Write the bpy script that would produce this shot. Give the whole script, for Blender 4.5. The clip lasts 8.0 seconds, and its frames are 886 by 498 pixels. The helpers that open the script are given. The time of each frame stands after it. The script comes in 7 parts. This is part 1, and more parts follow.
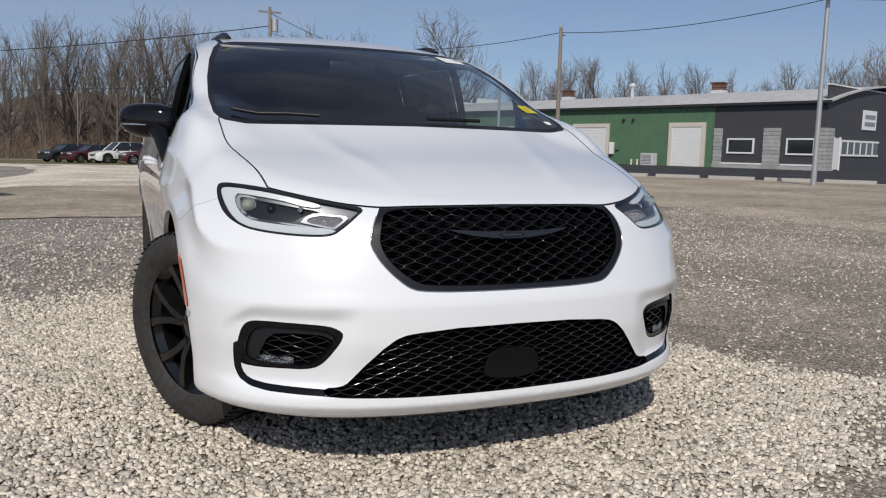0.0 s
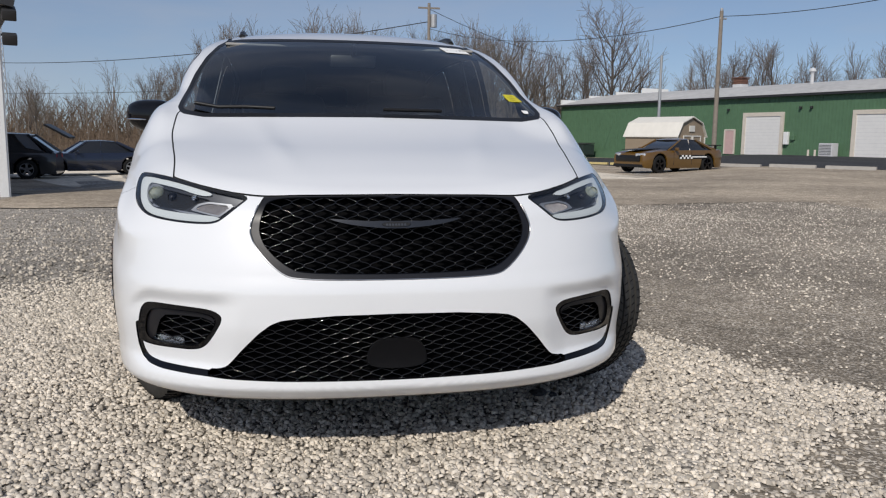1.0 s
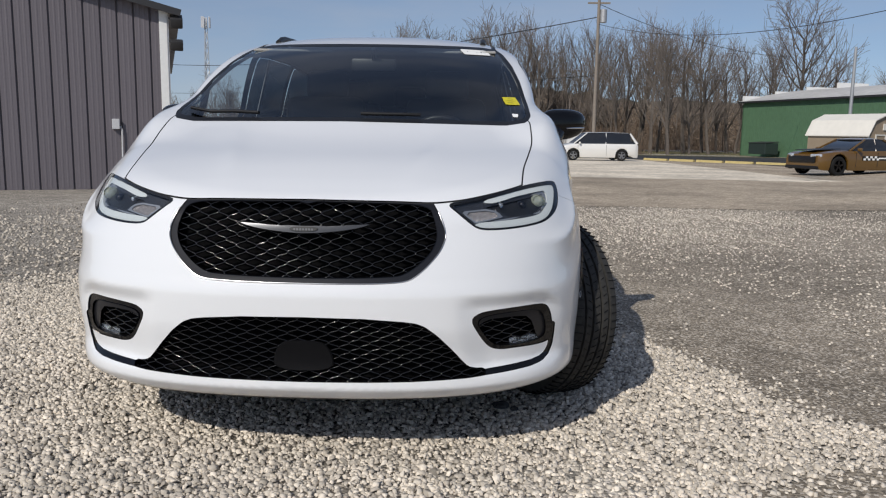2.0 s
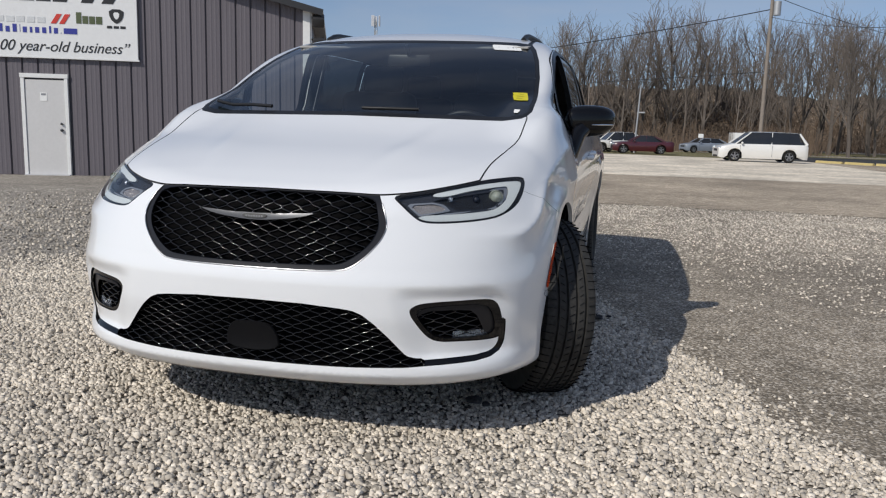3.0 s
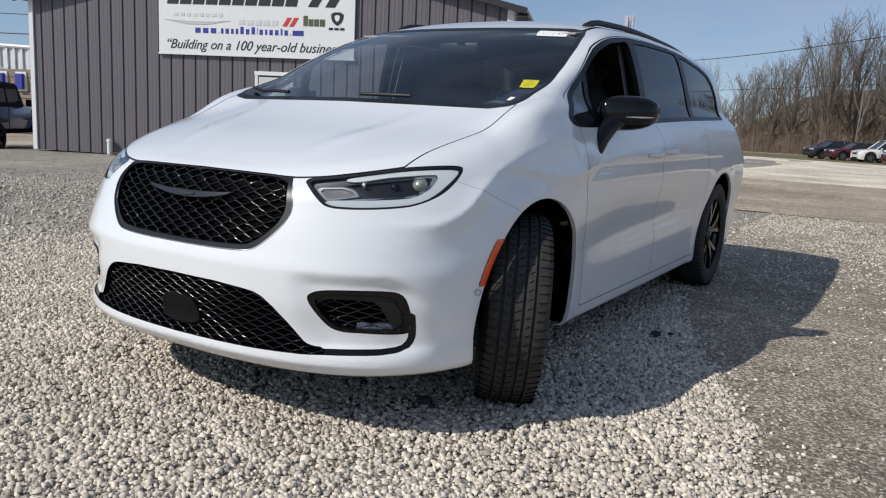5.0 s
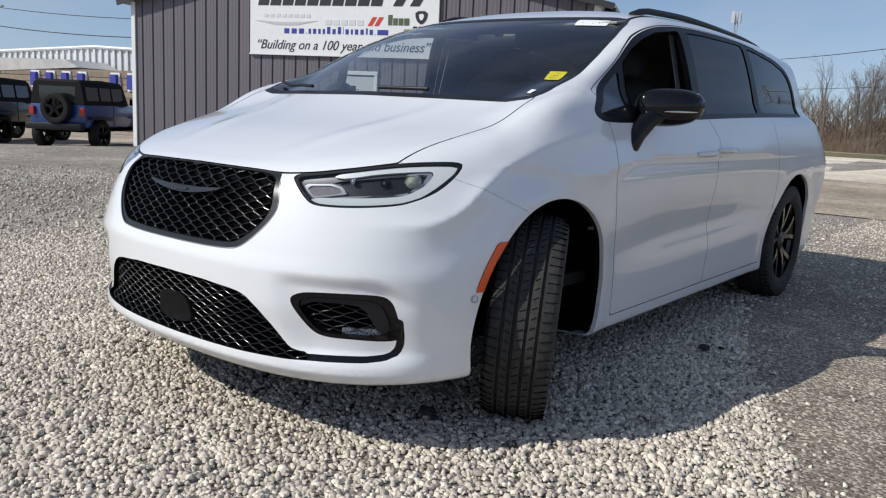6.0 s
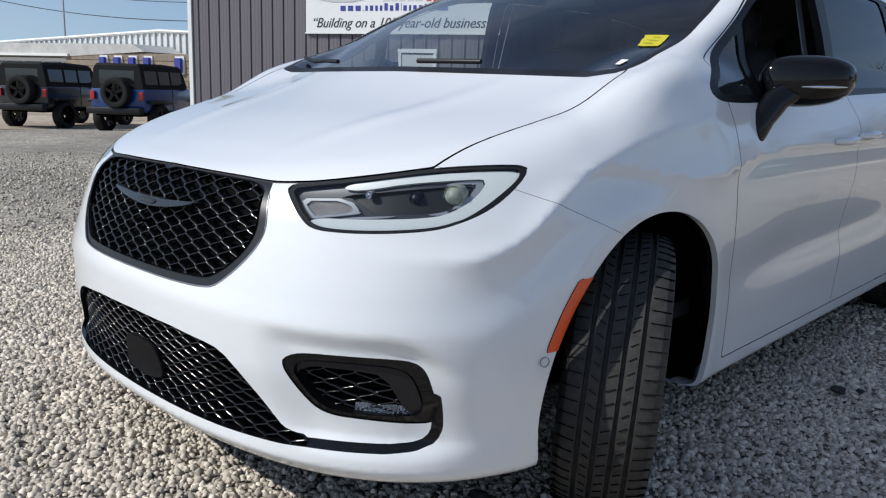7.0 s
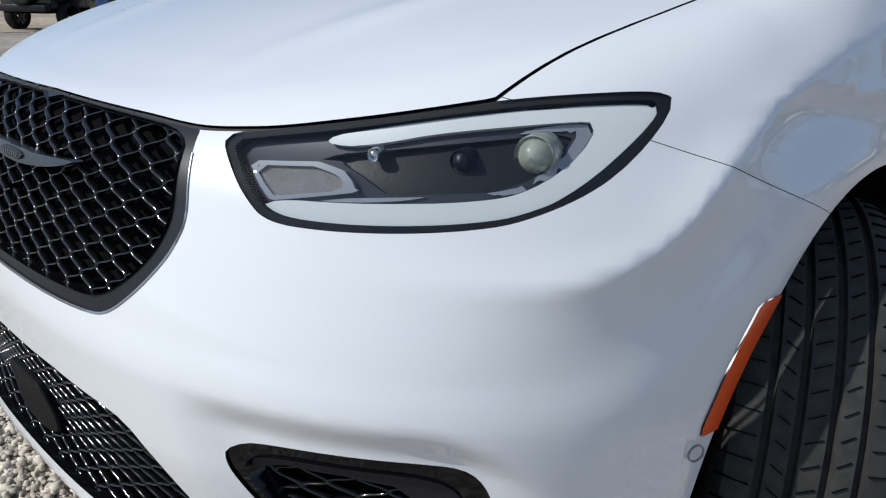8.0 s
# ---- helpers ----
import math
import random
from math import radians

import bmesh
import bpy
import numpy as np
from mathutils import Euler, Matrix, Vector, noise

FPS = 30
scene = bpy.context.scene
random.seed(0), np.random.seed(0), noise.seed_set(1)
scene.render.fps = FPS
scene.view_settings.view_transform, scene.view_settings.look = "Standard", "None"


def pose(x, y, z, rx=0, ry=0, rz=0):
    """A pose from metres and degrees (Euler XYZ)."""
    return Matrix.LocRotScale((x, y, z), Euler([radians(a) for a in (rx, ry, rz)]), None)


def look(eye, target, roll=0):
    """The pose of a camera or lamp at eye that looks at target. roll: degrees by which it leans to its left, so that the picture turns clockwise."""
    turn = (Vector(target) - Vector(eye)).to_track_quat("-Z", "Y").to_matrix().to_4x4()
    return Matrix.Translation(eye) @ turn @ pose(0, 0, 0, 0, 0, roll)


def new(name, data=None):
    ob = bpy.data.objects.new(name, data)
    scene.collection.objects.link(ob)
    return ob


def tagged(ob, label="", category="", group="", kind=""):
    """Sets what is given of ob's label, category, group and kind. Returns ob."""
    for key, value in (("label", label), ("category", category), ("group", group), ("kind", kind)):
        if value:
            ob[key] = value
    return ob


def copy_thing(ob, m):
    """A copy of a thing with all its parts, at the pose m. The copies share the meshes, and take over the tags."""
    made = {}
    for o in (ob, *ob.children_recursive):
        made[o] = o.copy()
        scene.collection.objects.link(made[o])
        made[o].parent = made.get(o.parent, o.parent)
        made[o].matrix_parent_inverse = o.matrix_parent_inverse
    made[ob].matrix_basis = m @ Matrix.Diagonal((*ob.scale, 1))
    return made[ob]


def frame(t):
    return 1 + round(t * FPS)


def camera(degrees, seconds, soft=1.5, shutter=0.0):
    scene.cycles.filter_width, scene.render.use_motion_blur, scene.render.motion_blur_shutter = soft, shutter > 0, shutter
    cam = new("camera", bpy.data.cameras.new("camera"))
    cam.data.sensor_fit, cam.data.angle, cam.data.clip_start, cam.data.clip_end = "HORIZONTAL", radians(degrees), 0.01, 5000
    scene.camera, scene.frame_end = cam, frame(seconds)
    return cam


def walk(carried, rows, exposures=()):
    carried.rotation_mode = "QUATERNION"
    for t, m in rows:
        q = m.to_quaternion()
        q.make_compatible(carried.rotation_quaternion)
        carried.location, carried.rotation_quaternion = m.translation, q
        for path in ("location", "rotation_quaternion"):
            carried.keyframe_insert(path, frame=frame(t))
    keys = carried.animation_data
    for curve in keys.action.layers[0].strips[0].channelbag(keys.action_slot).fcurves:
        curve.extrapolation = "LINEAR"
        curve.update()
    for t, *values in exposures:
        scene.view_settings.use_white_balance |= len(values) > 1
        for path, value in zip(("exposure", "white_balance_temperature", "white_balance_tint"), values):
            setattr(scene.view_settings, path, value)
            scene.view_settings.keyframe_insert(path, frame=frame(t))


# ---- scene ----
cam = camera(59.2, 8.0, soft=1.2)
METRES, EYE, TILT, LEAN, TURN = 5.7, 1.0888, 0.0, 0.0, -23.0
START = (-1.2007, -2.1769)
ROWS = [
    (0.0, 0.0, 0.0, 0.0, 0.15, -7.37, -1.16),
    (0.5, 0.0794, 0.004, 0.0004, 6.01, -7.81, -0.91),
    (1.0, 0.1585, 0.0181, 0.0008, 12.28, -8.1, -0.64),
    (1.5, 0.2336, 0.0441, 0.005, 18.69, -8.37, -0.64),
    (3.0, 0.4144, 0.1323, 0.0093, 36.85, -8.97, -1.62),
    (3.5, 0.4622, 0.1691, 0.0094, 42.06, -9.17, -1.94),
    (4.0, 0.4956, 0.2057, 0.0124, 46.68, -9.32, -2.24),
    (4.5, 0.5173, 0.2525, 0.0091, 50.88, -9.45, -2.54),
    (6.0, 0.5382, 0.3585, 0.0049, 61.98, -9.89, -2.8),
    (6.5, 0.488, 0.3915, 0.0053, 64.61, -10.41, -2.45),
    (7.0, 0.4192, 0.4251, 0.0061, 66.54, -11.58, -1.92),
    (7.5, 0.3467, 0.4495, 0.0004, 67.76, -13.9, -1.65),
    (8.0, 0.2826, 0.4741, -0.0015, 68.11, -18.87, -1.0),
]
walk(cam, [(t, pose(*START, EYE, TILT, LEAN, TURN) @ pose(METRES * x, METRES * y, METRES * z, 90 + pitch, roll, yaw)) for t, x, y, z, yaw, pitch, roll in ROWS],
     [(0.0, -0.38, 6480, 10), (3.0, -0.31, 6400, 9), (4.5, -0.21, 6350, 8), (6.0, -0.07, 6330, 8), (7.0, -0.03, 6150, 7), (8.0, -0.13, 6100, 6.5)])

# ---- daylight: high thin haze, sun ahead of the van's nose and to its right ----
TO_SUN = Vector((-0.386, -0.662, 0.643)).normalized()
world = bpy.data.worlds.new("sky")
scene.world = world
world.use_nodes = True
wn = world.node_tree.nodes
sky = wn.new("ShaderNodeTexSky")
sky.sky_type, sky.sun_disc = "NISHITA", False
sky.sun_elevation = math.asin(TO_SUN.z)
sky.sun_rotation = math.atan2(TO_SUN.x, TO_SUN.y)
sky.dust_density, sky.air_density, sky.ozone_density = 0.5, 1.0, 2.6
wn["Background"].inputs["Strength"].default_value = 0.116
# thin high cloud over the blue
coord, cloud, veil, blend = wn.new("ShaderNodeTexCoord"), wn.new("ShaderNodeTexNoise"), wn.new("ShaderNodeMapRange"), wn.new("ShaderNodeMix")
stretch = wn.new("ShaderNodeMapping")
stretch.inputs["Scale"].default_value = (1.2, 1.2, 5.0)
cloud.inputs["Scale"].default_value, cloud.inputs["Detail"].default_value, cloud.inputs["Roughness"].default_value = 2.2, 6, 0.55
veil.inputs["From Min"].default_value, veil.inputs["From Max"].default_value = 0.42, 0.75
veil.inputs["To Min"].default_value, veil.inputs["To Max"].default_value = 0.10, 0.46
blend.data_type = "RGBA"
tint = wn.new("ShaderNodeMix")
tint.data_type, tint.blend_type = "RGBA", "MULTIPLY"
tint.inputs[0].default_value, tint.inputs[7].default_value = 1.0, (1.0, 0.98, 1.0, 1)
blend.inputs[7].default_value = (4.9, 5.1, 5.5, 1)
raised = wn.new("ShaderNodeMapping")
raised.inputs["Location"].default_value = (0, 0, 0.07)
for a, b in ((coord.outputs["Generated"], raised.inputs[0]), (raised.outputs[0], sky.inputs["Vector"]), (coord.outputs["Generated"], stretch.inputs[0]), (stretch.outputs[0], cloud.inputs[0]), (cloud.outputs[0], veil.inputs[0]), (veil.outputs[0], blend.inputs[0]), (sky.outputs[0], blend.inputs[6]), (blend.outputs[2], tint.inputs[6]), (tint.outputs[2], wn["Background"].inputs[0])):
    world.node_tree.links.new(a, b)
sun = new("sun", bpy.data.lights.new("sun", "SUN"))
sun.data.energy, sun.data.angle, sun.data.color = 4.05, radians(0.5), (1.0, 0.942, 0.862)
sun.matrix_world = look((0, 0, 30), Vector((0, 0, 30)) - TO_SUN)


# ---- materials ----
def material(name, color, rough=0.5, metal=0.0, spread=0.12, grain=40.0, stain=3.0, bump=0.0, coat=0.0, ior=1.5, alpha=1.0, transmission=0.0, emit=0.0, random_hue=0.0, gloss=0.5):
    """Principled surface with variation of colour at two scales and fine relief."""
    m = bpy.data.materials.new(name)
    m.use_nodes = True
    nt = m.node_tree
    b = nt.nodes["Principled BSDF"]
    b.inputs["Roughness"].default_value, b.inputs["Metallic"].default_value = rough, metal
    b.inputs["Specular IOR Level"].default_value = gloss
    b.inputs["Coat Weight"].default_value, b.inputs["Coat Roughness"].default_value = coat, 0.03
    b.inputs["IOR"].default_value, b.inputs["Transmission Weight"].default_value = ior, transmission
    if emit:
        b.inputs["Emission Color"].default_value, b.inputs["Emission Strength"].default_value = (*color, 1), emit
    co = nt.nodes.new("ShaderNodeTexCoord")
    n1, n2 = nt.nodes.new("ShaderNodeTexNoise"), nt.nodes.new("ShaderNodeTexNoise")
    n1.inputs["Scale"].default_value, n2.inputs["Scale"].default_value = grain, stain
    n1.inputs["Detail"].default_value, n2.inputs["Detail"].default_value = 4, 5
    mix = nt.nodes.new("ShaderNodeMath")
    mix.operation = "MULTIPLY_ADD"
    mix.inputs[1].default_value = 0.6
    nt.links.new(n1.outputs[0], mix.inputs[0])
    half = nt.nodes.new("ShaderNodeMath")
    half.operation = "MULTIPLY"
    half.inputs[1].default_value = 0.4
    for n in (n1, n2):
        nt.links.new(co.outputs["Object"], n.inputs["Vector"])
    nt.links.new(n2.outputs[0], half.inputs[0])
    nt.links.new(half.outputs[0], mix.inputs[2])
    ramp = nt.nodes.new("ShaderNodeValToRGB")
    ramp.color_ramp.elements[0].position, ramp.color_ramp.elements[1].position = 0.3, 0.7
    ramp.color_ramp.elements[0].color = (*[c * (1 - spread) for c in color], 1)
    ramp.color_ramp.elements[1].color = (*[min(1, c * (1 + spread)) for c in color], 1)
    nt.links.new(mix.outputs[0], ramp.inputs[0])
    out = ramp.outputs[0]
    if random_hue:
        info = nt.nodes.new("ShaderNodeObjectInfo")
        geo = nt.nodes.new("ShaderNodeNewGeometry")
        add = nt.nodes.new("ShaderNodeMath")
        add.operation = "ADD"
        nt.links.new(info.outputs["Random"], add.inputs[0])
        nt.links.new(geo.outputs["Random Per Island"], add.inputs[1])
        hs = nt.nodes.new("ShaderNodeHueSaturation")
        mp = nt.nodes.new("ShaderNodeMapRange")
        mp.inputs["From Max"].default_value = 2.0
        mp.inputs["To Min"].default_value, mp.inputs["To Max"].default_value = 1 - random_hue, 1 + random_hue
        nt.links.new(add.outputs[0], mp.inputs[0])
        nt.links.new(mp.outputs[0], hs.inputs["Value"])
        nt.links.new(out, hs.inputs["Color"])
        out = hs.outputs[0]
    nt.links.new(out, b.inputs["Base Color"])
    if bump:
        bp = nt.nodes.new("ShaderNodeBump")
        bp.inputs["Strength"].default_value, bp.inputs["Distance"].default_value = bump, 0.01
        nt.links.new(n1.outputs[0], bp.inputs["Height"])
        nt.links.new(bp.outputs[0], b.inputs["Normal"])
    return m


def glass(name, color, rough=0.0, tint=1.0, base=0.07):
    """Thin coloured glass: clear through, mirror-like at a slant."""
    m = bpy.data.materials.new(name)
    m.use_nodes = True
    nt = m.node_tree
    nt.nodes.remove(nt.nodes["Principled BSDF"])
    t, g, f, mx, up, ad = [nt.nodes.new(k) for k in ("ShaderNodeBsdfTransparent", "ShaderNodeBsdfGlossy", "ShaderNodeLayerWeight", "ShaderNodeMixShader", "ShaderNodeMath", "ShaderNodeMath")]
    t.inputs[0].default_value = (*color, 1)
    g.inputs["Roughness"].default_value = rough
    g.inputs["Color"].default_value = (tint, tint, tint, 1)
    f.inputs[0].default_value = 0.5
    up.operation, ad.operation = "POWER", "MULTIPLY_ADD"
    up.inputs[1].default_value = 4.5
    ad.inputs[1].default_value, ad.inputs[2].default_value = 1 - base, base
    nt.links.new(f.outputs["Facing"], up.inputs[0])
    nt.links.new(up.outputs[0], ad.inputs[0])
    nt.links.new(ad.outputs[0], mx.inputs[0])
    nt.links.new(t.outputs[0], mx.inputs[1])
    nt.links.new(g.outputs[0], mx.inputs[2])
    nt.links.new(mx.outputs[0], nt.nodes["Material Output"].inputs[0])
    return m


WHITE = material("white_paint", (0.785, 0.795, 0.805), 0.32, 0, 0.012, 300, 1.5, 0, 1.0)
SEAM = material("panel_gap", (0.02, 0.02, 0.022), 0.7)
BLACK_GLOSS = material("gloss_black", (0.004, 0.004, 0.005), 0.06, 0, 0.1, 200, 6, gloss=0.36)
BLACK_SATIN = material("black_plastic", (0.010, 0.010, 0.011), 0.42, 0, 0.2, 220, 8, 0.05, gloss=0.35)
BLACK_DULL = material("liner_felt", (0.004, 0.004, 0.0045), 0.95, 0, 0.3, 90, 8, 0.2, gloss=0.05)
RUBBER = material("tyre_rubber", (0.013, 0.0128, 0.0125), 0.75, 0, 0.35, 60, 7, 0.25, gloss=0.25)
RUBBER_DUSTY = material("tyre_rubber_dusty", (0.036, 0.0345, 0.032), 0.72, 0, 0.45, 45, 6, 0.2, gloss=0.3)
RIM = material("black_rim", (0.006, 0.006, 0.0065), 0.13, 0, 0.2, 90, 8, gloss=0.5)
CHROME = material("chrome", (0.75, 0.76, 0.78), 0.10, 1.0, 0.05)
DARK_CHROME = material("dark_chrome", (0.11, 0.113, 0.12), 0.28, 0.8, 0.08)
ORANGE = material("amber_reflector", (0.80, 0.085, 0.010), 0.15, 0, 0.08, 300, 20, 0.1, 0.6)
YELLOW = material("yellow_tag", (0.60, 0.53, 0.02), 0.5, 0, 0.04)
PAPER = material("paper_label", (0.82, 0.82, 0.80), 0.6, 0, 0.05)
OLIVE_INK = material("olive_ink", (0.38, 0.34, 0.03), 0.6, 0, 0.1)
INK = material("grey_ink", (0.25, 0.26, 0.28), 0.6, 0, 0.1)
INTERIOR = material("charcoal_trim", (0.012, 0.012, 0.013), 0.8, 0, 0.25, 120, 6, 0.15, gloss=0.2)
SEAT = material("seat_leather", (0.016, 0.016, 0.017), 0.6, 0, 0.2, 90, 6, 0.15)
HEADLINER = material("light_headliner", (0.34, 0.33, 0.31), 0.9, 0, 0.06)
SCREEN = glass("windscreen_glass", (0.66, 0.73, 0.73), base=0.05)
TINTED = glass("privacy_glass", (0.05, 0.055, 0.06), tint=0.7, base=0.045)
DOOR_GLASS = glass("door_glass", (0.74, 0.78, 0.77))
LENS = glass("lamp_lens", (0.94, 0.96, 0.97), base=0.035)
GRAVEL = material("crushed_limestone", (0.53, 0.475, 0.40), 0.92, 0, 0.22, 60, 1.5, 0.3, random_hue=0.85, gloss=0.2)
GREY_STEEL = material("grey_siding", (0.132, 0.118, 0.132), 0.5, 0, 0.08, 20, 0.7, 0.03, random_hue=0.03)
WHITE_TRIM = material("white_trim", (0.78, 0.78, 0.76), 0.5, 0, 0.05, 15, 1)
GREEN_STEEL = material("green_siding", (0.092, 0.175, 0.098), 0.55, 0, 0.12, 2, 0.4)
ROOF_STEEL = material("weathered_roof", (0.50, 0.49, 0.47), 0.6, 0, 0.2, 2, 0.3)


# ---- mesh kit ----
def link(name, me, mat, parent=None, label=""):
    ob = new(name, me)
    if mat is not None and not me.materials:
        me.materials.append(mat)
    if parent is not None:
        ob.parent = parent
    if label:
        ob["label"] = label
    return ob


def part(name, bm, mat, parent=None, label="", smooth=None):
    """Links a bmesh as one mesh object; smooth: degrees past which an edge stays sharp."""
    me = bpy.data.meshes.new(name)
    bm.to_mesh(me)
    bm.free()
    if smooth is not None:
        me.shade_smooth()
        me.set_sharp_from_angle(angle=radians(smooth))
    return link(name, me, mat, parent, label)


def arrays(name, V, F, mat, parent=None, label="", normals=None, smooth=None):
    """Links vertex and triangle (or quad) arrays as one mesh object."""
    V, F = np.asarray(V, np.float32), np.asarray(F, np.int32)
    me = bpy.data.meshes.new(name)
    k = F.shape[1]
    me.vertices.add(len(V))
    me.vertices.foreach_set("co", V.ravel())
    me.loops.add(F.size)
    me.loops.foreach_set("vertex_index", F.ravel())
    me.polygons.add(len(F))
    me.polygons.foreach_set("loop_start", np.arange(0, F.size, k, dtype=np.int32))
    me.update(calc_edges=True)
    me.validate()
    if normals is not None or smooth is not None:
        me.shade_smooth()
    if smooth is not None and smooth < 180:
        me.set_sharp_from_angle(angle=radians(smooth))
    if normals is not None and len(me.vertices) == len(V):
        me.normals_split_custom_set_from_vertices([tuple(n) for n in normals])
    return link(name, me, mat, parent, label)


def thing(name, at=(0, 0, 0), turn=0.0, label="", category="", group="", kind=""):
    ob = new(name)
    ob.matrix_basis = pose(*at, 0, 0, turn)
    ob.empty_display_size = 0.2
    return tagged(ob, label, category, group, kind)


def box(bm, size, at=(0, 0, 0), bevel=0.0, turn=(0, 0, 0), seg=2):
    """Adds a box of that size, centred at that place, to bm."""
    r = bmesh.ops.create_cube(bm, size=1.0)
    m = pose(*at, *turn) @ Matrix.Diagonal((*size, 1))
    bmesh.ops.transform(bm, matrix=m, verts=r["verts"])
    if bevel:
        edges = {e for v in r["verts"] for e in v.link_edges}
        bmesh.ops.bevel(bm, geom=list(edges), offset=bevel, segments=seg, profile=0.5, affect="EDGES")
    return bm


def boxed(size, at=(0, 0, 0), bevel=0.0, turn=(0, 0, 0)):
    return box(bmesh.new(), size, at, bevel, turn)


def rod(bm, a, b, r0, r1=None, sides=10, caps=True):
    """Adds a straight tapered rod from a to b."""
    a, b = Vector(a), Vector(b)
    q = bmesh.ops.create_cone(bm, cap_ends=caps, segments=sides, radius1=r0, radius2=r0 if r1 is None else r1, depth=(b - a).length)
    m = Matrix.Translation((a + b) / 2) @ (b - a).to_track_quat("Z", "Y").to_matrix().to_4x4()
    bmesh.ops.transform(bm, matrix=m, verts=q["verts"])
    return bm


def lathe(bm, profile, sides=48, axis="X"):
    """Adds a ring turned about an axis from a profile of (radius, along)."""
    rows = []
    for i in range(sides):
        a = 2 * math.pi * i / sides
        c, s = math.cos(a), math.sin(a)
        rows.append([bm.verts.new((x, r * c, r * s) if axis == "X" else (r * c, r * s, x)) for r, x in profile])
    for i in range(sides):
        p, q = rows[i], rows[(i + 1) % sides]
        for k in range(len(profile) - 1):
            bm.faces.new((p[k], p[k + 1], q[k + 1], q[k]))
    bmesh.ops.recalc_face_normals(bm, faces=bm.faces)
    return bm


def outline_prism(bm, pts, depth, frame_m):
    """Adds a plate with the outline pts (u, v), depth thick, carried by frame_m."""
    a = [bm.verts.new(frame_m @ Vector((u, v, 0))) for u, v in pts]
    b = [bm.verts.new(frame_m @ Vector((u, v, depth))) for u, v in pts]
    bm.faces.new(a[::-1])
    bm.faces.new(b)
    for i in range(len(pts)):
        j = (i + 1) % len(pts)
        bm.faces.new((a[i], a[j], b[j], b[i]))
    bmesh.ops.recalc_face_normals(bm, faces=bm.faces)
    return bm


def tube(bm, pts, radius, sides=8, closed=False):
    """Adds a bent tube along pts."""
    pts = [Vector(p) for p in pts]
    rings, n = [], len(pts)
    up = Vector((0, 0, 1))
    for i, p in enumerate(pts):
        a = pts[(i - 1) % n] if closed or i else p
        b = pts[(i + 1) % n] if closed or i < n - 1 else p
        d = (b - a).normalized()
        s = d.cross(up)
        if s.length < 0.05:
            s = d.cross(Vector((0, 1, 0)))
        s.normalize()
        t = s.cross(d)
        r = radius[i] if isinstance(radius, (list, tuple)) else radius
        rings.append([bm.verts.new(p + (s * math.cos(2 * math.pi * k / sides) + t * math.sin(2 * math.pi * k / sides)) * r) for k in range(sides)])
    for i in range(n if closed else n - 1):
        p, q = rings[i], rings[(i + 1) % n]
        for k in range(sides):
            bm.faces.new((p[k], p[(k + 1) % sides], q[(k + 1) % sides], q[k]))
    if not closed:
        bm.faces.new(rings[0][::-1])
        bm.faces.new(rings[-1])
    bmesh.ops.recalc_face_normals(bm, faces=bm.faces)
    return bm


def smooth_loop(pts, rounds=2):
    """Corner-cutting of a closed outline."""
    p = np.array(pts, float)
    for _ in range(rounds):
        q = np.roll(p, -1, 0)
        p = np.stack([0.75 * p + 0.25 * q, 0.25 * p + 0.75 * q], 1).reshape(-1, p.shape[1])
    return p


def inside_of(a, b, pts, radius=0.0):
    """Signed distance in a plane to a closed outline, negative inside; radius rounds the corners."""
    pts = np.array(pts, float)
    d, odd = np.full(a.shape, 1e9), np.zeros(a.shape, bool)
    for (x0, y0), (x1, y1) in zip(pts, np.roll(pts, -1, 0)):
        ex, ey = x1 - x0, y1 - y0
        t = np.clip(((a - x0) * ex + (b - y0) * ey) / (ex * ex + ey * ey), 0, 1)
        d = np.minimum(d, np.hypot(a - x0 - t * ex, b - y0 - t * ey))
        odd ^= ((y0 > b) != (y1 > b)) & (a < ex * (b - y0) / (ey if ey else 1e-12) + x0)
    return np.where(odd, -d, d) - radius


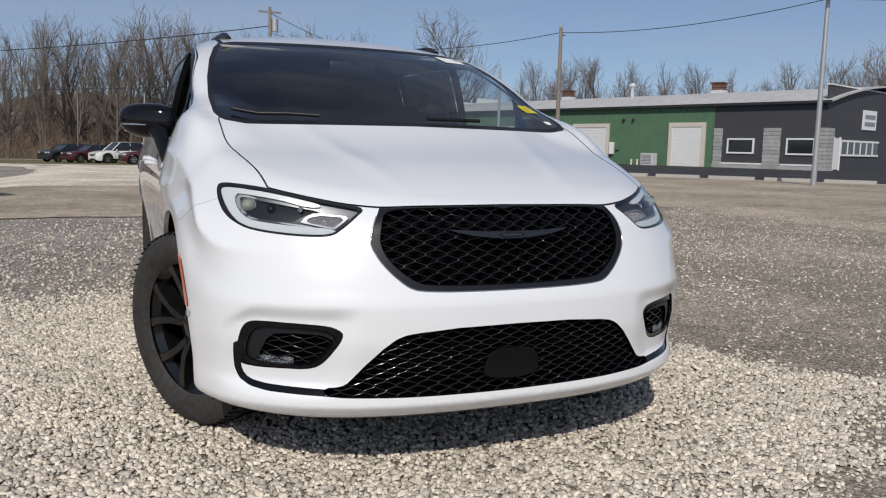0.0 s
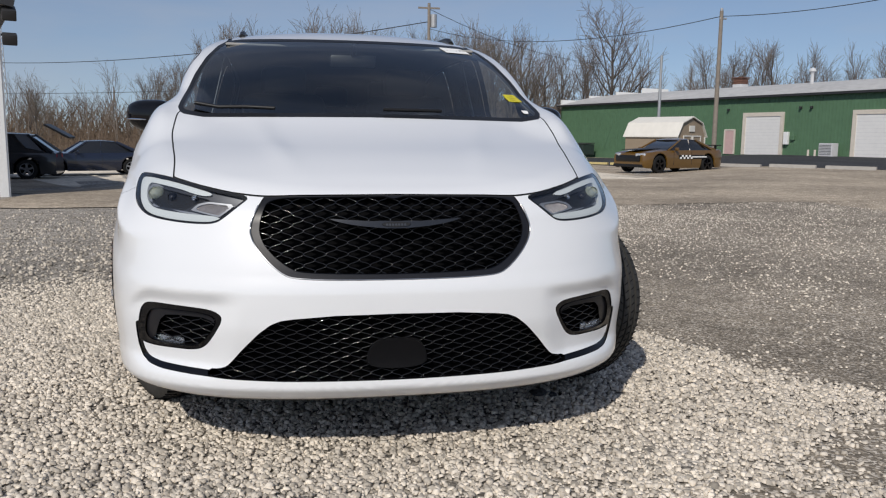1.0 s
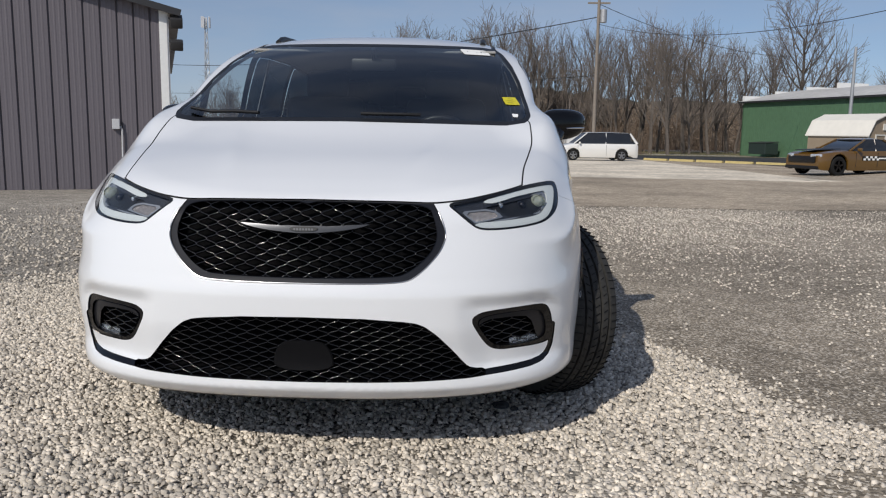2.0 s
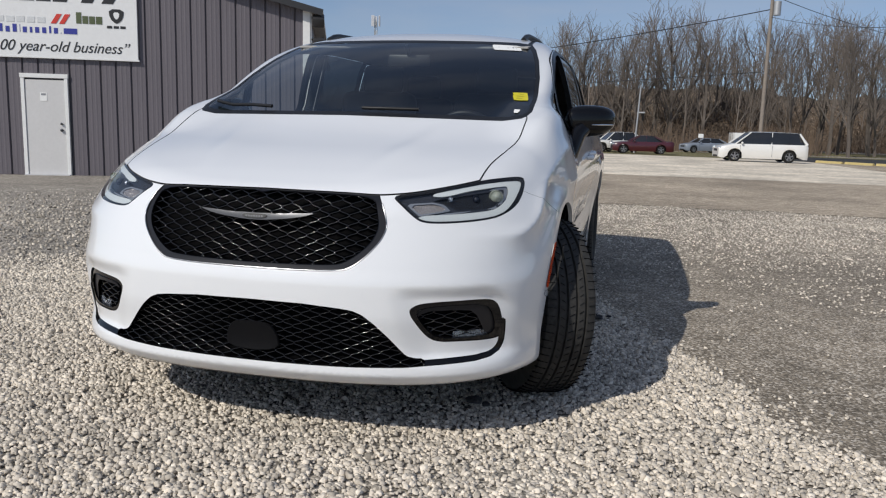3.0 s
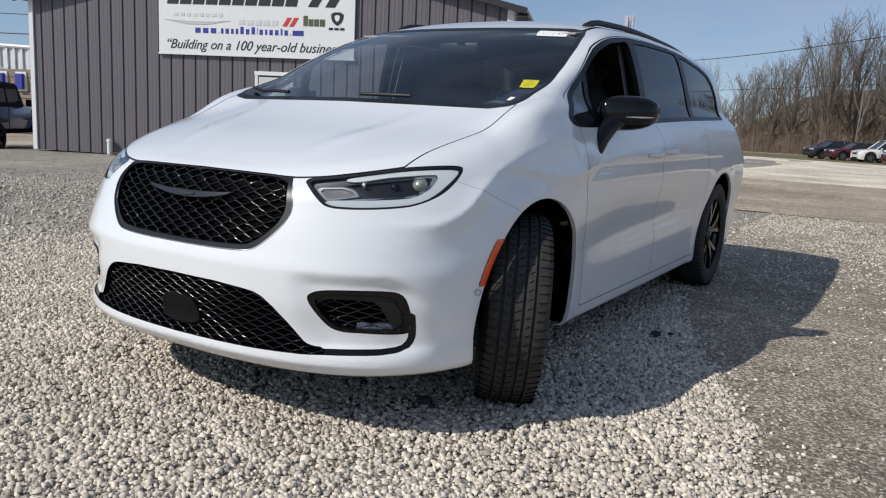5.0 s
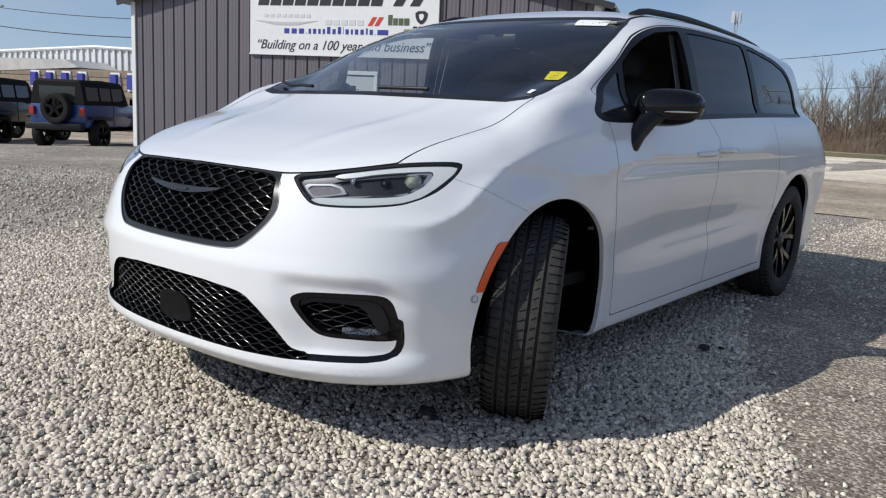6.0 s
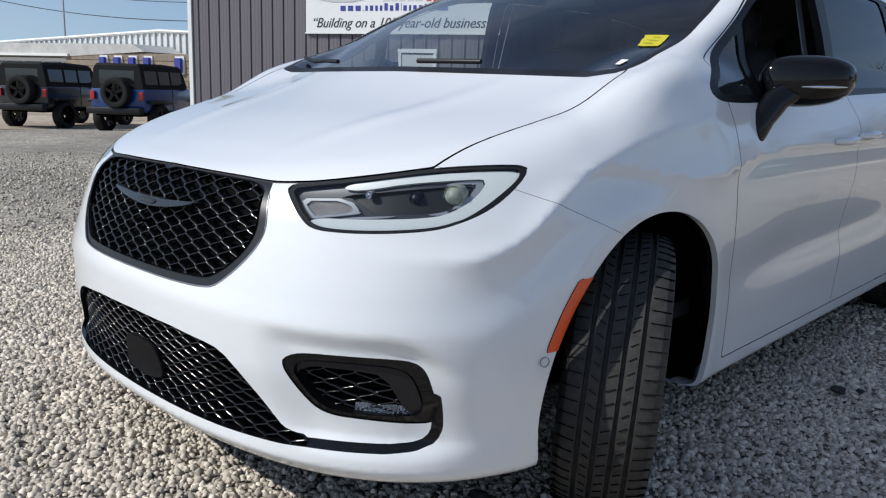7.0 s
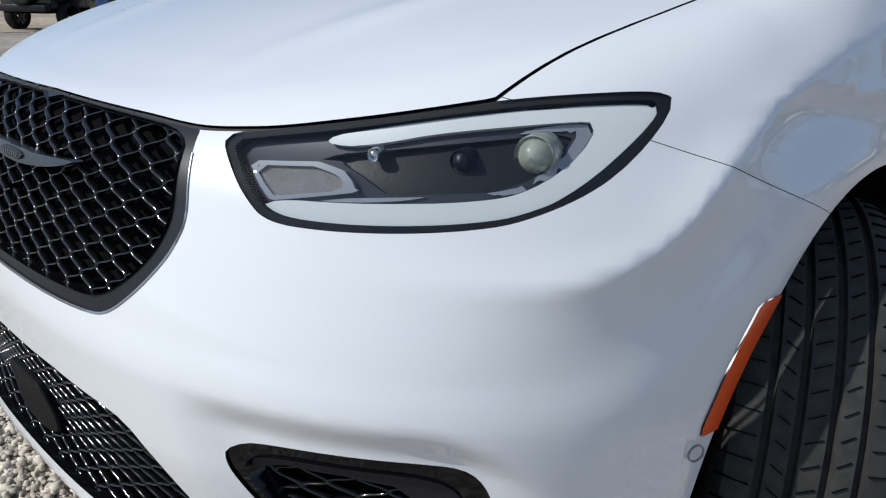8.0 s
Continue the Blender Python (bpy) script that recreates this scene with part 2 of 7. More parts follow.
class Skin:
    """Half of the body's skin, cut into panels along level lines of fields."""

    def __init__(self, V, T):
        self.V, self.T, self.L, self.names = V, T, np.zeros(len(T), int), ["body"]

    def key(self, name):
        if name not in self.names:
            self.names.append(name)
        return self.names.index(name)

    def cut(self, sources, field, name):
        """Moves what lies inside field (< 0) from the named panels into a panel of its own."""
        g = field(self.V[:, 0], self.V[:, 1], self.V[:, 2])
        g = np.where(np.abs(g) < 1e-7, 1e-7, g)
        target = self.key(name)
        pick = np.isin(self.L, [self.key(s) for s in sources.split()])
        neg = g[self.T] < 0
        n = neg.sum(1)
        self.L[pick & (n == 3)] = target
        cross = np.where(pick & (n > 0) & (n < 3))[0]
        if not len(cross):
            return
        verts, made, new_t, new_l = [], {}, [], []
        base = len(self.V)

        def mid(i, j):
            k = (i, j) if i < j else (j, i)
            if k not in made:
                t = g[k[0]] / (g[k[0]] - g[k[1]])
                made[k] = base + len(verts)
                verts.append(self.V[k[0]] * (1 - t) + self.V[k[1]] * t)
            return made[k]

        for c in cross:
            t, s = self.T[c], neg[c]
            lone = int(np.where(s == (s.sum() == 1))[0][0])
            a, b, d = int(t[lone]), int(t[(lone + 1) % 3]), int(t[(lone + 2) % 3])
            p, q = mid(a, b), mid(a, d)
            la, lb = (target, self.L[c]) if s[lone] else (self.L[c], target)
            new_t += [(a, p, q), (p, b, d), (p, d, q)]
            new_l += [la, lb, lb]
        keep = np.ones(len(self.T), bool)
        keep[cross] = False
        self.V = np.concatenate([self.V, np.array(verts)])
        self.T = np.concatenate([self.T[keep], np.array(new_t)])
        self.L = np.concatenate([self.L[keep], np.array(new_l)])

    def gap(self, sources, field, width=0.0018, name="gap"):
        """A panel gap along the zero line of field."""
        for s in sources.split():
            self.cut(s, lambda x, y, z: field(x, y, z) - width, "strip")
            self.cut("strip", lambda x, y, z: field(x, y, z) + width, "inner")
            self.L[self.L == self.key("inner")] = self.key(s)
            self.L[self.L == self.key("strip")] = self.key(name)

    def take(self, name):
        t = self.T[self.L == self.key(name)]
        used, inv = np.unique(t, return_inverse=True)
        return self.V[used], inv.reshape(-1, 3)


def spl(x, xs, ys):
    """Smooth curve through a few stations (monotone cubic)."""
    xs, ys = np.array(xs, float), np.array(ys, float)
    h, d = np.diff(xs), np.diff(ys) / np.diff(xs)
    m = np.zeros(len(xs))
    m[0], m[-1] = d[0], d[-1]
    same = d[:-1] * d[1:] > 0
    w1, w2 = 2 * h[1:] + h[:-1], h[1:] + 2 * h[:-1]
    safe = np.where(same, d[:-1] * d[1:], 1)
    m[1:-1] = np.where(same, (w1 + w2) * safe / (w1 * d[1:] + w2 * d[:-1] + 1e-12 * (~same)), 0)
    x = np.asarray(x, float)
    i = np.clip(np.searchsorted(xs, x) - 1, 0, len(xs) - 2)
    t = (x - xs[i]) / h[i]
    inside = ((2 * t ** 3 - 3 * t ** 2 + 1) * ys[i] + (t ** 3 - 2 * t ** 2 + t) * h[i] * m[i]
              + (-2 * t ** 3 + 3 * t ** 2) * ys[i + 1] + (t ** 3 - t ** 2) * h[i] * m[i + 1])
    low, high = ys[i] + (x - xs[i]) * m[i], ys[i + 1] + (x - xs[i + 1]) * m[i + 1]
    return np.where(t < 0, low, np.where(t > 1, high, inside))


# ---- ground ----
def step01(t):
    t = np.clip(t, 0, 1)
    return t * t * (3 - 2 * t)


def ground_z(x, y):
    """The lot is level round the van and falls away gently further off."""
    r = np.hypot(np.asarray(x, float) - 1.0, np.asarray(y, float))
    dip = step01((-3.0 - x) / 4) * step01((np.asarray(y, float) - 14) / 8) * step01((-np.asarray(y, float) + 60) / 15)
    az = np.degrees(np.arctan2(np.asarray(x, float) - 1.0, np.asarray(y, float)))
    fall = 1 - step01((az - 24) / 10) * step01((155 - az) / 20)
    west = step01((-16.5 - x) / 4) * step01((24 - np.asarray(y, float)) / 6)
    return -0.010 - 0.011 * np.clip(r - 8, 0, 78) * fall - 0.34 * dip - 0.16 * west


def wave(x, y, f, seed=0.0):
    """Soft irregular waves, for ragged edges."""
    return (np.sin(f * x * 1.7 + seed) * np.cos(f * y * 1.3 - 2 * seed) + 0.6 * np.sin(f * (2.9 * x - 2.3 * y) + 1.7 + seed) + 0.4 * np.sin(f * (4.1 * x + 5.3 * y) + 0.6) + 0.3 * np.sin(f * (9.7 * x - 7.9 * y))) / 2


def edge_x(y):
    """Where the gravel gives way to old asphalt beside the van."""
    return spl(y, (-0.6, 0.1, 0.5, 0.85, 1.27, 1.85, 2.54, 2.98, 4.5, 7.0, 10.4), (3.6, 2.75, 2.2, 1.90, 1.80, 1.53, 1.23, 1.06, 0.75, 0.5, 0.3))


def on_lot(x, y):
    """Negative on old asphalt."""
    lot = np.maximum(edge_x(y) - x, -1.2 - 0.5 * x + 1.2 - y)
    patch = inside_of(x, y, [(1.44, -0.10), (1.68, 0.11), (1.82, 0.16), (2.3, 0.17), (2.9, -0.2), (2.3, -0.7), (1.75, -0.62), (1.56, -0.36), (1.42, -0.30)]) + 0.025 * wave(x, y, 6.0, 2.0)
    patch = np.minimum(patch, inside_of(x, y, [(0.94, -0.34), (1.14, -0.29), (1.30, -0.36), (1.34, -0.62), (1.0, -0.66), (0.86, -0.46)]) + 0.03 * wave(x, y, 7.0, 1.0))
    calm = 0.25 + 0.75 * step01((np.abs(y - 2.4) - 0.5) / 0.6)
    return np.minimum(lot, patch) + (0.045 * wave(x, y, 5.0) + 0.02 * wave(x, y, 17.0, 1.0)) * calm


def ground_material(name, light, dark, speck, scale, rough=0.92, bump=0.6):
    """Loose ground: grains of three tones, soft large stains, coarse relief."""
    m = bpy.data.materials.new(name)
    m.use_nodes = True
    nt = m.node_tree
    b = nt.nodes["Principled BSDF"]
    b.inputs["Roughness"].default_value = rough
    b.inputs["Specular IOR Level"].default_value = 0.25
    co = nt.nodes.new("ShaderNodeTexCoord")
    vor, big, mid = nt.nodes.new("ShaderNodeTexVoronoi"), nt.nodes.new("ShaderNodeTexNoise"), nt.nodes.new("ShaderNodeTexNoise")
    vor.inputs["Scale"].default_value = scale
    big.inputs["Scale"].default_value, big.inputs["Detail"].default_value = 0.35, 6
    mid.inputs["Scale"].default_value, mid.inputs["Detail"].default_value = 4.0, 6
    for n in (vor, big, mid):
        nt.links.new(co.outputs["Object"], n.inputs["Vector"])
    sep = nt.nodes.new("ShaderNodeSeparateColor")
    nt.links.new(vor.outputs["Color"], sep.inputs[0])
    ramp = nt.nodes.new("ShaderNodeValToRGB")
    e = ramp.color_ramp.elements
    e[0].position, e[0].color = 0.15, (*dark, 1)
    e[1].position, e[1].color = 0.75, (*light, 1)
    x = e.new(0.88)
    x.color = (*speck, 1)
    nt.links.new(sep.outputs[0], ramp.inputs[0])
    mixes = []
    for n, lo, hi in ((big, 0.70, 1.25), (mid, 0.8, 1.2)):
        r = nt.nodes.new("ShaderNodeMapRange")
        r.inputs["From Min"].default_value, r.inputs["From Max"].default_value = 0.3, 0.7
        r.inputs["To Min"].default_value, r.inputs["To Max"].default_value = lo, hi
        nt.links.new(n.outputs[0], r.inputs[0])
        mixes.append(r)
    mul = nt.nodes.new("ShaderNodeMath")
    mul.operation = "MULTIPLY"
    nt.links.new(mixes[0].outputs[0], mul.inputs[0])
    nt.links.new(mixes[1].outputs[0], mul.inputs[1])
    hs = nt.nodes.new("ShaderNodeHueSaturation")
    nt.links.new(mul.outputs[0], hs.inputs["Value"])
    nt.links.new(ramp.outputs[0], hs.inputs["Color"])
    nt.links.new(hs.outputs[0], b.inputs["Base Color"])
    bp = nt.nodes.new("ShaderNodeBump")
    bp.inputs["Strength"].default_value, bp.inputs["Distance"].default_value = bump, 0.5 / scale
    bp.invert = True
    nt.links.new(vor.outputs["Distance"], bp.inputs["Height"])
    nt.links.new(bp.outputs[0], b.inputs["Normal"])
    return m


GRAVEL_BED = ground_material("gravel_bed", (0.42, 0.38, 0.32), (0.15, 0.135, 0.115), (0.56, 0.51, 0.45), 70, bump=1.0)
OLD_ASPHALT = ground_material("old_asphalt", (0.36, 0.305, 0.235), (0.15, 0.128, 0.10), (0.58, 0.52, 0.44), 95, bump=0.6)
ROAD_ASPHALT = ground_material("dusty_asphalt", (0.43, 0.355, 0.265), (0.29, 0.24, 0.18), (0.55, 0.47, 0.37), 40, bump=0.25)
PALE_LOT = ground_material("pale_limestone_lot", (0.74, 0.655, 0.53), (0.60, 0.53, 0.42), (0.80, 0.72, 0.60), 12, bump=0.08)
DARK_ASPHALT = ground_material("sealed_asphalt", (0.050, 0.050, 0.052), (0.035, 0.035, 0.037), (0.07, 0.07, 0.07), 50, bump=0.2)
DRY_GRASS = ground_material("dry_grass", (0.20, 0.17, 0.085), (0.10, 0.10, 0.045), (0.27, 0.23, 0.13), 9, bump=0.5)

# one sheet from under the van to the horizon
radii = np.concatenate([np.linspace(0.3, 12, 40), np.geomspace(12.6, 2500, 46)])
ang = np.linspace(0, 2 * np.pi, 97)[:-1]
gx, gy = 1.0 + radii[:, None] * np.cos(ang), radii[:, None] * np.sin(ang)
GV = np.stack([gx, gy, ground_z(gx, gy)], 2).reshape(-1, 3)
gi = np.arange(len(radii) * 96).reshape(len(radii), 96)
GQ = np.stack([gi[:-1], gi[1:], np.roll(gi[1:], -1, 1), np.roll(gi[:-1], -1, 1)], 2).reshape(-1, 4)
GV = np.concatenate([GV, [[1.0, 0, 0]]])
ground = arrays("ground", GV, GQ, GRAVEL_BED, smooth=180)
cap = arrays("ground_middle", np.concatenate([GV[gi[0]], GV[-1:]]), np.array([(i, (i + 1) % 96, 96) for i in range(96)]), GRAVEL_BED, ground)
tagged(ground, "pale crushed limestone gravel ground", "ground", kind="structure")


def sheet(name, x0, x1, y0, y1, cell, field, mat, lift, label):
    """A patch of paving on the ground, cut out along the zero line of field."""
    xs, ys = np.arange(x0, x1 + cell, cell), np.arange(y0, y1 + cell, cell)
    X, Y = np.meshgrid(xs, ys, indexing="ij")
    V = np.stack([X, Y, 0 * X], 2).reshape(-1, 3)
    i = np.arange(X.size).reshape(X.shape)
    a, b, c, d = i[:-1, :-1].ravel(), i[1:, :-1].ravel(), i[1:, 1:].ravel(), i[:-1, 1:].ravel()
    s = Skin(V, np.concatenate([np.stack([a, b, c], 1), np.stack([a, c, d], 1)]))
    s.cut("body", lambda x, y, z: field(x, y), "keep")
    V, T = s.take("keep")
    V[:, 2] = ground_z(V[:, 0], V[:, 1]) + lift
    return tagged(arrays(name, V, T, mat, smooth=180), label, "paving", kind="structure")


sheet("asphalt_lot", 0.2, 9.2, -3.0, 10.9, 0.10, on_lot, OLD_ASPHALT, 0.006, "worn grey asphalt strewn with gravel")
def kerb_line(x):
    """Where the dusty lot ends and the black drive begins."""
    return np.interp(x, (8, 13.4, 17.4, 18.2, 19.6, 30, 44, 80), (58, 51.5, 46.4, 32.4, 30.2, 16.8, -1.5, -48))


sheet("pavement", 9.0, 75, -12, 60, 1.0, lambda x, y: np.maximum(y - kerb_line(x) - 0.4, 9.1 - x), ROAD_ASPHALT, 0.010, "wide dusty asphalt parking lot")
sheet("road", -5.4, 75, 9.8, 27, 0.35, lambda x, y: np.maximum.reduce([10.45 + 0.22 * wave(x, y, 1.3) - y, y - 21.8 - 0.3 * wave(x, y, 0.5), -5.0 - 0.2 * (y - 10) - x, y - kerb_line(x) - 0.4]), ROAD_ASPHALT, 0.014, "dusty brown asphalt road across the lot")
sheet("pale_lot", -40, 20, 21, 62, 0.8, lambda x, y: np.maximum.reduce([21.6 + 0.3 * wave(x, y, 0.5) - y, y - 57 + 0.25 * x - 0.8 * wave(x, y, 0.2), -6 - 0.5 * (y - 21) - x, x - 12]), PALE_LOT, 0.012, "pale crushed stone parking lot")
sheet("dark_drive", 8, 80, -20, 90, 1.0, lambda x, y: np.maximum.reduce([kerb_line(x) - y, 8.5 - x, y - 76]), DARK_ASPHALT, 0.018, "black sealed asphalt before the green building")
sheet("side_drive", -40, -4, 13, 45, 0.6, lambda x, y: np.maximum.reduce([14.2 - 0.02 * x - y + 0.15 * wave(x, y, 1.0), x + 3.2 + 0.2 * (y - 10), y - 38]), ROAD_ASPHALT, 0.011, "dusty asphalt drive beside the grey building")
sheet("far_drive", -70, -18, -20, 40, 1.0, lambda x, y: np.maximum(x + 20.5 + 0.12 * y + 0.3 * wave(x, y, 0.7), y - 34), ROAD_ASPHALT, 0.010, "asphalt drive before the showroom")
sheet("grass_verge", -60, 60, 54, 110, 1.5, lambda x, y: np.maximum(57.6 - 0.25 * x + 0.8 * wave(x, y, 0.2) - y, y - 105), DRY_GRASS, 0.014, "strip of dry winter grass")


# ---- loose stones ----
def stones(name, n, area, size, test, mat, label, flat=0.55, seed=3, sink=0.25):
    """Angular crushed stones strewn where test(x, y) is true."""
    rng = np.random.default_rng(seed)
    x0, x1, y0, y1 = area
    p = np.stack([rng.uniform(x0, x1, n), rng.uniform(y0, y1, n)], 1)
    p = p[test(p[:, 0], p[:, 1], rng)]
    n = len(p)
    # a rough chip with a flattish top, every corner pushed about
    cube = np.array([(x, y, z) for z in (-1, 1) for x, y in ((-1, -1), (1, -1), (1, 1), (-1, 1))], float) * 0.5
    cube[4:, :2] *= 0.70
    V = np.tile(cube, (n, 1, 1)) * (1 + rng.uniform(-0.38, 0.38, (n, 8, 3))) + rng.uniform(-0.10, 0.10, (n, 8, 3))
    s = size[0] + (size[1] - size[0]) * rng.beta(1.6, 2.4, n)
    V *= s[:, None, None] * np.stack([rng.uniform(0.8, 1.35, n), rng.uniform(0.65, 1.1, n), rng.uniform(flat * 0.7, flat * 1.3, n)], 1)[:, None, :]
    tilt, ax, turn = rng.normal(0, 0.27, n), rng.uniform(0, 2 * np.pi, n), rng.uniform(0, 2 * np.pi, n)
    c, sn = np.cos(turn)[:, None], np.sin(turn)[:, None]
    X, Y = V[..., 0] * c - V[..., 1] * sn, V[..., 0] * sn + V[..., 1] * c
    Z = V[..., 2] + (X * np.cos(ax)[:, None] + Y * np.sin(ax)[:, None]) * tilt[:, None]
    lift = s * flat * (0.5 - sink) + np.abs(rng.normal(0, 0.004, n))
    V = np.stack([X + p[:, :1], Y + p[:, 1:], Z + (lift + ground_z(p[:, 0], p[:, 1]) + 0.004)[:, None]], 2)
    quads = np.array([(4, 5, 6, 7), (0, 1, 5, 4), (1, 2, 6, 5), (2, 3, 7, 6), (3, 0, 4, 7)])
    F = (quads[None] + 8 * np.arange(n)[:, None, None]).reshape(-1, 4)
    return tagged(arrays(name, V.reshape(-1, 3), F, mat), label, "gravel", kind="stuff")


def gravelly(x, y, rng):
    g = on_lot(x, y)
    return (g > 0) | (rng.random(len(x)) < 0.30 * np.exp(g / 0.06))


def fading(r0, r1):
    """Chance that falls off from r0 to r1 metres round the van's nose."""
    return lambda x, y: 1 - step01((np.hypot((x + 0.2) / 1.15, y - 0.5) - r0) / (r1 - r0))


NEAR, MIDDLE = fading(2.4, 4.0), fading(5.5, 11.0)
stones("gravel_stones", 265000, (-4.3, 3.9, -2.6, 4.3), (0.006, 0.0245), lambda x, y, r: gravelly(x, y, r) & (r.random(len(x)) < NEAR(x, y)) & ((np.abs(x) > 0.45) | (y < 1.1)), GRAVEL, "loose angular limestone gravel", seed=3)
stones("outer_gravel", 50000, (-11, 2.5, -6.0, 10.2), (0.011, 0.034), lambda x, y, r: (on_lot(x, y) > 0) & (r.random(len(x)) < MIDDLE(x, y) * (1 - 0.9 * NEAR(x, y))), GRAVEL, "gravel stretching away from the van", seed=5)
stones("strewn_gravel", 100000, (0.4, 11, -0.5, 10.6), (0.005, 0.022), lambda x, y, r: (on_lot(x, y) < 0) & (r.random(len(x)) < (0.16 + 0.30 * np.clip(wave(x, y, 1.1, 2.0), 0, 1)) * np.where(np.hypot(x - 1.6, y - 2.4) < 1.3, 0.22, 1.0) + (1.0 * np.exp(-((y - 8.2) / 2.8) ** 2) * (0.30 + 0.70 * np.clip(0.5 + wave(x, y, 0.9, 4.0), 0, 1))) / (1 + np.exp((x - 4.6) / 0.7)) + 0.22 * np.clip(wave(x, y, 0.8, 1.0), 0, 1) * step01((y - 4) / 2)), GRAVEL, "stray gravel scattered over old asphalt", seed=7)


def tar_lump(x, y, r, seed):
    """A small dark clod lying on the gravel."""
    g = random.Random(seed)
    bm = bmesh.new()
    bmesh.ops.create_icosphere(bm, subdivisions=2, radius=r)
    for v in bm.verts:
        v.co *= g.uniform(0.7, 1.2)
        v.co.z = max(v.co.z * 0.55, -r * 0.2) + r * 0.3
    bmesh.ops.translate(bm, verts=bm.verts, vec=(x, y, 0.012))
    tagged(part("tar_lump", bm, DARK_ASPHALT, smooth=50), "small black clod of old asphalt on gravel", "debris", "clods of asphalt")


for k, (x, y, r) in enumerate(((0.68, 0.645, 0.034), (0.735, 0.62, 0.018), (1.11, 2.30, 0.030), (1.17, 2.37, 0.016))):
    tar_lump(x, y, r, k)


# ---- grey steel workshop with a sign ----
def panel_box(name, size, at, mat, parent, bevel=0.0, label=""):
    return part(name, boxed(size, at, bevel), mat, parent, label)


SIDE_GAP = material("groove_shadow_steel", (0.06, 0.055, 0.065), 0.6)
DOOR_GREY = material("painted_door", (0.62, 0.61, 0.60), 0.45, 0, 0.04, 20, 1.5)
SIGN_WHITE = material("sign_face", (0.80, 0.80, 0.79), 0.4, 0, 0.03, 12, 1)
SIGN_BLUE = material("sign_blue", (0.035, 0.045, 0.30), 0.5)
SIGN_BLACK = material("sign_black", (0.02, 0.02, 0.022), 0.5)
SIGN_RED = material("sign_red", (0.62, 0.045, 0.03), 0.5)
SIGN_GREEN = material("sign_olive", (0.09, 0.11, 0.05), 0.5)
SIGN_GREY = material("sign_silver", (0.55, 0.55, 0.56), 0.4)
BLACK_METAL = material("black_metal", (0.03, 0.03, 0.032), 0.5)
SIGN_SHADE = material("sign_blind_letters", (0.66, 0.67, 0.67), 0.4)


def letters(name, text, size, at, turn, mat, parent, slant=0.0, depth=0.004, width=None):
    """Raised lettering in the built-in font, as a mesh."""
    cu = bpy.data.curves.new(name, "FONT")
    cu.body, cu.size, cu.extrude, cu.shear, cu.align_x = text, size, depth, slant, "LEFT"
    tmp = new("tmp_letters", cu)
    me = bpy.data.meshes.new_from_object(tmp.evaluated_get(bpy.context.evaluated_depsgraph_get()))
    bpy.data.objects.remove(tmp)
    xs = [v.co.x for v in me.vertices]
    k = width / (max(xs) - min(xs)) if width else 1.0
    ob = link(name, me, mat, parent)
    me.materials.clear()
    me.materials.append(mat)
    ob.matrix_basis = pose(*at, *turn) @ Matrix.Diagonal((k, 1, 1, 1))
    return ob


WALL_AT, WALL_TURN, LEN = (-5.59, 13.40, -0.10), 21.5, 11.5
shop = thing("grey_workshop", WALL_AT, WALL_TURN, "dark grey ribbed steel workshop with a white sign", "building")
# local: x along the front (0 at its east end), y into the building, z up; lengths 1.09 of the plan
EAVE, RISE = 3.55, 0.24
n_ribs = 38
pitch = LEN / n_ribs
for i in range(n_ribs):
    x0 = -LEN + i * pitch
    h0, h1 = [EAVE + RISE * min(-x, LEN + x) for x in (x0, x0 + pitch)]
    lo = 0.0
    if -5.78 < x0 + pitch / 2 < -4.80:
        lo = 2.06
    bm = bmesh.new()
    m = Matrix(((1, 0, 0, 0), (0, 0, -1, 0), (0, 1, 0, 0), (0, 0, 0, 1)))
    g = 0.012
    prof = [(x0 + g, 0.02), (x0 + g + 0.012, 0.0)]
    for c in (0.34, 0.64):
        prof += [(x0 + pitch * c - 0.022, 0.0), (x0 + pitch * c - 0.010, -0.003), (x0 + pitch * c + 0.010, -0.003), (x0 + pitch * c + 0.022, 0.0)]
    prof += [(x0 + pitch - g - 0.012, 0.0), (x0 + pitch - g, 0.02)]
    v0 = [bm.verts.new((x, y, lo)) for x, y in prof]
    v1 = [bm.verts.new((x, y, h0 + (h1 - h0) * (x - x0) / pitch)) for x, y in prof]
    for k in range(len(prof) - 1):
        bm.faces.new((v0[k], v0[k + 1], v1[k + 1], v1[k]))
    part("siding_panel", bm, GREY_STEEL, shop)
# backing wall coloured darker than the siding, to stand for shade in the grooves
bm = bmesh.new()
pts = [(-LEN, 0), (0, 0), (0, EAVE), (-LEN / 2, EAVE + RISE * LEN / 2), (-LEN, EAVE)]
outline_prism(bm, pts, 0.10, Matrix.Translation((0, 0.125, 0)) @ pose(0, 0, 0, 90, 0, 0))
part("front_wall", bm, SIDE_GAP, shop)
for x in (-0.05, -LEN + 0.05):
    panel_box("side_wall", (0.10, 18, EAVE), (x, 9.14, EAVE / 2), GREY_STEEL, shop)
panel_box("back_wall", (LEN - 0.2, 0.1, EAVE), (-LEN / 2, 18.05, EAVE / 2), GREY_STEEL, shop)
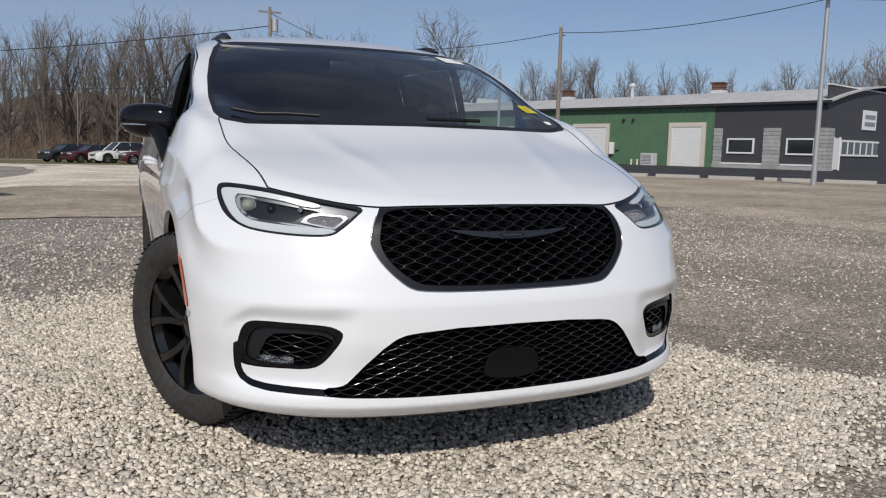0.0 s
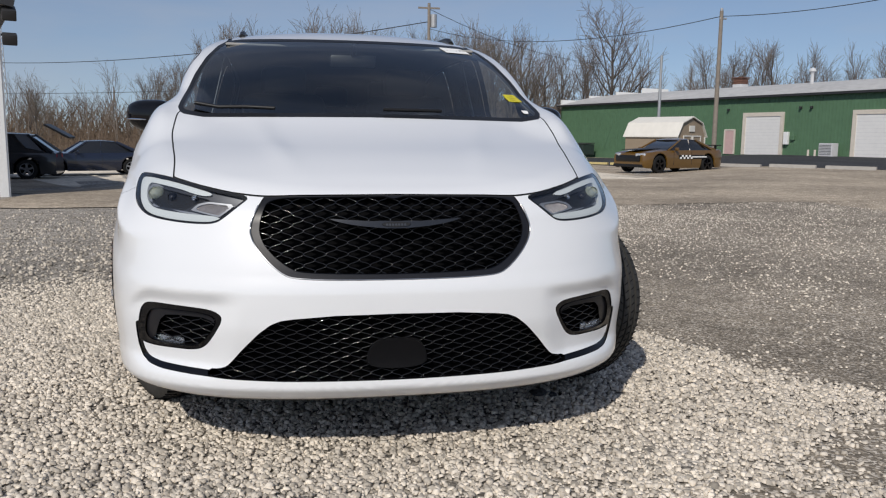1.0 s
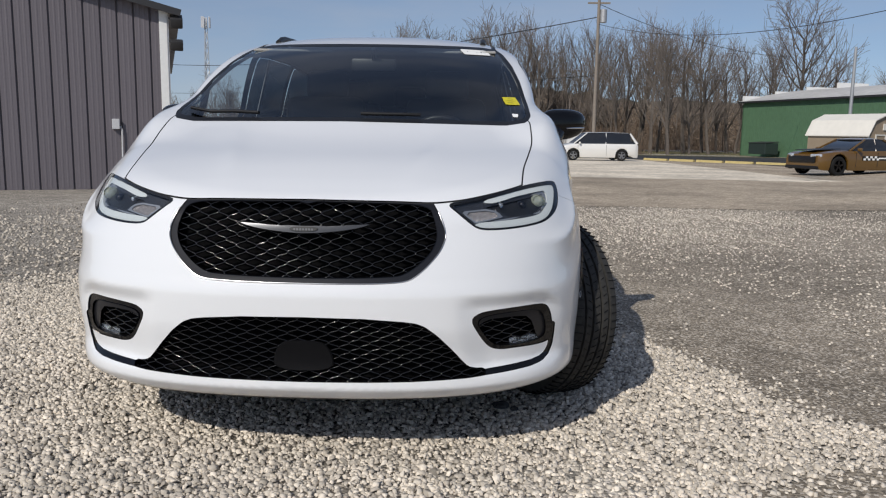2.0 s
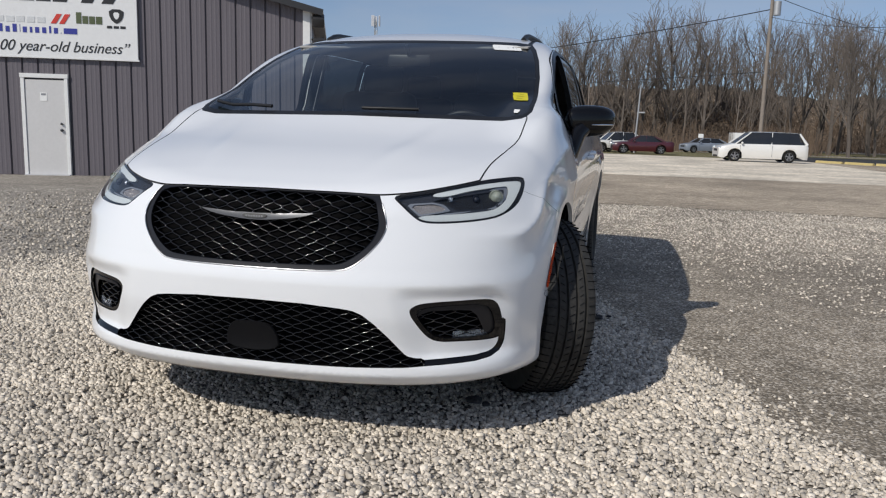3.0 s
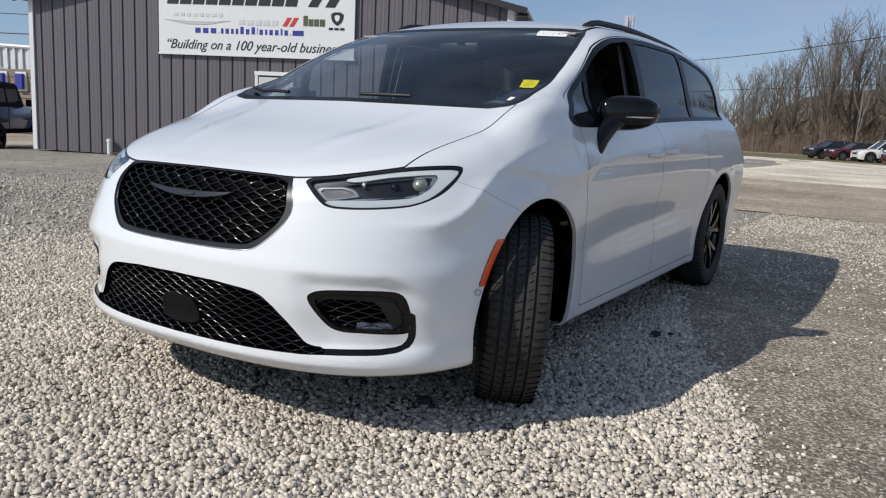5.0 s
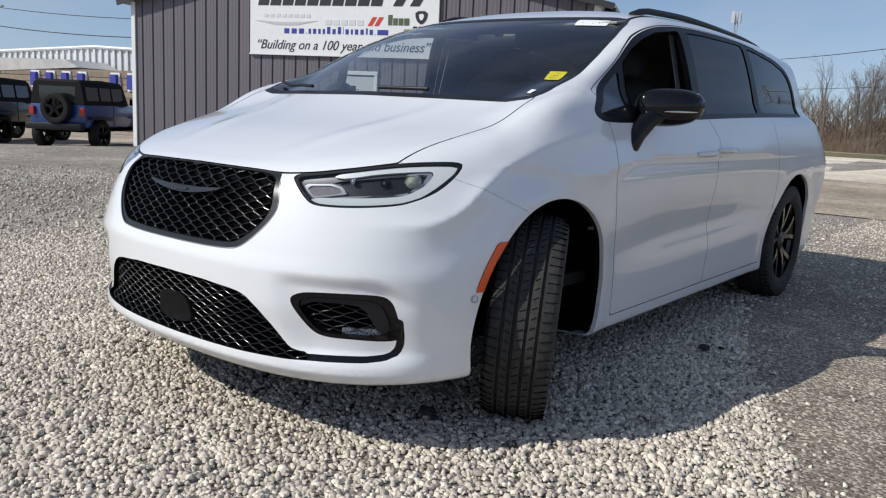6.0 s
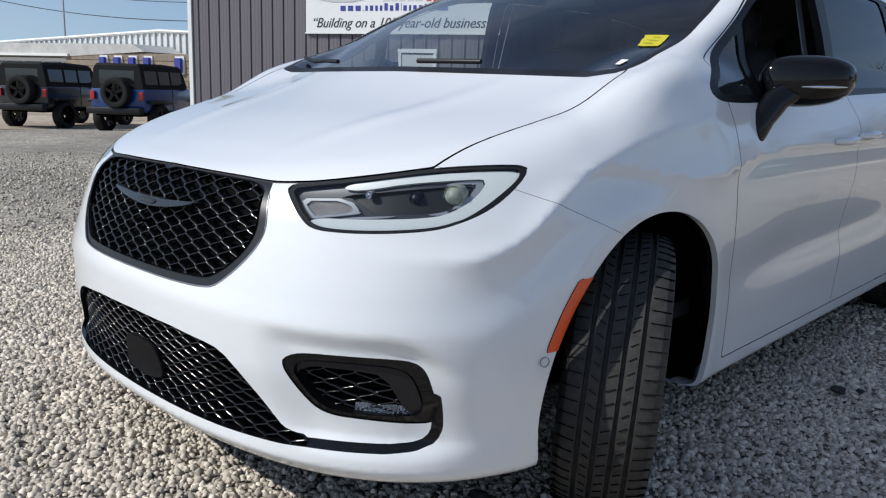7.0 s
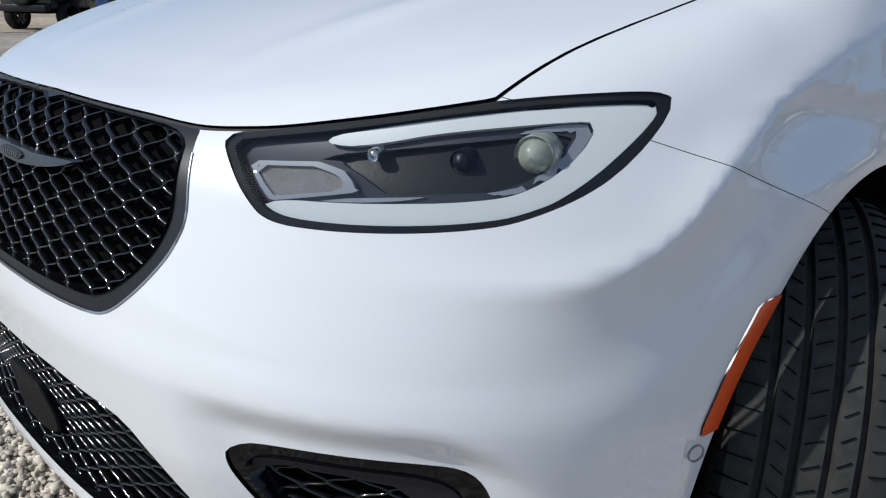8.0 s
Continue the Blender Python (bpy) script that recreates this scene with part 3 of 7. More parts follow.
for s in (1, -1):
    bm = bmesh.new()
    a = math.degrees(math.atan(RISE))
    w = (LEN / 2 + 0.28) / math.cos(radians(a))
    box(bm, (w, 18.6, 0.06), (-LEN / 2 + s * (LEN / 2 + 0.28) / 2, 9.1, EAVE + RISE * (LEN / 2 - 0.28) / 2 + 0.05), 0, (0, s * a, 0))
    part("roof", bm, ROOF_STEEL, shop)
    bm = bmesh.new()
    box(bm, (w, 0.03, 0.13), (-LEN / 2 + s * (LEN / 2 + 0.28) / 2, -0.21, EAVE + RISE * (LEN / 2 - 0.28) / 2 + 0.02), 0, (0, s * a, 0))
    part("verge_board", bm, BLACK_METAL, shop)
panel_box("corner_trim", (0.15, 0.04, EAVE), (-0.06, -0.022, EAVE / 2), WHITE_TRIM, shop, 0.004)
panel_box("corner_trim", (0.11, 0.04, EAVE), (-LEN + 0.055, -0.022, EAVE / 2), WHITE_TRIM, shop, 0.004)
panel_box("corner_return", (0.03, 0.16, EAVE), (0.03, 0.06, EAVE / 2), WHITE_TRIM, shop, 0.004)
# door
door = panel_box("door", (0.76, 0.05, 1.93), (-5.335, -0.005, 0.975), DOOR_GREY, shop, 0.004, "pale grey steel door")
for x in (-5.755, -4.915):
    panel_box("door_frame", (0.07, 0.075, 2.02), (x, -0.012, 1.01), WHITE_TRIM, shop, 0.004)
panel_box("door_head", (0.93, 0.085, 0.085), (-5.335, -0.016, 2.02), WHITE_TRIM, shop, 0.004)
panel_box("door_step", (0.88, 0.12, 0.02), (-5.335, -0.06, 0.01), SIGN_GREY, shop)
for z, r in ((0.93, 0.033), (1.06, 0.026)):
    bm = bmesh.new()
    bmesh.ops.create_uvsphere(bm, u_segments=14, v_segments=8, radius=r)
    bmesh.ops.translate(bm, verts=bm.verts, vec=(-5.03, -0.055, z))
    part("door_knob", bm, DARK_CHROME, door, smooth=60)
panel_box("door_notice", (0.13, 0.004, 0.17), (-5.36, -0.034, 1.60), PAPER, door)
panel_box("notice_mark", (0.09, 0.004, 0.04), (-5.36, -0.037, 1.65), INK, door)
# sign board, 4.7 m wide
sign = panel_box("sign_board", (4.66, 0.05, 1.75), (-5.80, -0.045, 3.260), SIGN_WHITE, shop, 0.006, "white dealer sign with blue and black lettering")
panel_box("sign_lip", (4.70, 0.06, 0.03), (-5.80, -0.045, 2.385), WHITE_TRIM, sign)
Y = -0.073
letters("sign_slogan", "\u201cBuilding on a 100 year-old business\u201d", 0.30, (-7.98, Y, 2.510), (90, 0, 0), SIGN_BLACK, sign, 0.35, width=4.30)
x = -7.25
rng = random.Random(4)
for k in range(20):
    w = (0.17, 0.17, 0.17, 0.05, 0.10, 0.12, 0.10, 0.10, 0.12, 0.12, 0.12, 0.05, 0.12, 0.09, 0.12, 0.12, 0.08, 0.12, 0.05, 0.30)[k]
    hgt = (0.13, 0.13, 0.13, 0.04, 0.13, 0.13, 0.13, 0.13, 0.18, 0.13, 0.18, 0.18, 0.13, 0.13, 0.13, 0.13, 0.16, 0.13, 0.04, 0.13)[k]
    panel_box("web_address_bar", (w - 0.045, 0.006, hgt * 0.85), (x + w / 2, Y - 0.001, 2.855 + hgt / 2), SIGN_BLUE, sign)
    x += w * 1.115
for dx in (0.0, 0.16):
    bm = bmesh.new()
    outline_prism(bm, [(0, 0), (0.10, 0), (0.22, 0.19), (0.12, 0.19)], 0.005, Matrix.Translation((-5.14 + dx, Y, 3.060)) @ pose(0, 0, 0, 90, 0, 0))
    part("red_slash", bm, SIGN_RED, sign)
for k, w in enumerate((0.12, 0.13, 0.13, 0.14)):
    hgt = (0.22, 0.15, 0.15, 0.15)[k]
    panel_box("maker_bar", (w - 0.02, 0.006, hgt), (-4.66 + sum((0.12, 0.13, 0.13, 0.14)[:k]) + w / 2, Y - 0.001, 3.080 + hgt / 2), SIGN_GREEN, sign)
bm = bmesh.new()
outline_prism(bm, smooth_loop([(-0.15, 0.26), (0.15, 0.26), (0.13, 0.08), (0.03, -0.02), (-0.03, -0.02), (-0.13, 0.08)], 1), 0.005, Matrix.Translation((-3.87, Y, 3.130)) @ pose(0, 0, 0, 90, 0, 0))
part("shield_mark", bm, SIGN_BLACK, sign)
bm = bmesh.new()
outline_prism(bm, smooth_loop([(-0.06, 0.2), (0.06, 0.2), (0.05, 0.1), (0, 0.05), (-0.05, 0.1)], 1), 0.004, Matrix.Translation((-3.87, Y - 0.005, 3.130)) @ pose(0, 0, 0, 90, 0, 0))
part("shield_face", bm, SIGN_WHITE, sign)
for k in range(3):
    panel_box("maker_bar", (0.10, 0.006, 0.05), (-4.01 + 0.13 * k, Y - 0.001, 3.035), SIGN_BLACK, sign)
bm = bmesh.new()
outline_prism(bm, [(-0.82, 0.05), (-0.25, 0.02), (0.25, 0.02), (0.82, 0.05), (0.25, -0.05), (-0.25, -0.05)], 0.005, Matrix.Translation((-7.18, Y, 3.100)) @ pose(0, 0, 0, 90, 0, 0))
part("wing_mark", bm, SIGN_GREY, sign)
for k in range(8):
    panel_box("faint_letter_bar", (0.10, 0.004, 0.07), (-7.70 + 0.155 * k, Y - 0.001, 3.260), SIGN_SHADE, sign)
for k in range(5):
    panel_box("faint_letter_bar", (0.15, 0.004, 0.11), (-6.10 + 0.195 * k, Y - 0.001, 3.120), SIGN_SHADE, sign)
x = -7.92
for k in range(10):
    bm = bmesh.new()
    outline_prism(bm, [(0, 0), (0.27, 0), (0.34, 0.32), (0.07, 0.32)], 0.005, Matrix.Translation((x, Y, 3.490)) @ pose(0, 0, 0, 90, 0, 0))
    part("headline_bar", bm, SIGN_BLACK, sign)
    x += 0.315
for k in range(2):
    bm = bmesh.new()
    outline_prism(bm, [(0, 0), (0.22, 0), (0.42, 0.34), (0.2, 0.34)], 0.005, Matrix.Translation((-4.55 + 0.40 * k, Y, 3.490)) @ pose(0, 0, 0, 90, 0, 0))
    part("headline_slash", bm, SIGN_BLACK, sign)
# meter box and conduit, vent stub, corner lamps
panel_box("outlet_box", (0.14, 0.09, 0.20), (-1.01, -0.05, 1.31), SIGN_GREY, shop, 0.008)
bm = bmesh.new()
tube(bm, [(-0.955, -0.05, 1.24), (-0.92, -0.05, 1.26), (-0.90, -0.05, 1.20), (-0.91, -0.05, 0.6), (-0.93, -0.05, 0.0)], 0.018, 8)
part("conduit", bm, SIGN_GREY, shop, smooth=60)
for z, d in ((3.35, 0.30), (2.90, 0.16)):
    bm = bmesh.new()
    box(bm, (0.24, d, 0.20), (0.19, -0.02 - d / 2 + 0.1, z), 0.02, (25, 0, 0))
    rod(bm, (0.04, 0.05, z + 0.08), (0.17, -0.02, z + 0.02), 0.018)
    part("flood_lamp", bm, BLACK_METAL, shop, smooth=40)
stub = thing("vent_stub", (-14.3, 9.84, -0.11), 0, "short white plastic vent pipe beside the wall", "pipe")
bm = bmesh.new()
rod(bm, (0, 0, 0), (0, 0, 0.30), 0.055, None, 16)
rod(bm, (0, 0, 0.30), (0, 0, 0.36), 0.07, 0.06, 16)
part("pipe", bm, WHITE_TRIM, stub, smooth=40)
bm = bmesh.new()
box(bm, (0.26, 0.2, 0.07), (-14.0, 9.86, -0.08), 0.02)
tagged(part("floor_drain", bm, BLACK_METAL), "low black drain cover by the wall", "drain")

# ---- long green steel building ----
GREY_BRICK = material("grey_stone_veneer", (0.34, 0.34, 0.33), 0.8, 0, 0.2, 6, 2, 0.2, random_hue=0.2)
CHARCOAL = material("charcoal_siding", (0.055, 0.055, 0.06), 0.6, 0, 0.06, 3, 0.5)
ROLL_DOOR = material("white_roller_door", (0.74, 0.73, 0.71), 0.5, 0, 0.04, 3, 0.6)
BEIGE = material("beige_trim", (0.62, 0.56, 0.48), 0.6)
RUST = material("rusty_vent", (0.17, 0.085, 0.06), 0.8, 0, 0.3, 5, 1)
WIN_DARK = material("dark_window", (0.015, 0.016, 0.018), 0.08, 0, 0.2, 3, 0.5, 0, 0.5)
PA, PB = Vector((30.63, 86.45, 0)), Vector((46.3, 39.5, 0))
glen = (PB - PA).length
gturn = math.degrees(math.atan2(PB.y - PA.y, PB.x - PA.x))
gz = -0.05
green = thing("green_building", (PA.x, PA.y, gz), gturn, "long green ribbed steel building with a weathered low roof", "building")
# local: x along the front from the far end to the near end, y away from the front, z up
GE, RIDGE = 4.97, 1.75
SPLIT = 40.7
panel_box("green_wall", (SPLIT, 0.2, GE + 1), (SPLIT / 2, 0.1, GE / 2 - 0.5), GREEN_STEEL, green)
for i in range(int(SPLIT / 0.3)):
    panel_box("siding_rib", (0.035, 0.03, GE - 0.1), (0.3 + i * 0.3, -0.013, GE / 2), GREEN_STEEL, green)
panel_box("charcoal_wall", (glen - SPLIT, 0.2, GE + 0.3), ((SPLIT + glen) / 2, 0.1, GE / 2 - 0.15), CHARCOAL, green)
bm = bmesh.new()
outline_prism(bm, [(0, -0.3), (26, -0.3), (26, GE + 1.15), (0, GE + 1.25)], 0.2, Matrix.Translation((glen - 0.2, 0.2, 0)) @ Matrix(((0, 0, 1, 0), (1, 0, 0, 0), (0, 1, 0, 0), (0, 0, 0, 1))))
part("end_wall", bm, CHARCOAL, green)
bm = bmesh.new()
box(bm, (0.34, 26.2, 0.10), (glen - 0.1, 13.2, GE + 1.25), 0.01, (-0.22, 0, 0))
part("wall_capping", bm, WHITE_TRIM, green)
panel_box("back_wall", (glen, 0.2, GE), (glen / 2, 26, GE / 2), GREEN_STEEL, green)
panel_box("far_end_wall", (0.2, 26, GE + 1), (0.1, 13, GE / 2 - 0.5), GREEN_STEEL, green)


def roof_z(y):
    """Height of the low barrel roof."""
    return GE + RIDGE * (1 - abs((y - 13) / 13.3) ** 1.9)


for x0 in range(0, 50, 7):
    x1 = min(x0 + 7, glen + 0.4) - 0.02
    bm = bmesh.new()
    ys = np.linspace(-0.3, 26.3, 21)
    loft_rows = [[bm.verts.new((x, y, roof_z(y) + d)) for y in ys] for x, d in ((x0 - (0.4 if x0 == 0 else 0), 0.0), (x0 - (0.4 if x0 == 0 else 0), 0.14), (x1, 0.14), (x1, 0.0))]
    for p, q in zip(loft_rows, loft_rows[1:] + loft_rows[:1]):
        for k in range(20):
            bm.faces.new((p[k], p[k + 1], q[k + 1], q[k]))
    part("roof_bay", bm, ROOF_STEEL, green, smooth=30)
panel_box("gutter", (glen + 0.8, 0.14, 0.16), (glen / 2, -0.36, GE + 0.02), BLACK_METAL, green)
for k in range(4):
    panel_box("parapet_step", (0.35, 4.2, 1.0), (0.0, 2.1 + 4.2 * k, GE + 0.25 + 0.62 * k), WHITE_TRIM, green)


def roller(x, w, h):
    d = panel_box("roller_door", (w, 0.1, h), (x, -0.02, h / 2), ROLL_DOOR, green)
    for k in range(1, 12):
        panel_box("door_joint", (w, 0.008, 0.012), (x, -0.072, h * k / 12), SIGN_GREY, d)
    for s in (-1, 1):
        panel_box("door_jamb", (0.32, 0.16, h + 0.34), (x + s * (w / 2 + 0.16), -0.05, (h + 0.34) / 2), BEIGE, green)
    panel_box("door_header", (w, 0.16, 0.34), (x, -0.05, h + 0.17), BEIGE, green)


roller(28.35, 3.55, 3.3)
roller(38.30, 2.75, 3.3)
panel_box("side_door", (0.95, 0.1, 2.1), (24.85, -0.02, 1.05), material("pink_primer_door", (0.55, 0.38, 0.36), 0.6), green)
for x in (24.3, 25.4):
    panel_box("side_door_jamb", (0.12, 0.14, 2.2), (x, -0.04, 1.1), BEIGE, green)
panel_box("side_door_head", (0.98, 0.14, 0.12), (24.85, -0.04, 2.16), BEIGE, green)
panel_box("meter_cabinet", (0.42, 0.28, 1.05), (30.85, -0.16, 1.45), SIGN_WHITE, green, 0.03)
panel_box("meter_dial_box", (0.35, 0.2, 0.4), (31.45, -0.12, 1.5), GREEN_STEEL, green, 0.03)
cond = panel_box("condenser", (1.15, 0.8, 1.05), (35.3, -0.9, 0.55), SIGN_GREY, green, 0.03)
for k in range(7):
    panel_box("condenser_slat", (1.0, 0.02, 0.03), (35.3, -1.31, 0.2 + 0.12 * k), BLACK_METAL, cond)
for x in (33.9, 34.5):
    bm = bmesh.new()
    rod(bm, (x, -1.4, 0), (x, -1.4, 0.55), 0.09, 0.09, 12)
    part("bollard", bm, BEIGE, green, smooth=40)
for x in (32.0, 33.0, 24.6):
    panel_box("wall_lamp", (0.16, 0.25, 0.2), (x, -0.14, 3.95), BLACK_METAL, green, 0.03)
for x, w in ((41.12, 0.75), (45.55, 1.35)):
    for r in range(11):
        panel_box("stone_course", (w - 0.02 * (r % 3), 0.12, 0.27), (x, -0.06, 0.17 + r * 0.285), GREY_BRICK, green, 0.02)
for r in range(11):
    panel_box("stone_course", (0.7 - 0.02 * (r % 3), 0.12, 0.27), (glen - 0.3, -0.06, 0.17 + r * 0.285), GREY_BRICK, green, 0.02)
    panel_box("stone_course", (0.12, 1.25, 0.27), (glen + 0.06, 0.62, 0.17 + r * 0.285), GREY_BRICK, green, 0.02)


def shop_window(x, w, h, z):
    o = panel_box("window", (w, 0.06, h), (x, -0.02, z), WIN_DARK, green)
    for s in (-1, 1):
        panel_box("window_jamb", (0.12, 0.10, h + 0.24), (x + s * (w / 2 + 0.06), -0.05, z), WHITE_TRIM, o)
        panel_box("window_rail", (w, 0.10, 0.12), (x, -0.05, z + s * (h / 2 + 0.06)), WHITE_TRIM, o)


shop_window(43.05, 2.0, 0.95, 1.78)
shop_window(47.75, 1.9, 1.0, 1.78)
panel_box("base_trim", (3.4, 0.1, 0.12), (43.2, -0.05, 0.42), WHITE_TRIM, green)
panel_box("base_trim", (2.9, 0.1, 0.12), (47.75, -0.05, 0.42), WHITE_TRIM, green)
panel_box("base_course", (glen - SPLIT, 0.14, 0.34), ((glen + SPLIT) / 2, -0.04, 0.16), GREY_BRICK, green, 0.02)
end_sign = panel_box("end_sign", (0.08, 2.6, 1.5), (glen + 0.06, 7.6, 3.95), SIGN_WHITE, green)
for r in range(2):
    panel_box("sign_bar", (0.02, 2.0, 0.32), (glen + 0.11, 7.6, 4.2 - 0.55 * r), INK, end_sign)
panel_box("entry_door", (0.1, 1.0, 2.3), (glen + 0.05, 1.85, 1.3), ROLL_DOOR, green)
for y in (1.28, 2.42):
    panel_box("entry_jamb", (0.14, 0.12, 2.45), (glen + 0.06, y, 1.3), WHITE_TRIM, green)
for k in range(6):
    w = panel_box("end_window", (0.08, 1.0, 0.95), (glen + 0.04, 3.2 + 1.2 * k, 1.75), WIN_DARK, green)
    panel_box("window_mullion", (0.12, 0.16, 1.0), (glen + 0.05, 2.6 + 1.2 * k, 1.75), WHITE_TRIM, green)
for z in (1.22, 2.28):
    panel_box("window_band", (0.12, 7.3, 0.14), (glen + 0.05, 6.15, z), WHITE_TRIM, green)
for x in (18.0, 35.8):
    y = 9.0
    panel_box("vent_base", (1.1, 1.1, 0.5), (x, y, roof_z(y) + 0.15), SIGN_GREY, green, 0.05)
    vent = panel_box("roof_vent", (1.0, 1.0, 0.62), (x, y, roof_z(y) + 0.68), RUST, green, 0.08)
    for k in range(3):
        panel_box("vent_fin", (1.14, 1.14, 0.06), (x, y, roof_z(y) + 0.46 + 0.22 * k), RUST, vent, 0.02)
    panel_box("vent_cap", (1.3, 1.3, 0.10), (x, y, roof_z(y) + 1.05), RUST, green, 0.04)
bm = bmesh.new()
fz = roof_z(6.0)
rod(bm, (28.4, 6, fz), (28.4, 6, fz + 1.2), 0.16, 0.16, 12)
rod(bm, (28.4, 6, fz + 1.2), (28.4, 6, fz + 1.5), 0.34, 0.2, 12)
part("flue", bm, SIGN_GREY, green)

# ---- garden shed ----
shed = thing("garden_shed", (22.70, 40.5, -0.20), -63, "tan barn-style garden shed with a white roof", "shed")
TAN = material("tan_boards", (0.30, 0.235, 0.165), 0.7, 0, 0.08, 3, 1)
CREAM = material("cream_roof", (0.72, 0.69, 0.62), 0.6, 0, 0.06, 3, 1)
bm = bmesh.new()
gable = [(-1.35, 0), (1.35, 0), (1.35, 1.55), (0.95, 2.25), (0, 2.6), (-0.95, 2.25), (-1.35, 1.55)]
outline_prism(bm, gable, 3.77, Matrix.Translation((0, 0, 0)) @ Matrix(((0, 0, -1, 0), (-1, 0, 0, 0), (0, 1, 0, 0), (0, 0, 0, 1))))
part("shed_body", bm, TAN, shed)
for a, b in (((-1.45, 1.48), (-0.97, 2.30)), ((-0.97, 2.30), (0, 2.66)), ((0, 2.66), (0.97, 2.30)), ((0.97, 2.30), (1.45, 1.48))):
    bm = bmesh.new()
    q = [(-a[0], a[1]), (-b[0], b[1])]
    vs = []
    for x in (0.12, -3.89):
        for (yy, zz) in q:
            vs.append(bm.verts.new((x, yy, zz)))
            vs.append(bm.verts.new((x, yy, zz + 0.06)))
    for f in ((0, 2, 3, 1), (4, 5, 7, 6), (0, 4, 6, 2), (1, 3, 7, 5), (0, 1, 5, 4), (2, 6, 7, 3)):
        bm.faces.new([vs[k] for k in f])
    bmesh.ops.recalc_face_normals(bm, faces=bm.faces)
    part("shed_roof", bm, CREAM, shed)
for y in (-0.45, 0.45):
    d = panel_box("shed_door", (0.05, 0.82, 1.5), (0.03, y, 0.85), TAN, shed)
    for dy in (-0.38, 0.38):
        panel_box("door_trim", (0.04, 0.07, 1.5), (0.065, y + dy, 0.85), CREAM, d)
    for z in (0.13, 0.85, 1.57):
        panel_box("door_trim", (0.04, 0.69, 0.07), (0.065, y, z), CREAM, d)
panel_box("shed_vent", (0.05, 0.5, 0.35), (0.03, 0, 2.0), CREAM, shed)
for y in (-1.33, 1.33):
    panel_box("shed_corner", (0.06, 0.08, 1.5), (0.01, y, 0.78), CREAM, shed)
dump = thing("dumpster", (30.9, 80.3, -0.62), gturn, "dark green steel dumpster against the building", "dumpster")
part("bin", boxed((2.6, 1.6, 1.15), (0, 0, 0.65), 0.05), material("dark_green_bin", (0.02, 0.035, 0.03), 0.6), dump)
part("bin_lid", boxed((2.7, 1.7, 0.08), (0, 0, 1.28), 0.03, (4, 0, 0)), BLACK_METAL, dump)

# ---- showroom across the drive ----
STONE = material("tan_stone_front", (0.25, 0.20, 0.15), 0.85, 0, 0.25, 3, 0.8, 0.2, random_hue=0.25)
WHITE_RIB = material("white_ribbed_steel", (0.70, 0.71, 0.70), 0.5, 0, 0.05, 3, 0.5)
room = thing("showroom", (-53.5, 18.0, -0.75), 15.5, "low stone-fronted car showroom with a white ribbed roof band", "building")
panel_box("stone_front", (17, 0.4, 3.32), (9.5 + 3.2, 0.2, 1.66), STONE, room)
for r in range(9):
    panel_box("stone_course", (17, 0.05, 0.33), (12.7 + 0.03 * (r % 2), -0.02 - 0.012 * (r % 3), 0.2 + 0.36 * r), STONE, room, 0.02)
panel_box("office_front", (15, 0.4, 3.0), (-3.4, 0.6, 1.5), BEIGE, room)
for k in range(7):
    w = panel_box("window", (1.5, 0.1, 1.3), (-9 + k * 1.9, 0.36, 2.1), WIN_DARK, room)
    panel_box("window_mullion", (0.12, 0.14, 1.3), (-8.05 + k * 1.9, 0.36, 2.1), WHITE_TRIM, room)
panel_box("window_head", (15, 0.2, 0.22), (-3.4, 0.36, 2.88), WHITE_TRIM, room)
bm = bmesh.new()
outline_prism(bm, [(-13, 3.10), (4.6, 3.10), (11.2, 3.42), (10.2, 3.85), (-13, 3.95)], 3.0, Matrix.Translation((0, 2.9, 0)) @ pose(0, 0, 0, 90, 0, 0))
part("office_roof", bm, ROOF_STEEL, room)
panel_box("canopy_edge", (17.6, 0.14, 0.16), (-4.2, -0.16, 3.18), WHITE_TRIM, room)
bm = bmesh.new()
outline_prism(bm, [(-14, 2.8), (24, 2.8), (24, 4.2), (9, 4.78), (-14, 3.75)], 0.2, Matrix.Translation((0, 3.4, 0)) @ pose(0, 0, 0, 90, 0, 0))
part("upper_wall", bm, WHITE_RIB, room)
for k in range(70):
    x = -13.8 + k * 0.53
    top = 3.75 + (x + 14) * 1.03 / 23 if x < 9 else 4.78 - (x - 9) * 0.58 / 15
    panel_box("upper_rib", (0.16, 0.10, top - 2.9), (x, 3.14, 2.85 + (top - 2.9) / 2), WHITE_RIB, room)
bm = bmesh.new()
tube(bm, [(-14.2, 3.1, 3.80), (9, 3.1, 4.84), (24, 3.1, 4.26)], 0.11, 6)
part("roof_edge", bm, WHITE_TRIM, room)
x = 7.75
for k in range(9):
    if k != 4:
        a = panel_box("sign_letter_bar", (0.46, 0.2, 0.80), (x, -0.22, 2.69), SIGN_BLUE, room, 0.02)
        panel_box("letter_edge", (0.68, 0.08, 1.0), (x, -0.10, 2.69), WHITE_TRIM, a)
    x += 1.25


# ---- parked vehicles ----
TAIL_RED = material("tail_red", (0.45, 0.02, 0.02), 0.2, 0, 0.1, 60, 5, 0, 0.5)
HEAD_CLEAR = material("headlight_clear", (0.62, 0.64, 0.66), 0.12, 0.5, 0.2, 60, 9, 0, 0.5)
ALLOY = material("alloy_rim", (0.35, 0.35, 0.36), 0.35, 0.8, 0.1)


def paint(name, color):
    return material(name, color, 0.3, 0.0, 0.03, 60, 1.5, 0, 0.8)


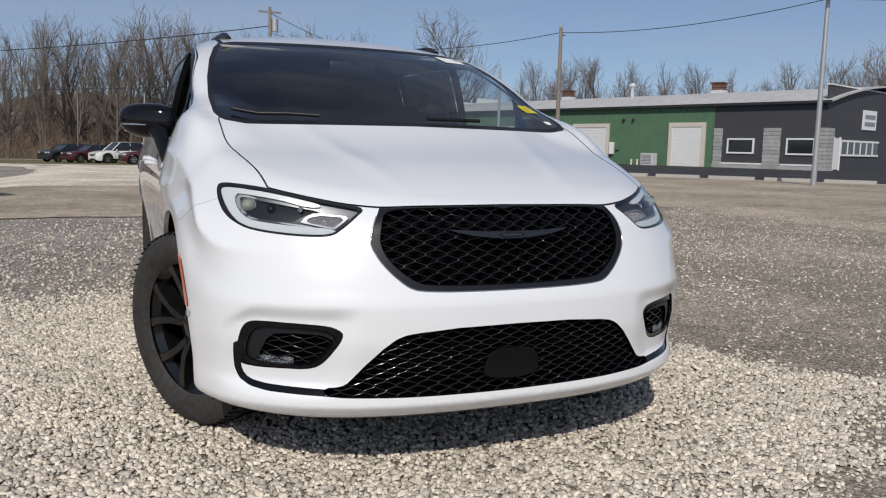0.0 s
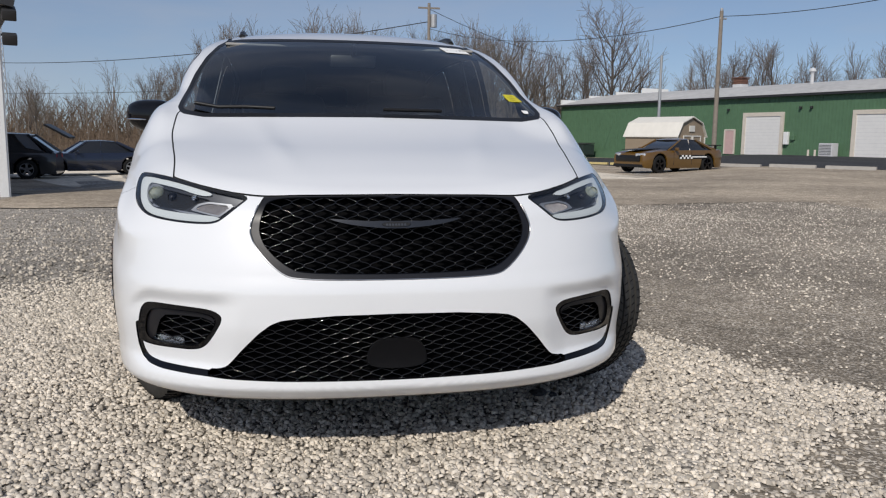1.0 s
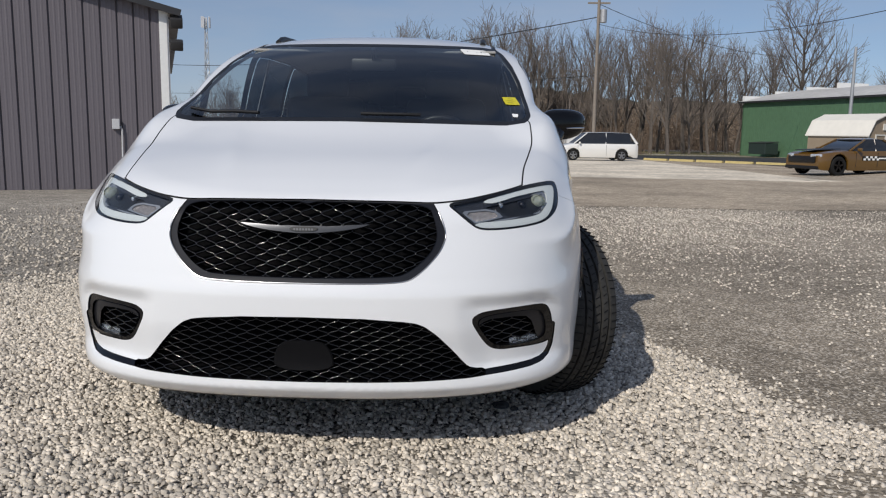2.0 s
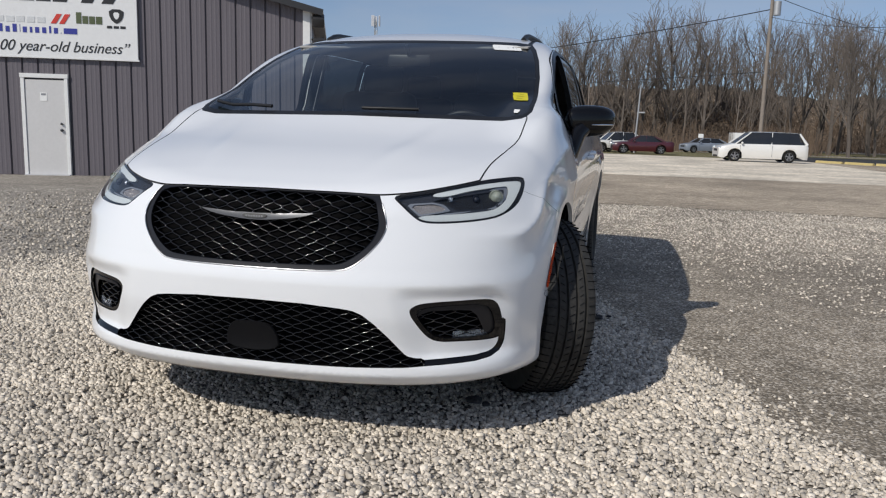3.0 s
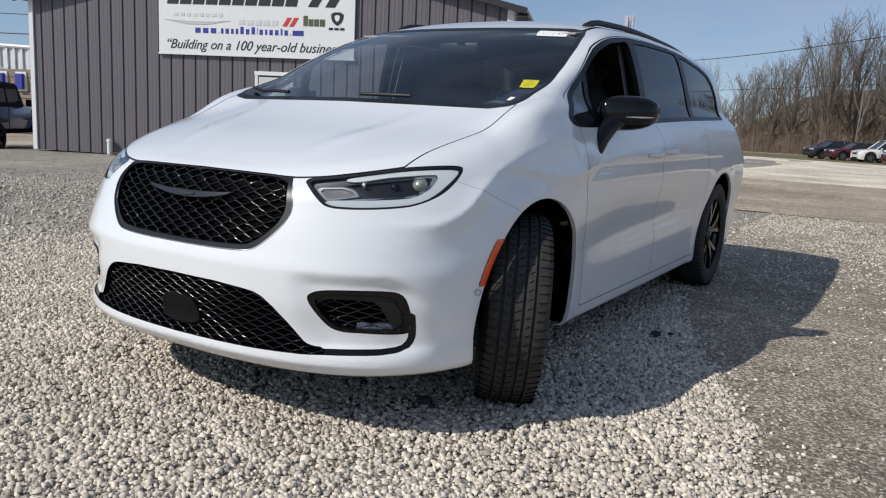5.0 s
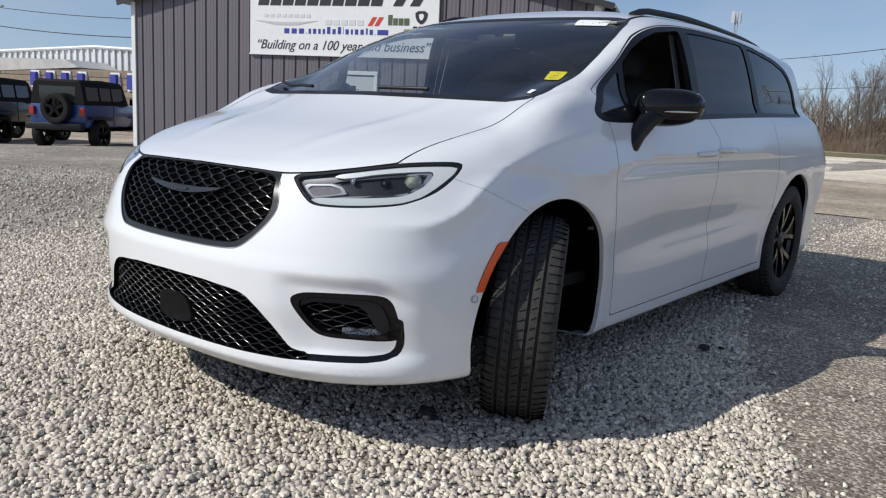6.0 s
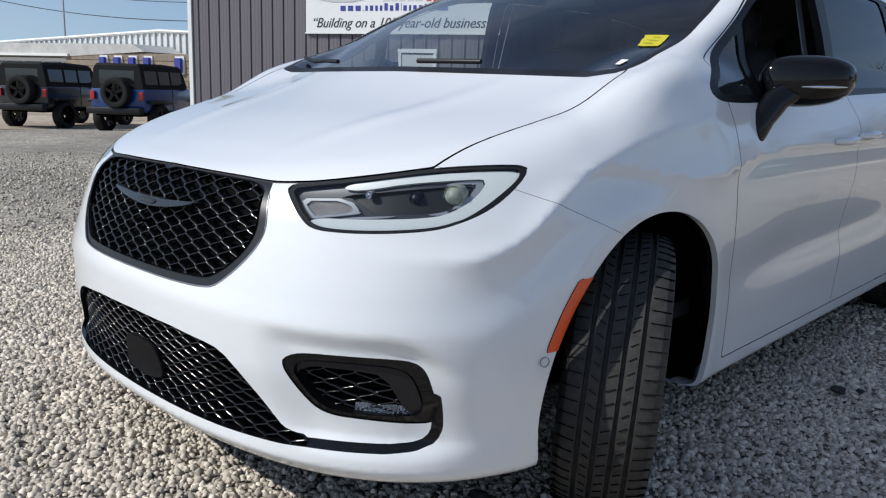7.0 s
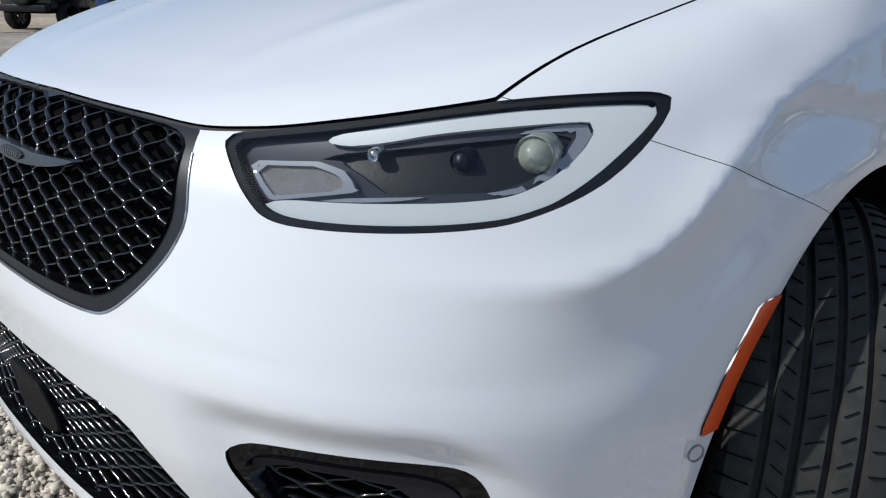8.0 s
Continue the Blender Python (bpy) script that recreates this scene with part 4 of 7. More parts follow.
def simple_wheel(parent, at, r, w, rim_mat, spokes=5):
    o = thing("wheel", at)
    o.parent = parent
    bm = bmesh.new()
    lathe(bm, [(r * 0.66, w / 2 * 0.9), (r * 0.8, w / 2), (r * 0.95, w / 2 * 0.92), (r, w / 2 * 0.7), (r, -w / 2 * 0.7), (r * 0.95, -w / 2 * 0.92), (r * 0.8, -w / 2), (r * 0.66, -w / 2 * 0.9)], 28)
    part("tyre", bm, RUBBER, o, smooth=40)
    bm = bmesh.new()
    for s in (1, -1):
        for k in range(spokes):
            a = 360 / spokes * k
            box(bm, (0.03, r * 0.20, r * 0.62), (s * w * 0.36, -math.sin(radians(a)) * r * 0.33, math.cos(radians(a)) * r * 0.33), 0, (a, 0, 0))
    lathe(bm, [(r * 0.60, w * 0.42), (r * 0.68, w * 0.42), (r * 0.68, -w * 0.42), (r * 0.60, -w * 0.42)], 28)
    part("rim", bm, rim_mat, o, smooth=40)
    return o


def loft(bm, rows, close=True):
    vs = [[bm.verts.new(p) for p in r] for r in rows]
    for a, b in zip(vs[:-1], vs[1:]):
        for k in range(len(a) - 1):
            bm.faces.new((a[k], a[k + 1], b[k + 1], b[k]))
    if close:
        bm.faces.new(vs[0])
        bm.faces.new(vs[-1])
    bmesh.ops.recalc_face_normals(bm, faces=bm.faces)
    return bm


def road_car(name, at, turn, L, W, H, shape, color, label, wheel_r=0.33, rim=None, category="car", stripe=False):
    """A parked car; nose towards -y. shape: bonnet height, belt height, and where along it (0 to 1) bonnet, roof start, roof end and boot lie."""
    car = thing(name, (at[0], at[1], float(ground_z(at[0], at[1])) + 0.014), turn, label, category)
    hood, belt, ws0, rf0, rf1, bt0, tail_h = shape
    w = W / 2
    ax_f, ax_r = L * 0.18, L * 0.79
    bm = bmesh.new()
    ys = sorted(set([0, 0.012, 0.03, 0.06, 0.1, ws0 * 0.6, ws0, (ws0 + bt0) / 2, bt0, (bt0 + 1) / 2, 0.95, 0.975, 0.99, 1.0] + [(ax_f + wheel_r * 1.22 * math.cos(a)) / L for a in np.linspace(0, math.pi, 9)] + [(ax_r + wheel_r * 1.22 * math.cos(a)) / L for a in np.linspace(0, math.pi, 9)]))
    rows = []
    for t in ys:
        y = t * L
        top = float(spl(t, (0, 0.05, ws0, (ws0 + bt0) / 2, bt0, 0.97, 1.0), (hood * 0.82, hood * 0.92, belt * 0.985, belt, belt * 1.0, tail_h, tail_h * 0.93)))
        end = 1 - 0.16 * max(0, 1 - t / 0.09) ** 2 - 0.12 * max(0, (t - 0.92) / 0.08) ** 2
        low = 0.20 + 0.06 * max(0, 1 - t / 0.04)
        for c in (ax_f, ax_r):
            if abs(y - c) < wheel_r * 1.22:
                low = max(low, wheel_r + math.sqrt(max(0, (wheel_r * 1.22) ** 2 - (y - c) ** 2)))
        hw = w * end
        mid = max(0.55 * top + 0.05, low + 0.01)
        half = [(hw * 0.93, low), (hw * 0.99, max(low + 0.02, 0.36)), (hw, mid + 0.04 if mid > low else low + 0.05), (hw * 0.985, max(top - 0.10, low + 0.07)), (hw * 0.93, max(top - 0.02, low + 0.08)), (hw * 0.72, max(top + 0.01, low + 0.09)), (0, max(top + 0.03, low + 0.1))]
        rows.append([(x, y, z) for x, z in half] + [(-x, y, z) for x, z in half[-2::-1]])
    loft(bm, rows)
    part("car_body", bm, color, car, smooth=38)
    part("car_floor", boxed((W * 0.84, L * 0.95, 0.3), (0, L / 2, 0.38)), BLACK_DULL, car)
    # cabin: dark glass all round, painted roof and pillars
    bm = bmesh.new()
    y0, y1, y2, y3 = ws0 * L, rf0 * L, rf1 * L, bt0 * L
    gw, rw = w * 0.90, w * 0.70
    stations = [(y0, belt - 0.03, gw * 0.96, belt - 0.02, rw), (y1, belt - 0.05, gw, H - 0.04, rw), ((y1 + y2) / 2, belt - 0.05, gw, H - 0.02, rw * 1.02), (y2, belt - 0.05, gw, H - 0.05, rw * 0.98), (y3, belt - 0.04, gw * 0.93, belt - 0.02, rw * 0.95)]
    rows = [[(a, y, zl), (a * 0.985 if zh - zl > 0.1 else a, y, zl + (zh - zl) * 0.3), (b, y, zh), (-b, y, zh), (-a * 0.985 if zh - zl > 0.1 else -a, y, zl + (zh - zl) * 0.3), (-a, y, zl)] for y, zl, a, zh, b in stations]
    loft(bm, rows)
    part("cabin_glass", bm, WIN_DARK, car, smooth=30)
    bm = bmesh.new()
    rows = [[(-rw * 1.02, y, z - 0.015), (-rw * 0.8, y, z + 0.012), (0, y, z + 0.025), (rw * 0.8, y, z + 0.012), (rw * 1.02, y, z - 0.015)] for y, z in ((y1 - 0.06, H - 0.07), (y1 + 0.1, H - 0.03), ((y1 + y2) / 2, H - 0.01), (y2 - 0.08, H - 0.04), (y2 + 0.1, H - 0.10))]
    loft(bm, rows, False)
    part("car_roof", bm, color, car, smooth=50)
    for s in (1, -1):
        bm = bmesh.new()
        rod(bm, (s * gw * 0.97, y0 - 0.02, belt - 0.03), (s * rw * 1.0, y1, H - 0.05), 0.042, 0.035, 6)
        part("front_pillar", bm, color, car)
        bm = bmesh.new()
        rod(bm, (s * gw * 0.96, y3 - 0.03, belt - 0.03), (s * rw * 1.0, y2, H - 0.06), 0.09, 0.05, 6)
        part("rear_pillar", bm, color, car)
        bm = bmesh.new()
        ym = y1 + (y2 - y1) * 0.42
        rod(bm, (s * gw * 1.0, ym, belt - 0.03), (s * rw * 1.02, ym + 0.05, H - 0.04), 0.03, 0.025, 6)
        part("middle_pillar", bm, color, car)
        part("side_mirror", boxed((0.18, 0.11, 0.13), (s * (w + 0.06), y0 + 0.30, belt + 0.03), 0.04), color, car, smooth=40)
        part("headlight", boxed((0.42, 0.14, 0.13), (s * w * 0.66, 0.06 * L / 4.5, hood * 0.80), 0.04, (0, 0, s * 22)), HEAD_CLEAR, car, smooth=40)
        part("tail_lamp", boxed((0.30, 0.10, 0.16), (s * w * 0.70, L - 0.06, tail_h * 0.84), 0.03, (0, 0, -s * 16)), TAIL_RED, car, smooth=40)
        for y in (ax_f, ax_r):
            simple_wheel(car, (s * (w - 0.12), y, wheel_r), wheel_r, 0.22, rim or ALLOY)
        part("door_seam", boxed((0.012, 0.012, belt - 0.42), (s * (w * 0.995), y0 + 0.22, 0.34 + (belt - 0.42) / 2)), SEAM, car)
        part("door_seam", boxed((0.012, 0.012, belt - 0.42), (s * (w * 0.995), ym + 0.03, 0.34 + (belt - 0.42) / 2)), SEAM, car)
    part("front_grille", boxed((W * 0.42, 0.06, 0.14), (0, 0.015, hood * 0.66), 0.02), BLACK_SATIN, car)
    part("front_intake", boxed((W * 0.55, 0.06, 0.13), (0, 0.02, 0.30), 0.02), BLACK_SATIN, car)
    return car


GOLD = paint("bronze_gold_paint", (0.125, 0.064, 0.010))
muscle = road_car("sports_coupe", (13.45, 30.3), 0, 4.78, 1.88, 1.40, (0.92, 0.95, 0.30, 0.48, 0.68, 0.90, 0.98), GOLD, "bronze-gold sports coupe with black and white side stripes", 0.36, BLACK_GLOSS)
muscle.matrix_basis = pose(13.03, 27.56, float(ground_z(15.0, 28.5)) + 0.012, 0, 0, -68)
part("black_nose", boxed((1.30, 0.10, 0.24), (0, -0.005, 0.60), 0.03), BLACK_SATIN, muscle, smooth=40)
part("black_splitter", boxed((1.55, 0.16, 0.12), (0, 0.02, 0.30), 0.03), BLACK_SATIN, muscle, smooth=40)
part("hood_stripe", boxed((0.9, 1.3, 0.02), (0, 0.72, 0.965), 0.005, (2.5, 0, 0)), BLACK_SATIN, muscle)
for s in (1, -1):
    part("side_stripe", boxed((0.012, 1.5, 0.16), (s * 0.945, 2.7, 0.66)), BLACK_SATIN, muscle)
    for k in range(7):
        for j in range(2):
            if (k + j) % 2 == 0:
                part("stripe_check", boxed((0.008, 0.11, 0.075), (s * 0.957, 2.05 + 0.11 * k, 0.62 + 0.08 * j)), PAPER, muscle)
    part("stripe_tail", boxed((0.008, 0.9, 0.05), (s * 0.957, 3.2, 0.66)), PAPER, muscle)
    part("spoiler_post", boxed((0.05, 0.12, 0.16), (s * 0.6, 4.62, 1.04), 0.01), BLACK_SATIN, muscle)
part("spoiler", boxed((1.6, 0.26, 0.04), (0, 4.66, 1.14), 0.012), BLACK_SATIN, muscle)

MAROON, SILVER, PALE, NAVY, JET = paint("maroon_paint", (0.060, 0.007, 0.013)), paint("silver_blue_paint", (0.22, 0.25, 0.30)), paint("cream_white_paint", (0.74, 0.73, 0.70)), paint("navy_paint", (0.008, 0.013, 0.032)), paint("jet_paint", (0.012, 0.013, 0.016))
SEDAN = (0.90, 0.96, 0.29, 0.44, 0.68, 0.87, 1.0)
HATCH = (0.95, 1.0, 0.26, 0.42, 0.80, 0.985, 1.05)
road_car("sedan", (-0.65, 61.5), -82, 4.7, 1.80, 1.43, SEDAN, MAROON, "maroon sedan parked on pale crushed stone")
road_car("crossover", (-2.6, 64.6), -66, 4.6, 1.86, 1.68, HATCH, PALE, "white crossover parked among other cars", 0.36)
road_car("sedan", (-4.6, 66.2), -60, 4.6, 1.80, 1.45, SEDAN, MAROON, "dark red sedan behind a white crossover")
road_car("crossover", (-6.3, 68.0), -55, 4.5, 1.80, 1.5, HATCH, JET, "black hatchback at the end of the row")
silver = road_car("hatchback", (5.7, 79.0), -66, 4.4, 1.76, 1.45, HATCH, SILVER, "silver-blue hatchback with a sign on its roof")
part("roof_sign", boxed((0.9, 0.1, 0.4), (0, 1.9, 1.66), 0.02), PAPER, silver)
road_car("old_minivan", (5.85, 46.9), -83, 5.0, 1.95, 1.75, (0.98, 1.06, 0.19, 0.36, 0.90, 0.992, 1.08), PALE, "older white minivan parked on pale crushed stone", 0.34, ALLOY, "minivan")
road_car("sedan", (-11.0, 32.3), -66, 4.8, 1.83, 1.46, SEDAN, NAVY, "dark blue sedan beside the grey workshop", 0.34)
hatch = road_car("suv", (-13.9, 29.6), -84, 4.7, 1.9, 1.72, HATCH, JET, "black utility vehicle with its tailgate raised", 0.37)
part("raised_tailgate", boxed((1.4, 1.0, 0.08), (0, 4.75, 1.80), 0.03, (-30, 0, 0)), BLACK_SATIN, hatch)

trailer = thing("cargo_trailer", (12.3, 84.0, float(ground_z(12.3, 84))), 12, "small white enclosed cargo trailer", "trailer")
part("trailer_box", boxed((3.2, 1.9, 1.75), (0, 0, 1.28), 0.06), PALE, trailer, smooth=40)
part("trailer_chassis", boxed((3.6, 1.5, 0.12), (0.2, 0, 0.42)), BLACK_METAL, trailer)
for y in (-0.9, 0.9):
    w_ = simple_wheel(trailer, (0.3, y, 0.32), 0.32, 0.18, ALLOY)
    w_.rotation_euler = (0, 0, radians(90))
part("trailer_tongue", boxed((1.2, 0.12, 0.1), (-2.1, 0, 0.42)), BLACK_METAL, trailer)


def off_roader(at, turn, color, label):
    """A boxy four-door off-roader with hard top and spare wheel; nose towards -y."""
    j = thing("off_roader", (at[0], at[1], float(ground_z(*at)) + 0.012), turn, label, "car")
    part("tub", boxed((1.56, 2.75, 0.62), (0, 3.10, 0.90), 0.05), color, j, smooth=40)
    part("engine_bay", boxed((1.36, 1.35, 0.48), (0, 1.15, 0.92), 0.07), color, j, smooth=40)
    part("cowl", boxed((1.50, 0.30, 0.55), (0, 1.80, 0.92), 0.05), color, j, smooth=40)
    bm = bmesh.new()
    loft(bm, [[(0.75, y, 1.2), (0.66, y, zt - 0.06), (0.60, y, zt), (-0.60, y, zt), (-0.66, y, zt - 0.06), (-0.75, y, 1.2)] for y, zt in ((1.92, 1.30), (2.28, 1.84), (3.3, 1.88), (4.40, 1.86), (4.47, 1.80))])
    part("hard_top", bm, INTERIOR, j, smooth=30)
    for s in (1, -1):
        for y0, y1 in ((2.36, 2.95), (3.04, 3.60), (3.70, 4.32)):
            part("window", boxed((0.02, y1 - y0, 0.36), (s * 0.712, (y0 + y1) / 2, 1.50), 0.005, (0, -s * 9, 0)), WIN_DARK, j)
        for y, ln in ((0.78, 1.05), (3.83, 1.0)):
            part("fender", boxed((0.26, ln, 0.09), (s * 0.86, y, 0.86), 0.03), BLACK_SATIN, j, smooth=40)
            simple_wheel(j, (s * 0.80, y, 0.41), 0.41, 0.26, BLACK_GLOSS)
        part("tail_lamp", boxed((0.12, 0.07, 0.22), (s * 0.70, 4.50, 1.02), 0.01), TAIL_RED, j)
        part("side_mirror", boxed((0.20, 0.10, 0.20), (s * 0.90, 2.05, 1.32), 0.03), BLACK_SATIN, j, smooth=40)
        part("door_seam", boxed((0.012, 0.014, 0.55), (s * 0.782, 2.98, 0.92)), SEAM, j)
    part("rear_window", boxed((1.0, 0.02, 0.36), (0, 4.462, 1.50), 0.004), WIN_DARK, j)
    part("windscreen", boxed((1.30, 0.02, 0.62), (0, 2.06, 1.52), 0.004, (-34, 0, 0)), WIN_DARK, j)
    part("rear_bumper", boxed((1.55, 0.22, 0.18), (0, 4.62, 0.62), 0.03), BLACK_SATIN, j, smooth=40)
    part("front_bumper", boxed((1.55, 0.22, 0.18), (0, 0.36, 0.62), 0.03), BLACK_SATIN, j, smooth=40)
    spare = simple_wheel(j, (-0.08, 4.66, 1.10), 0.40, 0.26, BLACK_GLOSS)
    spare.rotation_euler = (0, 0, radians(90))
    part("underside", boxed((1.3, 4.0, 0.2), (0, 2.5, 0.58)), BLACK_DULL, j)
    return j


BLUE = paint("bright_blue_paint", (0.006, 0.048, 0.20))
GRANITE = paint("granite_paint", (0.009, 0.010, 0.012))
off_roader((-21.4, 12.2), -146, BLUE, "bright blue off-roader with black hard top and spare wheel")
off_roader((-24.5, 10.9), -146, GRANITE, "dark grey off-roader with black hard top and spare wheel")


# ---- poles and wires ----
WOOD_POLE = material("weathered_pole", (0.22, 0.19, 0.16), 0.85, 0, 0.2, 8, 1.5, 0.2)
GALV = material("galvanised", (0.42, 0.43, 0.44), 0.5, 0.5, 0.1)
CONCRETE = material("pale_concrete", (0.36, 0.34, 0.31), 0.9, 0, 0.12, 8, 1)
YELLOW_STOP = material("faded_yellow_concrete", (0.50, 0.40, 0.17), 0.9, 0, 0.15, 8, 1)


def pole(name, x, y, h, r, mat, label, lean=0.0, arm=None):
    p = thing(name, (x, y, float(ground_z(x, y)) - 0.05), 0, label, "pole")
    bm = bmesh.new()
    rod(bm, (0, 0, 0), (lean * h, 0, h), r, r * 0.7, 10)
    part("shaft", bm, mat, p, smooth=60)
    if arm == "lamp":
        for k in (-1, 1):
            part("flood_lamp", boxed((0.5, 0.3, 0.28), (k * 0.28, -0.3, h - 0.1), 0.05, (25, 0, 12 * k)), BLACK_METAL, p, smooth=40)
        part("bracket", boxed((0.5, 0.08, 0.08), (0, -0.15, h - 0.1)), BLACK_METAL, p)
    if arm == "cross":
        part("bracket", boxed((0.9, 0.09, 0.10), (0.1, 0, h - 0.4)), WOOD_POLE, p)
        part("insulator", boxed((0.1, 0.1, 0.25), (0.35, 0, h - 0.25), 0.03), GALV, p)
        part("insulator", boxed((0.1, 0.1, 0.25), (-0.25, 0, h - 0.25), 0.03), GALV, p)
    if arm == "pin":
        part("bracket", boxed((0.34, 0.10, 0.08), (0.08, 0, h - 0.32), 0.02), GALV, p)
        part("insulator", boxed((0.12, 0.12, 0.22), (0.0, 0, h + 0.02), 0.04), GALV, p)
    if arm == "transformer":
        bm = bmesh.new()
        rod(bm, (0.35, 0, h - 1.7), (0.35, 0, h - 0.8), 0.24, 0.24, 14)
        part("transformer", bm, GALV, p, smooth=40)
        part("bracket", boxed((1.6, 0.1, 0.12), (0, 0, h - 0.35)), WOOD_POLE, p)
    if arm == "small":
        part("lamp_head", boxed((0.5, 0.2, 0.12), (lean * h * 0.6 + 0.3, 0, h * 0.6), 0.03), GALV, p)
    if arm == "street":
        bm = bmesh.new()
        tube(bm, [(lean * h, 0, h - 0.1), (lean * h + 0.9, 0, h + 0.25), (lean * h + 1.9, 0, h + 0.3)], 0.05, 6)
        part("arm", bm, GALV, p)
        part("lamp_head", boxed((0.7, 0.25, 0.14), (lean * h + 2.1, 0, h + 0.27), 0.04), GALV, p)
    return p


pole("light_pole", 22.4, 18.9, 6.95, 0.10, GALV, "grey pole with twin floodlights", 0, "lamp")
pole("utility_pole", 18.3, 30.2, 6.95, 0.115, WOOD_POLE, "weathered wooden utility pole", 0, "pin")
pole("utility_pole", 25.4, 50.4, 7.6, 0.13, GALV, "slim grey pole before the green building")
pole("utility_pole", 9.5, 55.5, 11.4, 0.15, WOOD_POLE, "tall wooden utility pole with a transformer", 0, "transformer")
pole("light_pole", 1.1, 64.5, 5.6, 0.08, GALV, "slim leaning lamp pole by the parked cars", 0.04, "small")
pole("street_lamp", -71.2, 27.6, 9.0, 0.1, GALV, "street lamp with a curved arm", 0, "street")
pole("light_pole", -62, 14.0, 8.0, 0.1, GALV, "distant light pole beyond the showroom", 0, "lamp")


def wire(a, b, sag, r=0.022):
    a, b = Vector(a), Vector(b)
    bm = bmesh.new()
    tube(bm, [a.lerp(b, t) - Vector((0, 0, sag * 4 * t * (1 - t))) for t in np.linspace(0, 1, 17)], r, 5)
    tagged(part("overhead_wire", bm, BLACK_METAL, smooth=60), "black overhead cable strung between poles", "cable", "overhead cables")


wire((18.3, 30.2, 6.55), (9.5, 55.5, 9.0), 1.0, 0.018)
wire((18.3, 30.2, 6.55), (22.4, 18.9, 6.62), 0.34, 0.016)
wire((22.4, 18.9, 6.62), (60, -10, 7.6), 0.9, 0.016)
wire((9.5, 55.5, 9.5), (-45, 110, 10.3), 1.4, 0.035)
wire((9.5, 55.5, 5.4), (-45, 110, 6.2), 0.5, 0.025)
wire((9.5, 55.5, 10.4), (30, 72, 8.5), 0.8)
pole("utility_pole", -60, 48, 10.6, 0.16, WOOD_POLE, "wooden utility pole beyond the drive", 0, "cross")
pole("utility_pole", -118, 34, 16.5, 0.2, WOOD_POLE, "distant wooden utility pole", 0, "cross")
wire((-60, 48, 9.2), (-118, 34, 13.5), 1.4, 0.04)
wire((-60, 48, 7.6), (-118, 34, 11.4), 1.6, 0.05)

# lattice mast far off
mast = thing("lattice_tower", (-50, 148, -0.85), 0, "distant lattice mast with antennas", "tower")
mast.matrix_basis = mast.matrix_basis @ Matrix.Diagonal((0.5, 0.5, 0.93, 1))
for k in range(3):
    a = 2 * math.pi * k / 3
    bm = bmesh.new()
    rod(bm, (1.6 * math.cos(a), 1.6 * math.sin(a), 0), (0.5 * math.cos(a), 0.5 * math.sin(a), 24.5), 0.16, 0.10, 6)
    part("leg", bm, GALV, mast)
    bm = bmesh.new()
    for i in range(12):
        z0, z1 = 2 * i, 2 * i + 2
        r0, r1 = 1.6 - 1.1 * z0 / 24.5, 1.6 - 1.1 * z1 / 24.5
        b = a + 2 * math.pi / 3
        rod(bm, (r0 * math.cos(a), r0 * math.sin(a), z0), (r1 * math.cos(b), r1 * math.sin(b), z1), 0.06, None, 4)
        rod(bm, (r0 * math.cos(b), r0 * math.sin(b), z0), (r1 * math.cos(a), r1 * math.sin(a), z1), 0.06, None, 4)
    part("lattice", bm, GALV, mast)
    for s in (-0.6, 0, 0.6):
        part("antenna", boxed((0.35, 0.2, 2.2), (1.5 * math.cos(a) + s * math.sin(a), 1.5 * math.sin(a) - s * math.cos(a), 23.6), 0.04), SIGN_GREY, mast)

# wheel stops
def wheel_stop(x, y, turn, mat, label):
    bm = bmesh.new()
    outline_prism(bm, [(-0.11, 0), (0.11, 0), (0.07, 0.14), (-0.07, 0.14)], 1.9, Matrix.Translation((0, 0.95, 0)) @ pose(0, 0, 0, 90, 0, 0))
    ob = tagged(part("wheel_stop", bm, mat), label, "wheel stop", "row of wheel stops")
    ob.matrix_basis = pose(x, y, float(ground_z(x, y)) + 0.012, 0, 0, turn)


for k in range(9):
    wheel_stop(19.2 + 1.4 * k, 29.5 - 1.8 * k, 38, CONCRETE, "pale concrete wheel stop on the asphalt")
for k in range(6):
    wheel_stop(13.0 + 1.3 * k, 50.8 - 1.65 * k, 38, YELLOW_STOP, "faded yellow concrete wheel stop")


# ---- bare winter trees ----
BARK = material("grey_bark", (0.130, 0.110, 0.094), 0.9, 0, 0.25, 6, 1, 0.3)
TWIG = material("bare_twigs", (0.19, 0.160, 0.136), 0.9, 0, 0.2, 3, 0.5)
BRUSH = material("dry_brush", (0.17, 0.122, 0.085), 0.95, 0, 0.3, 1.5, 0.2, random_hue=0.3)


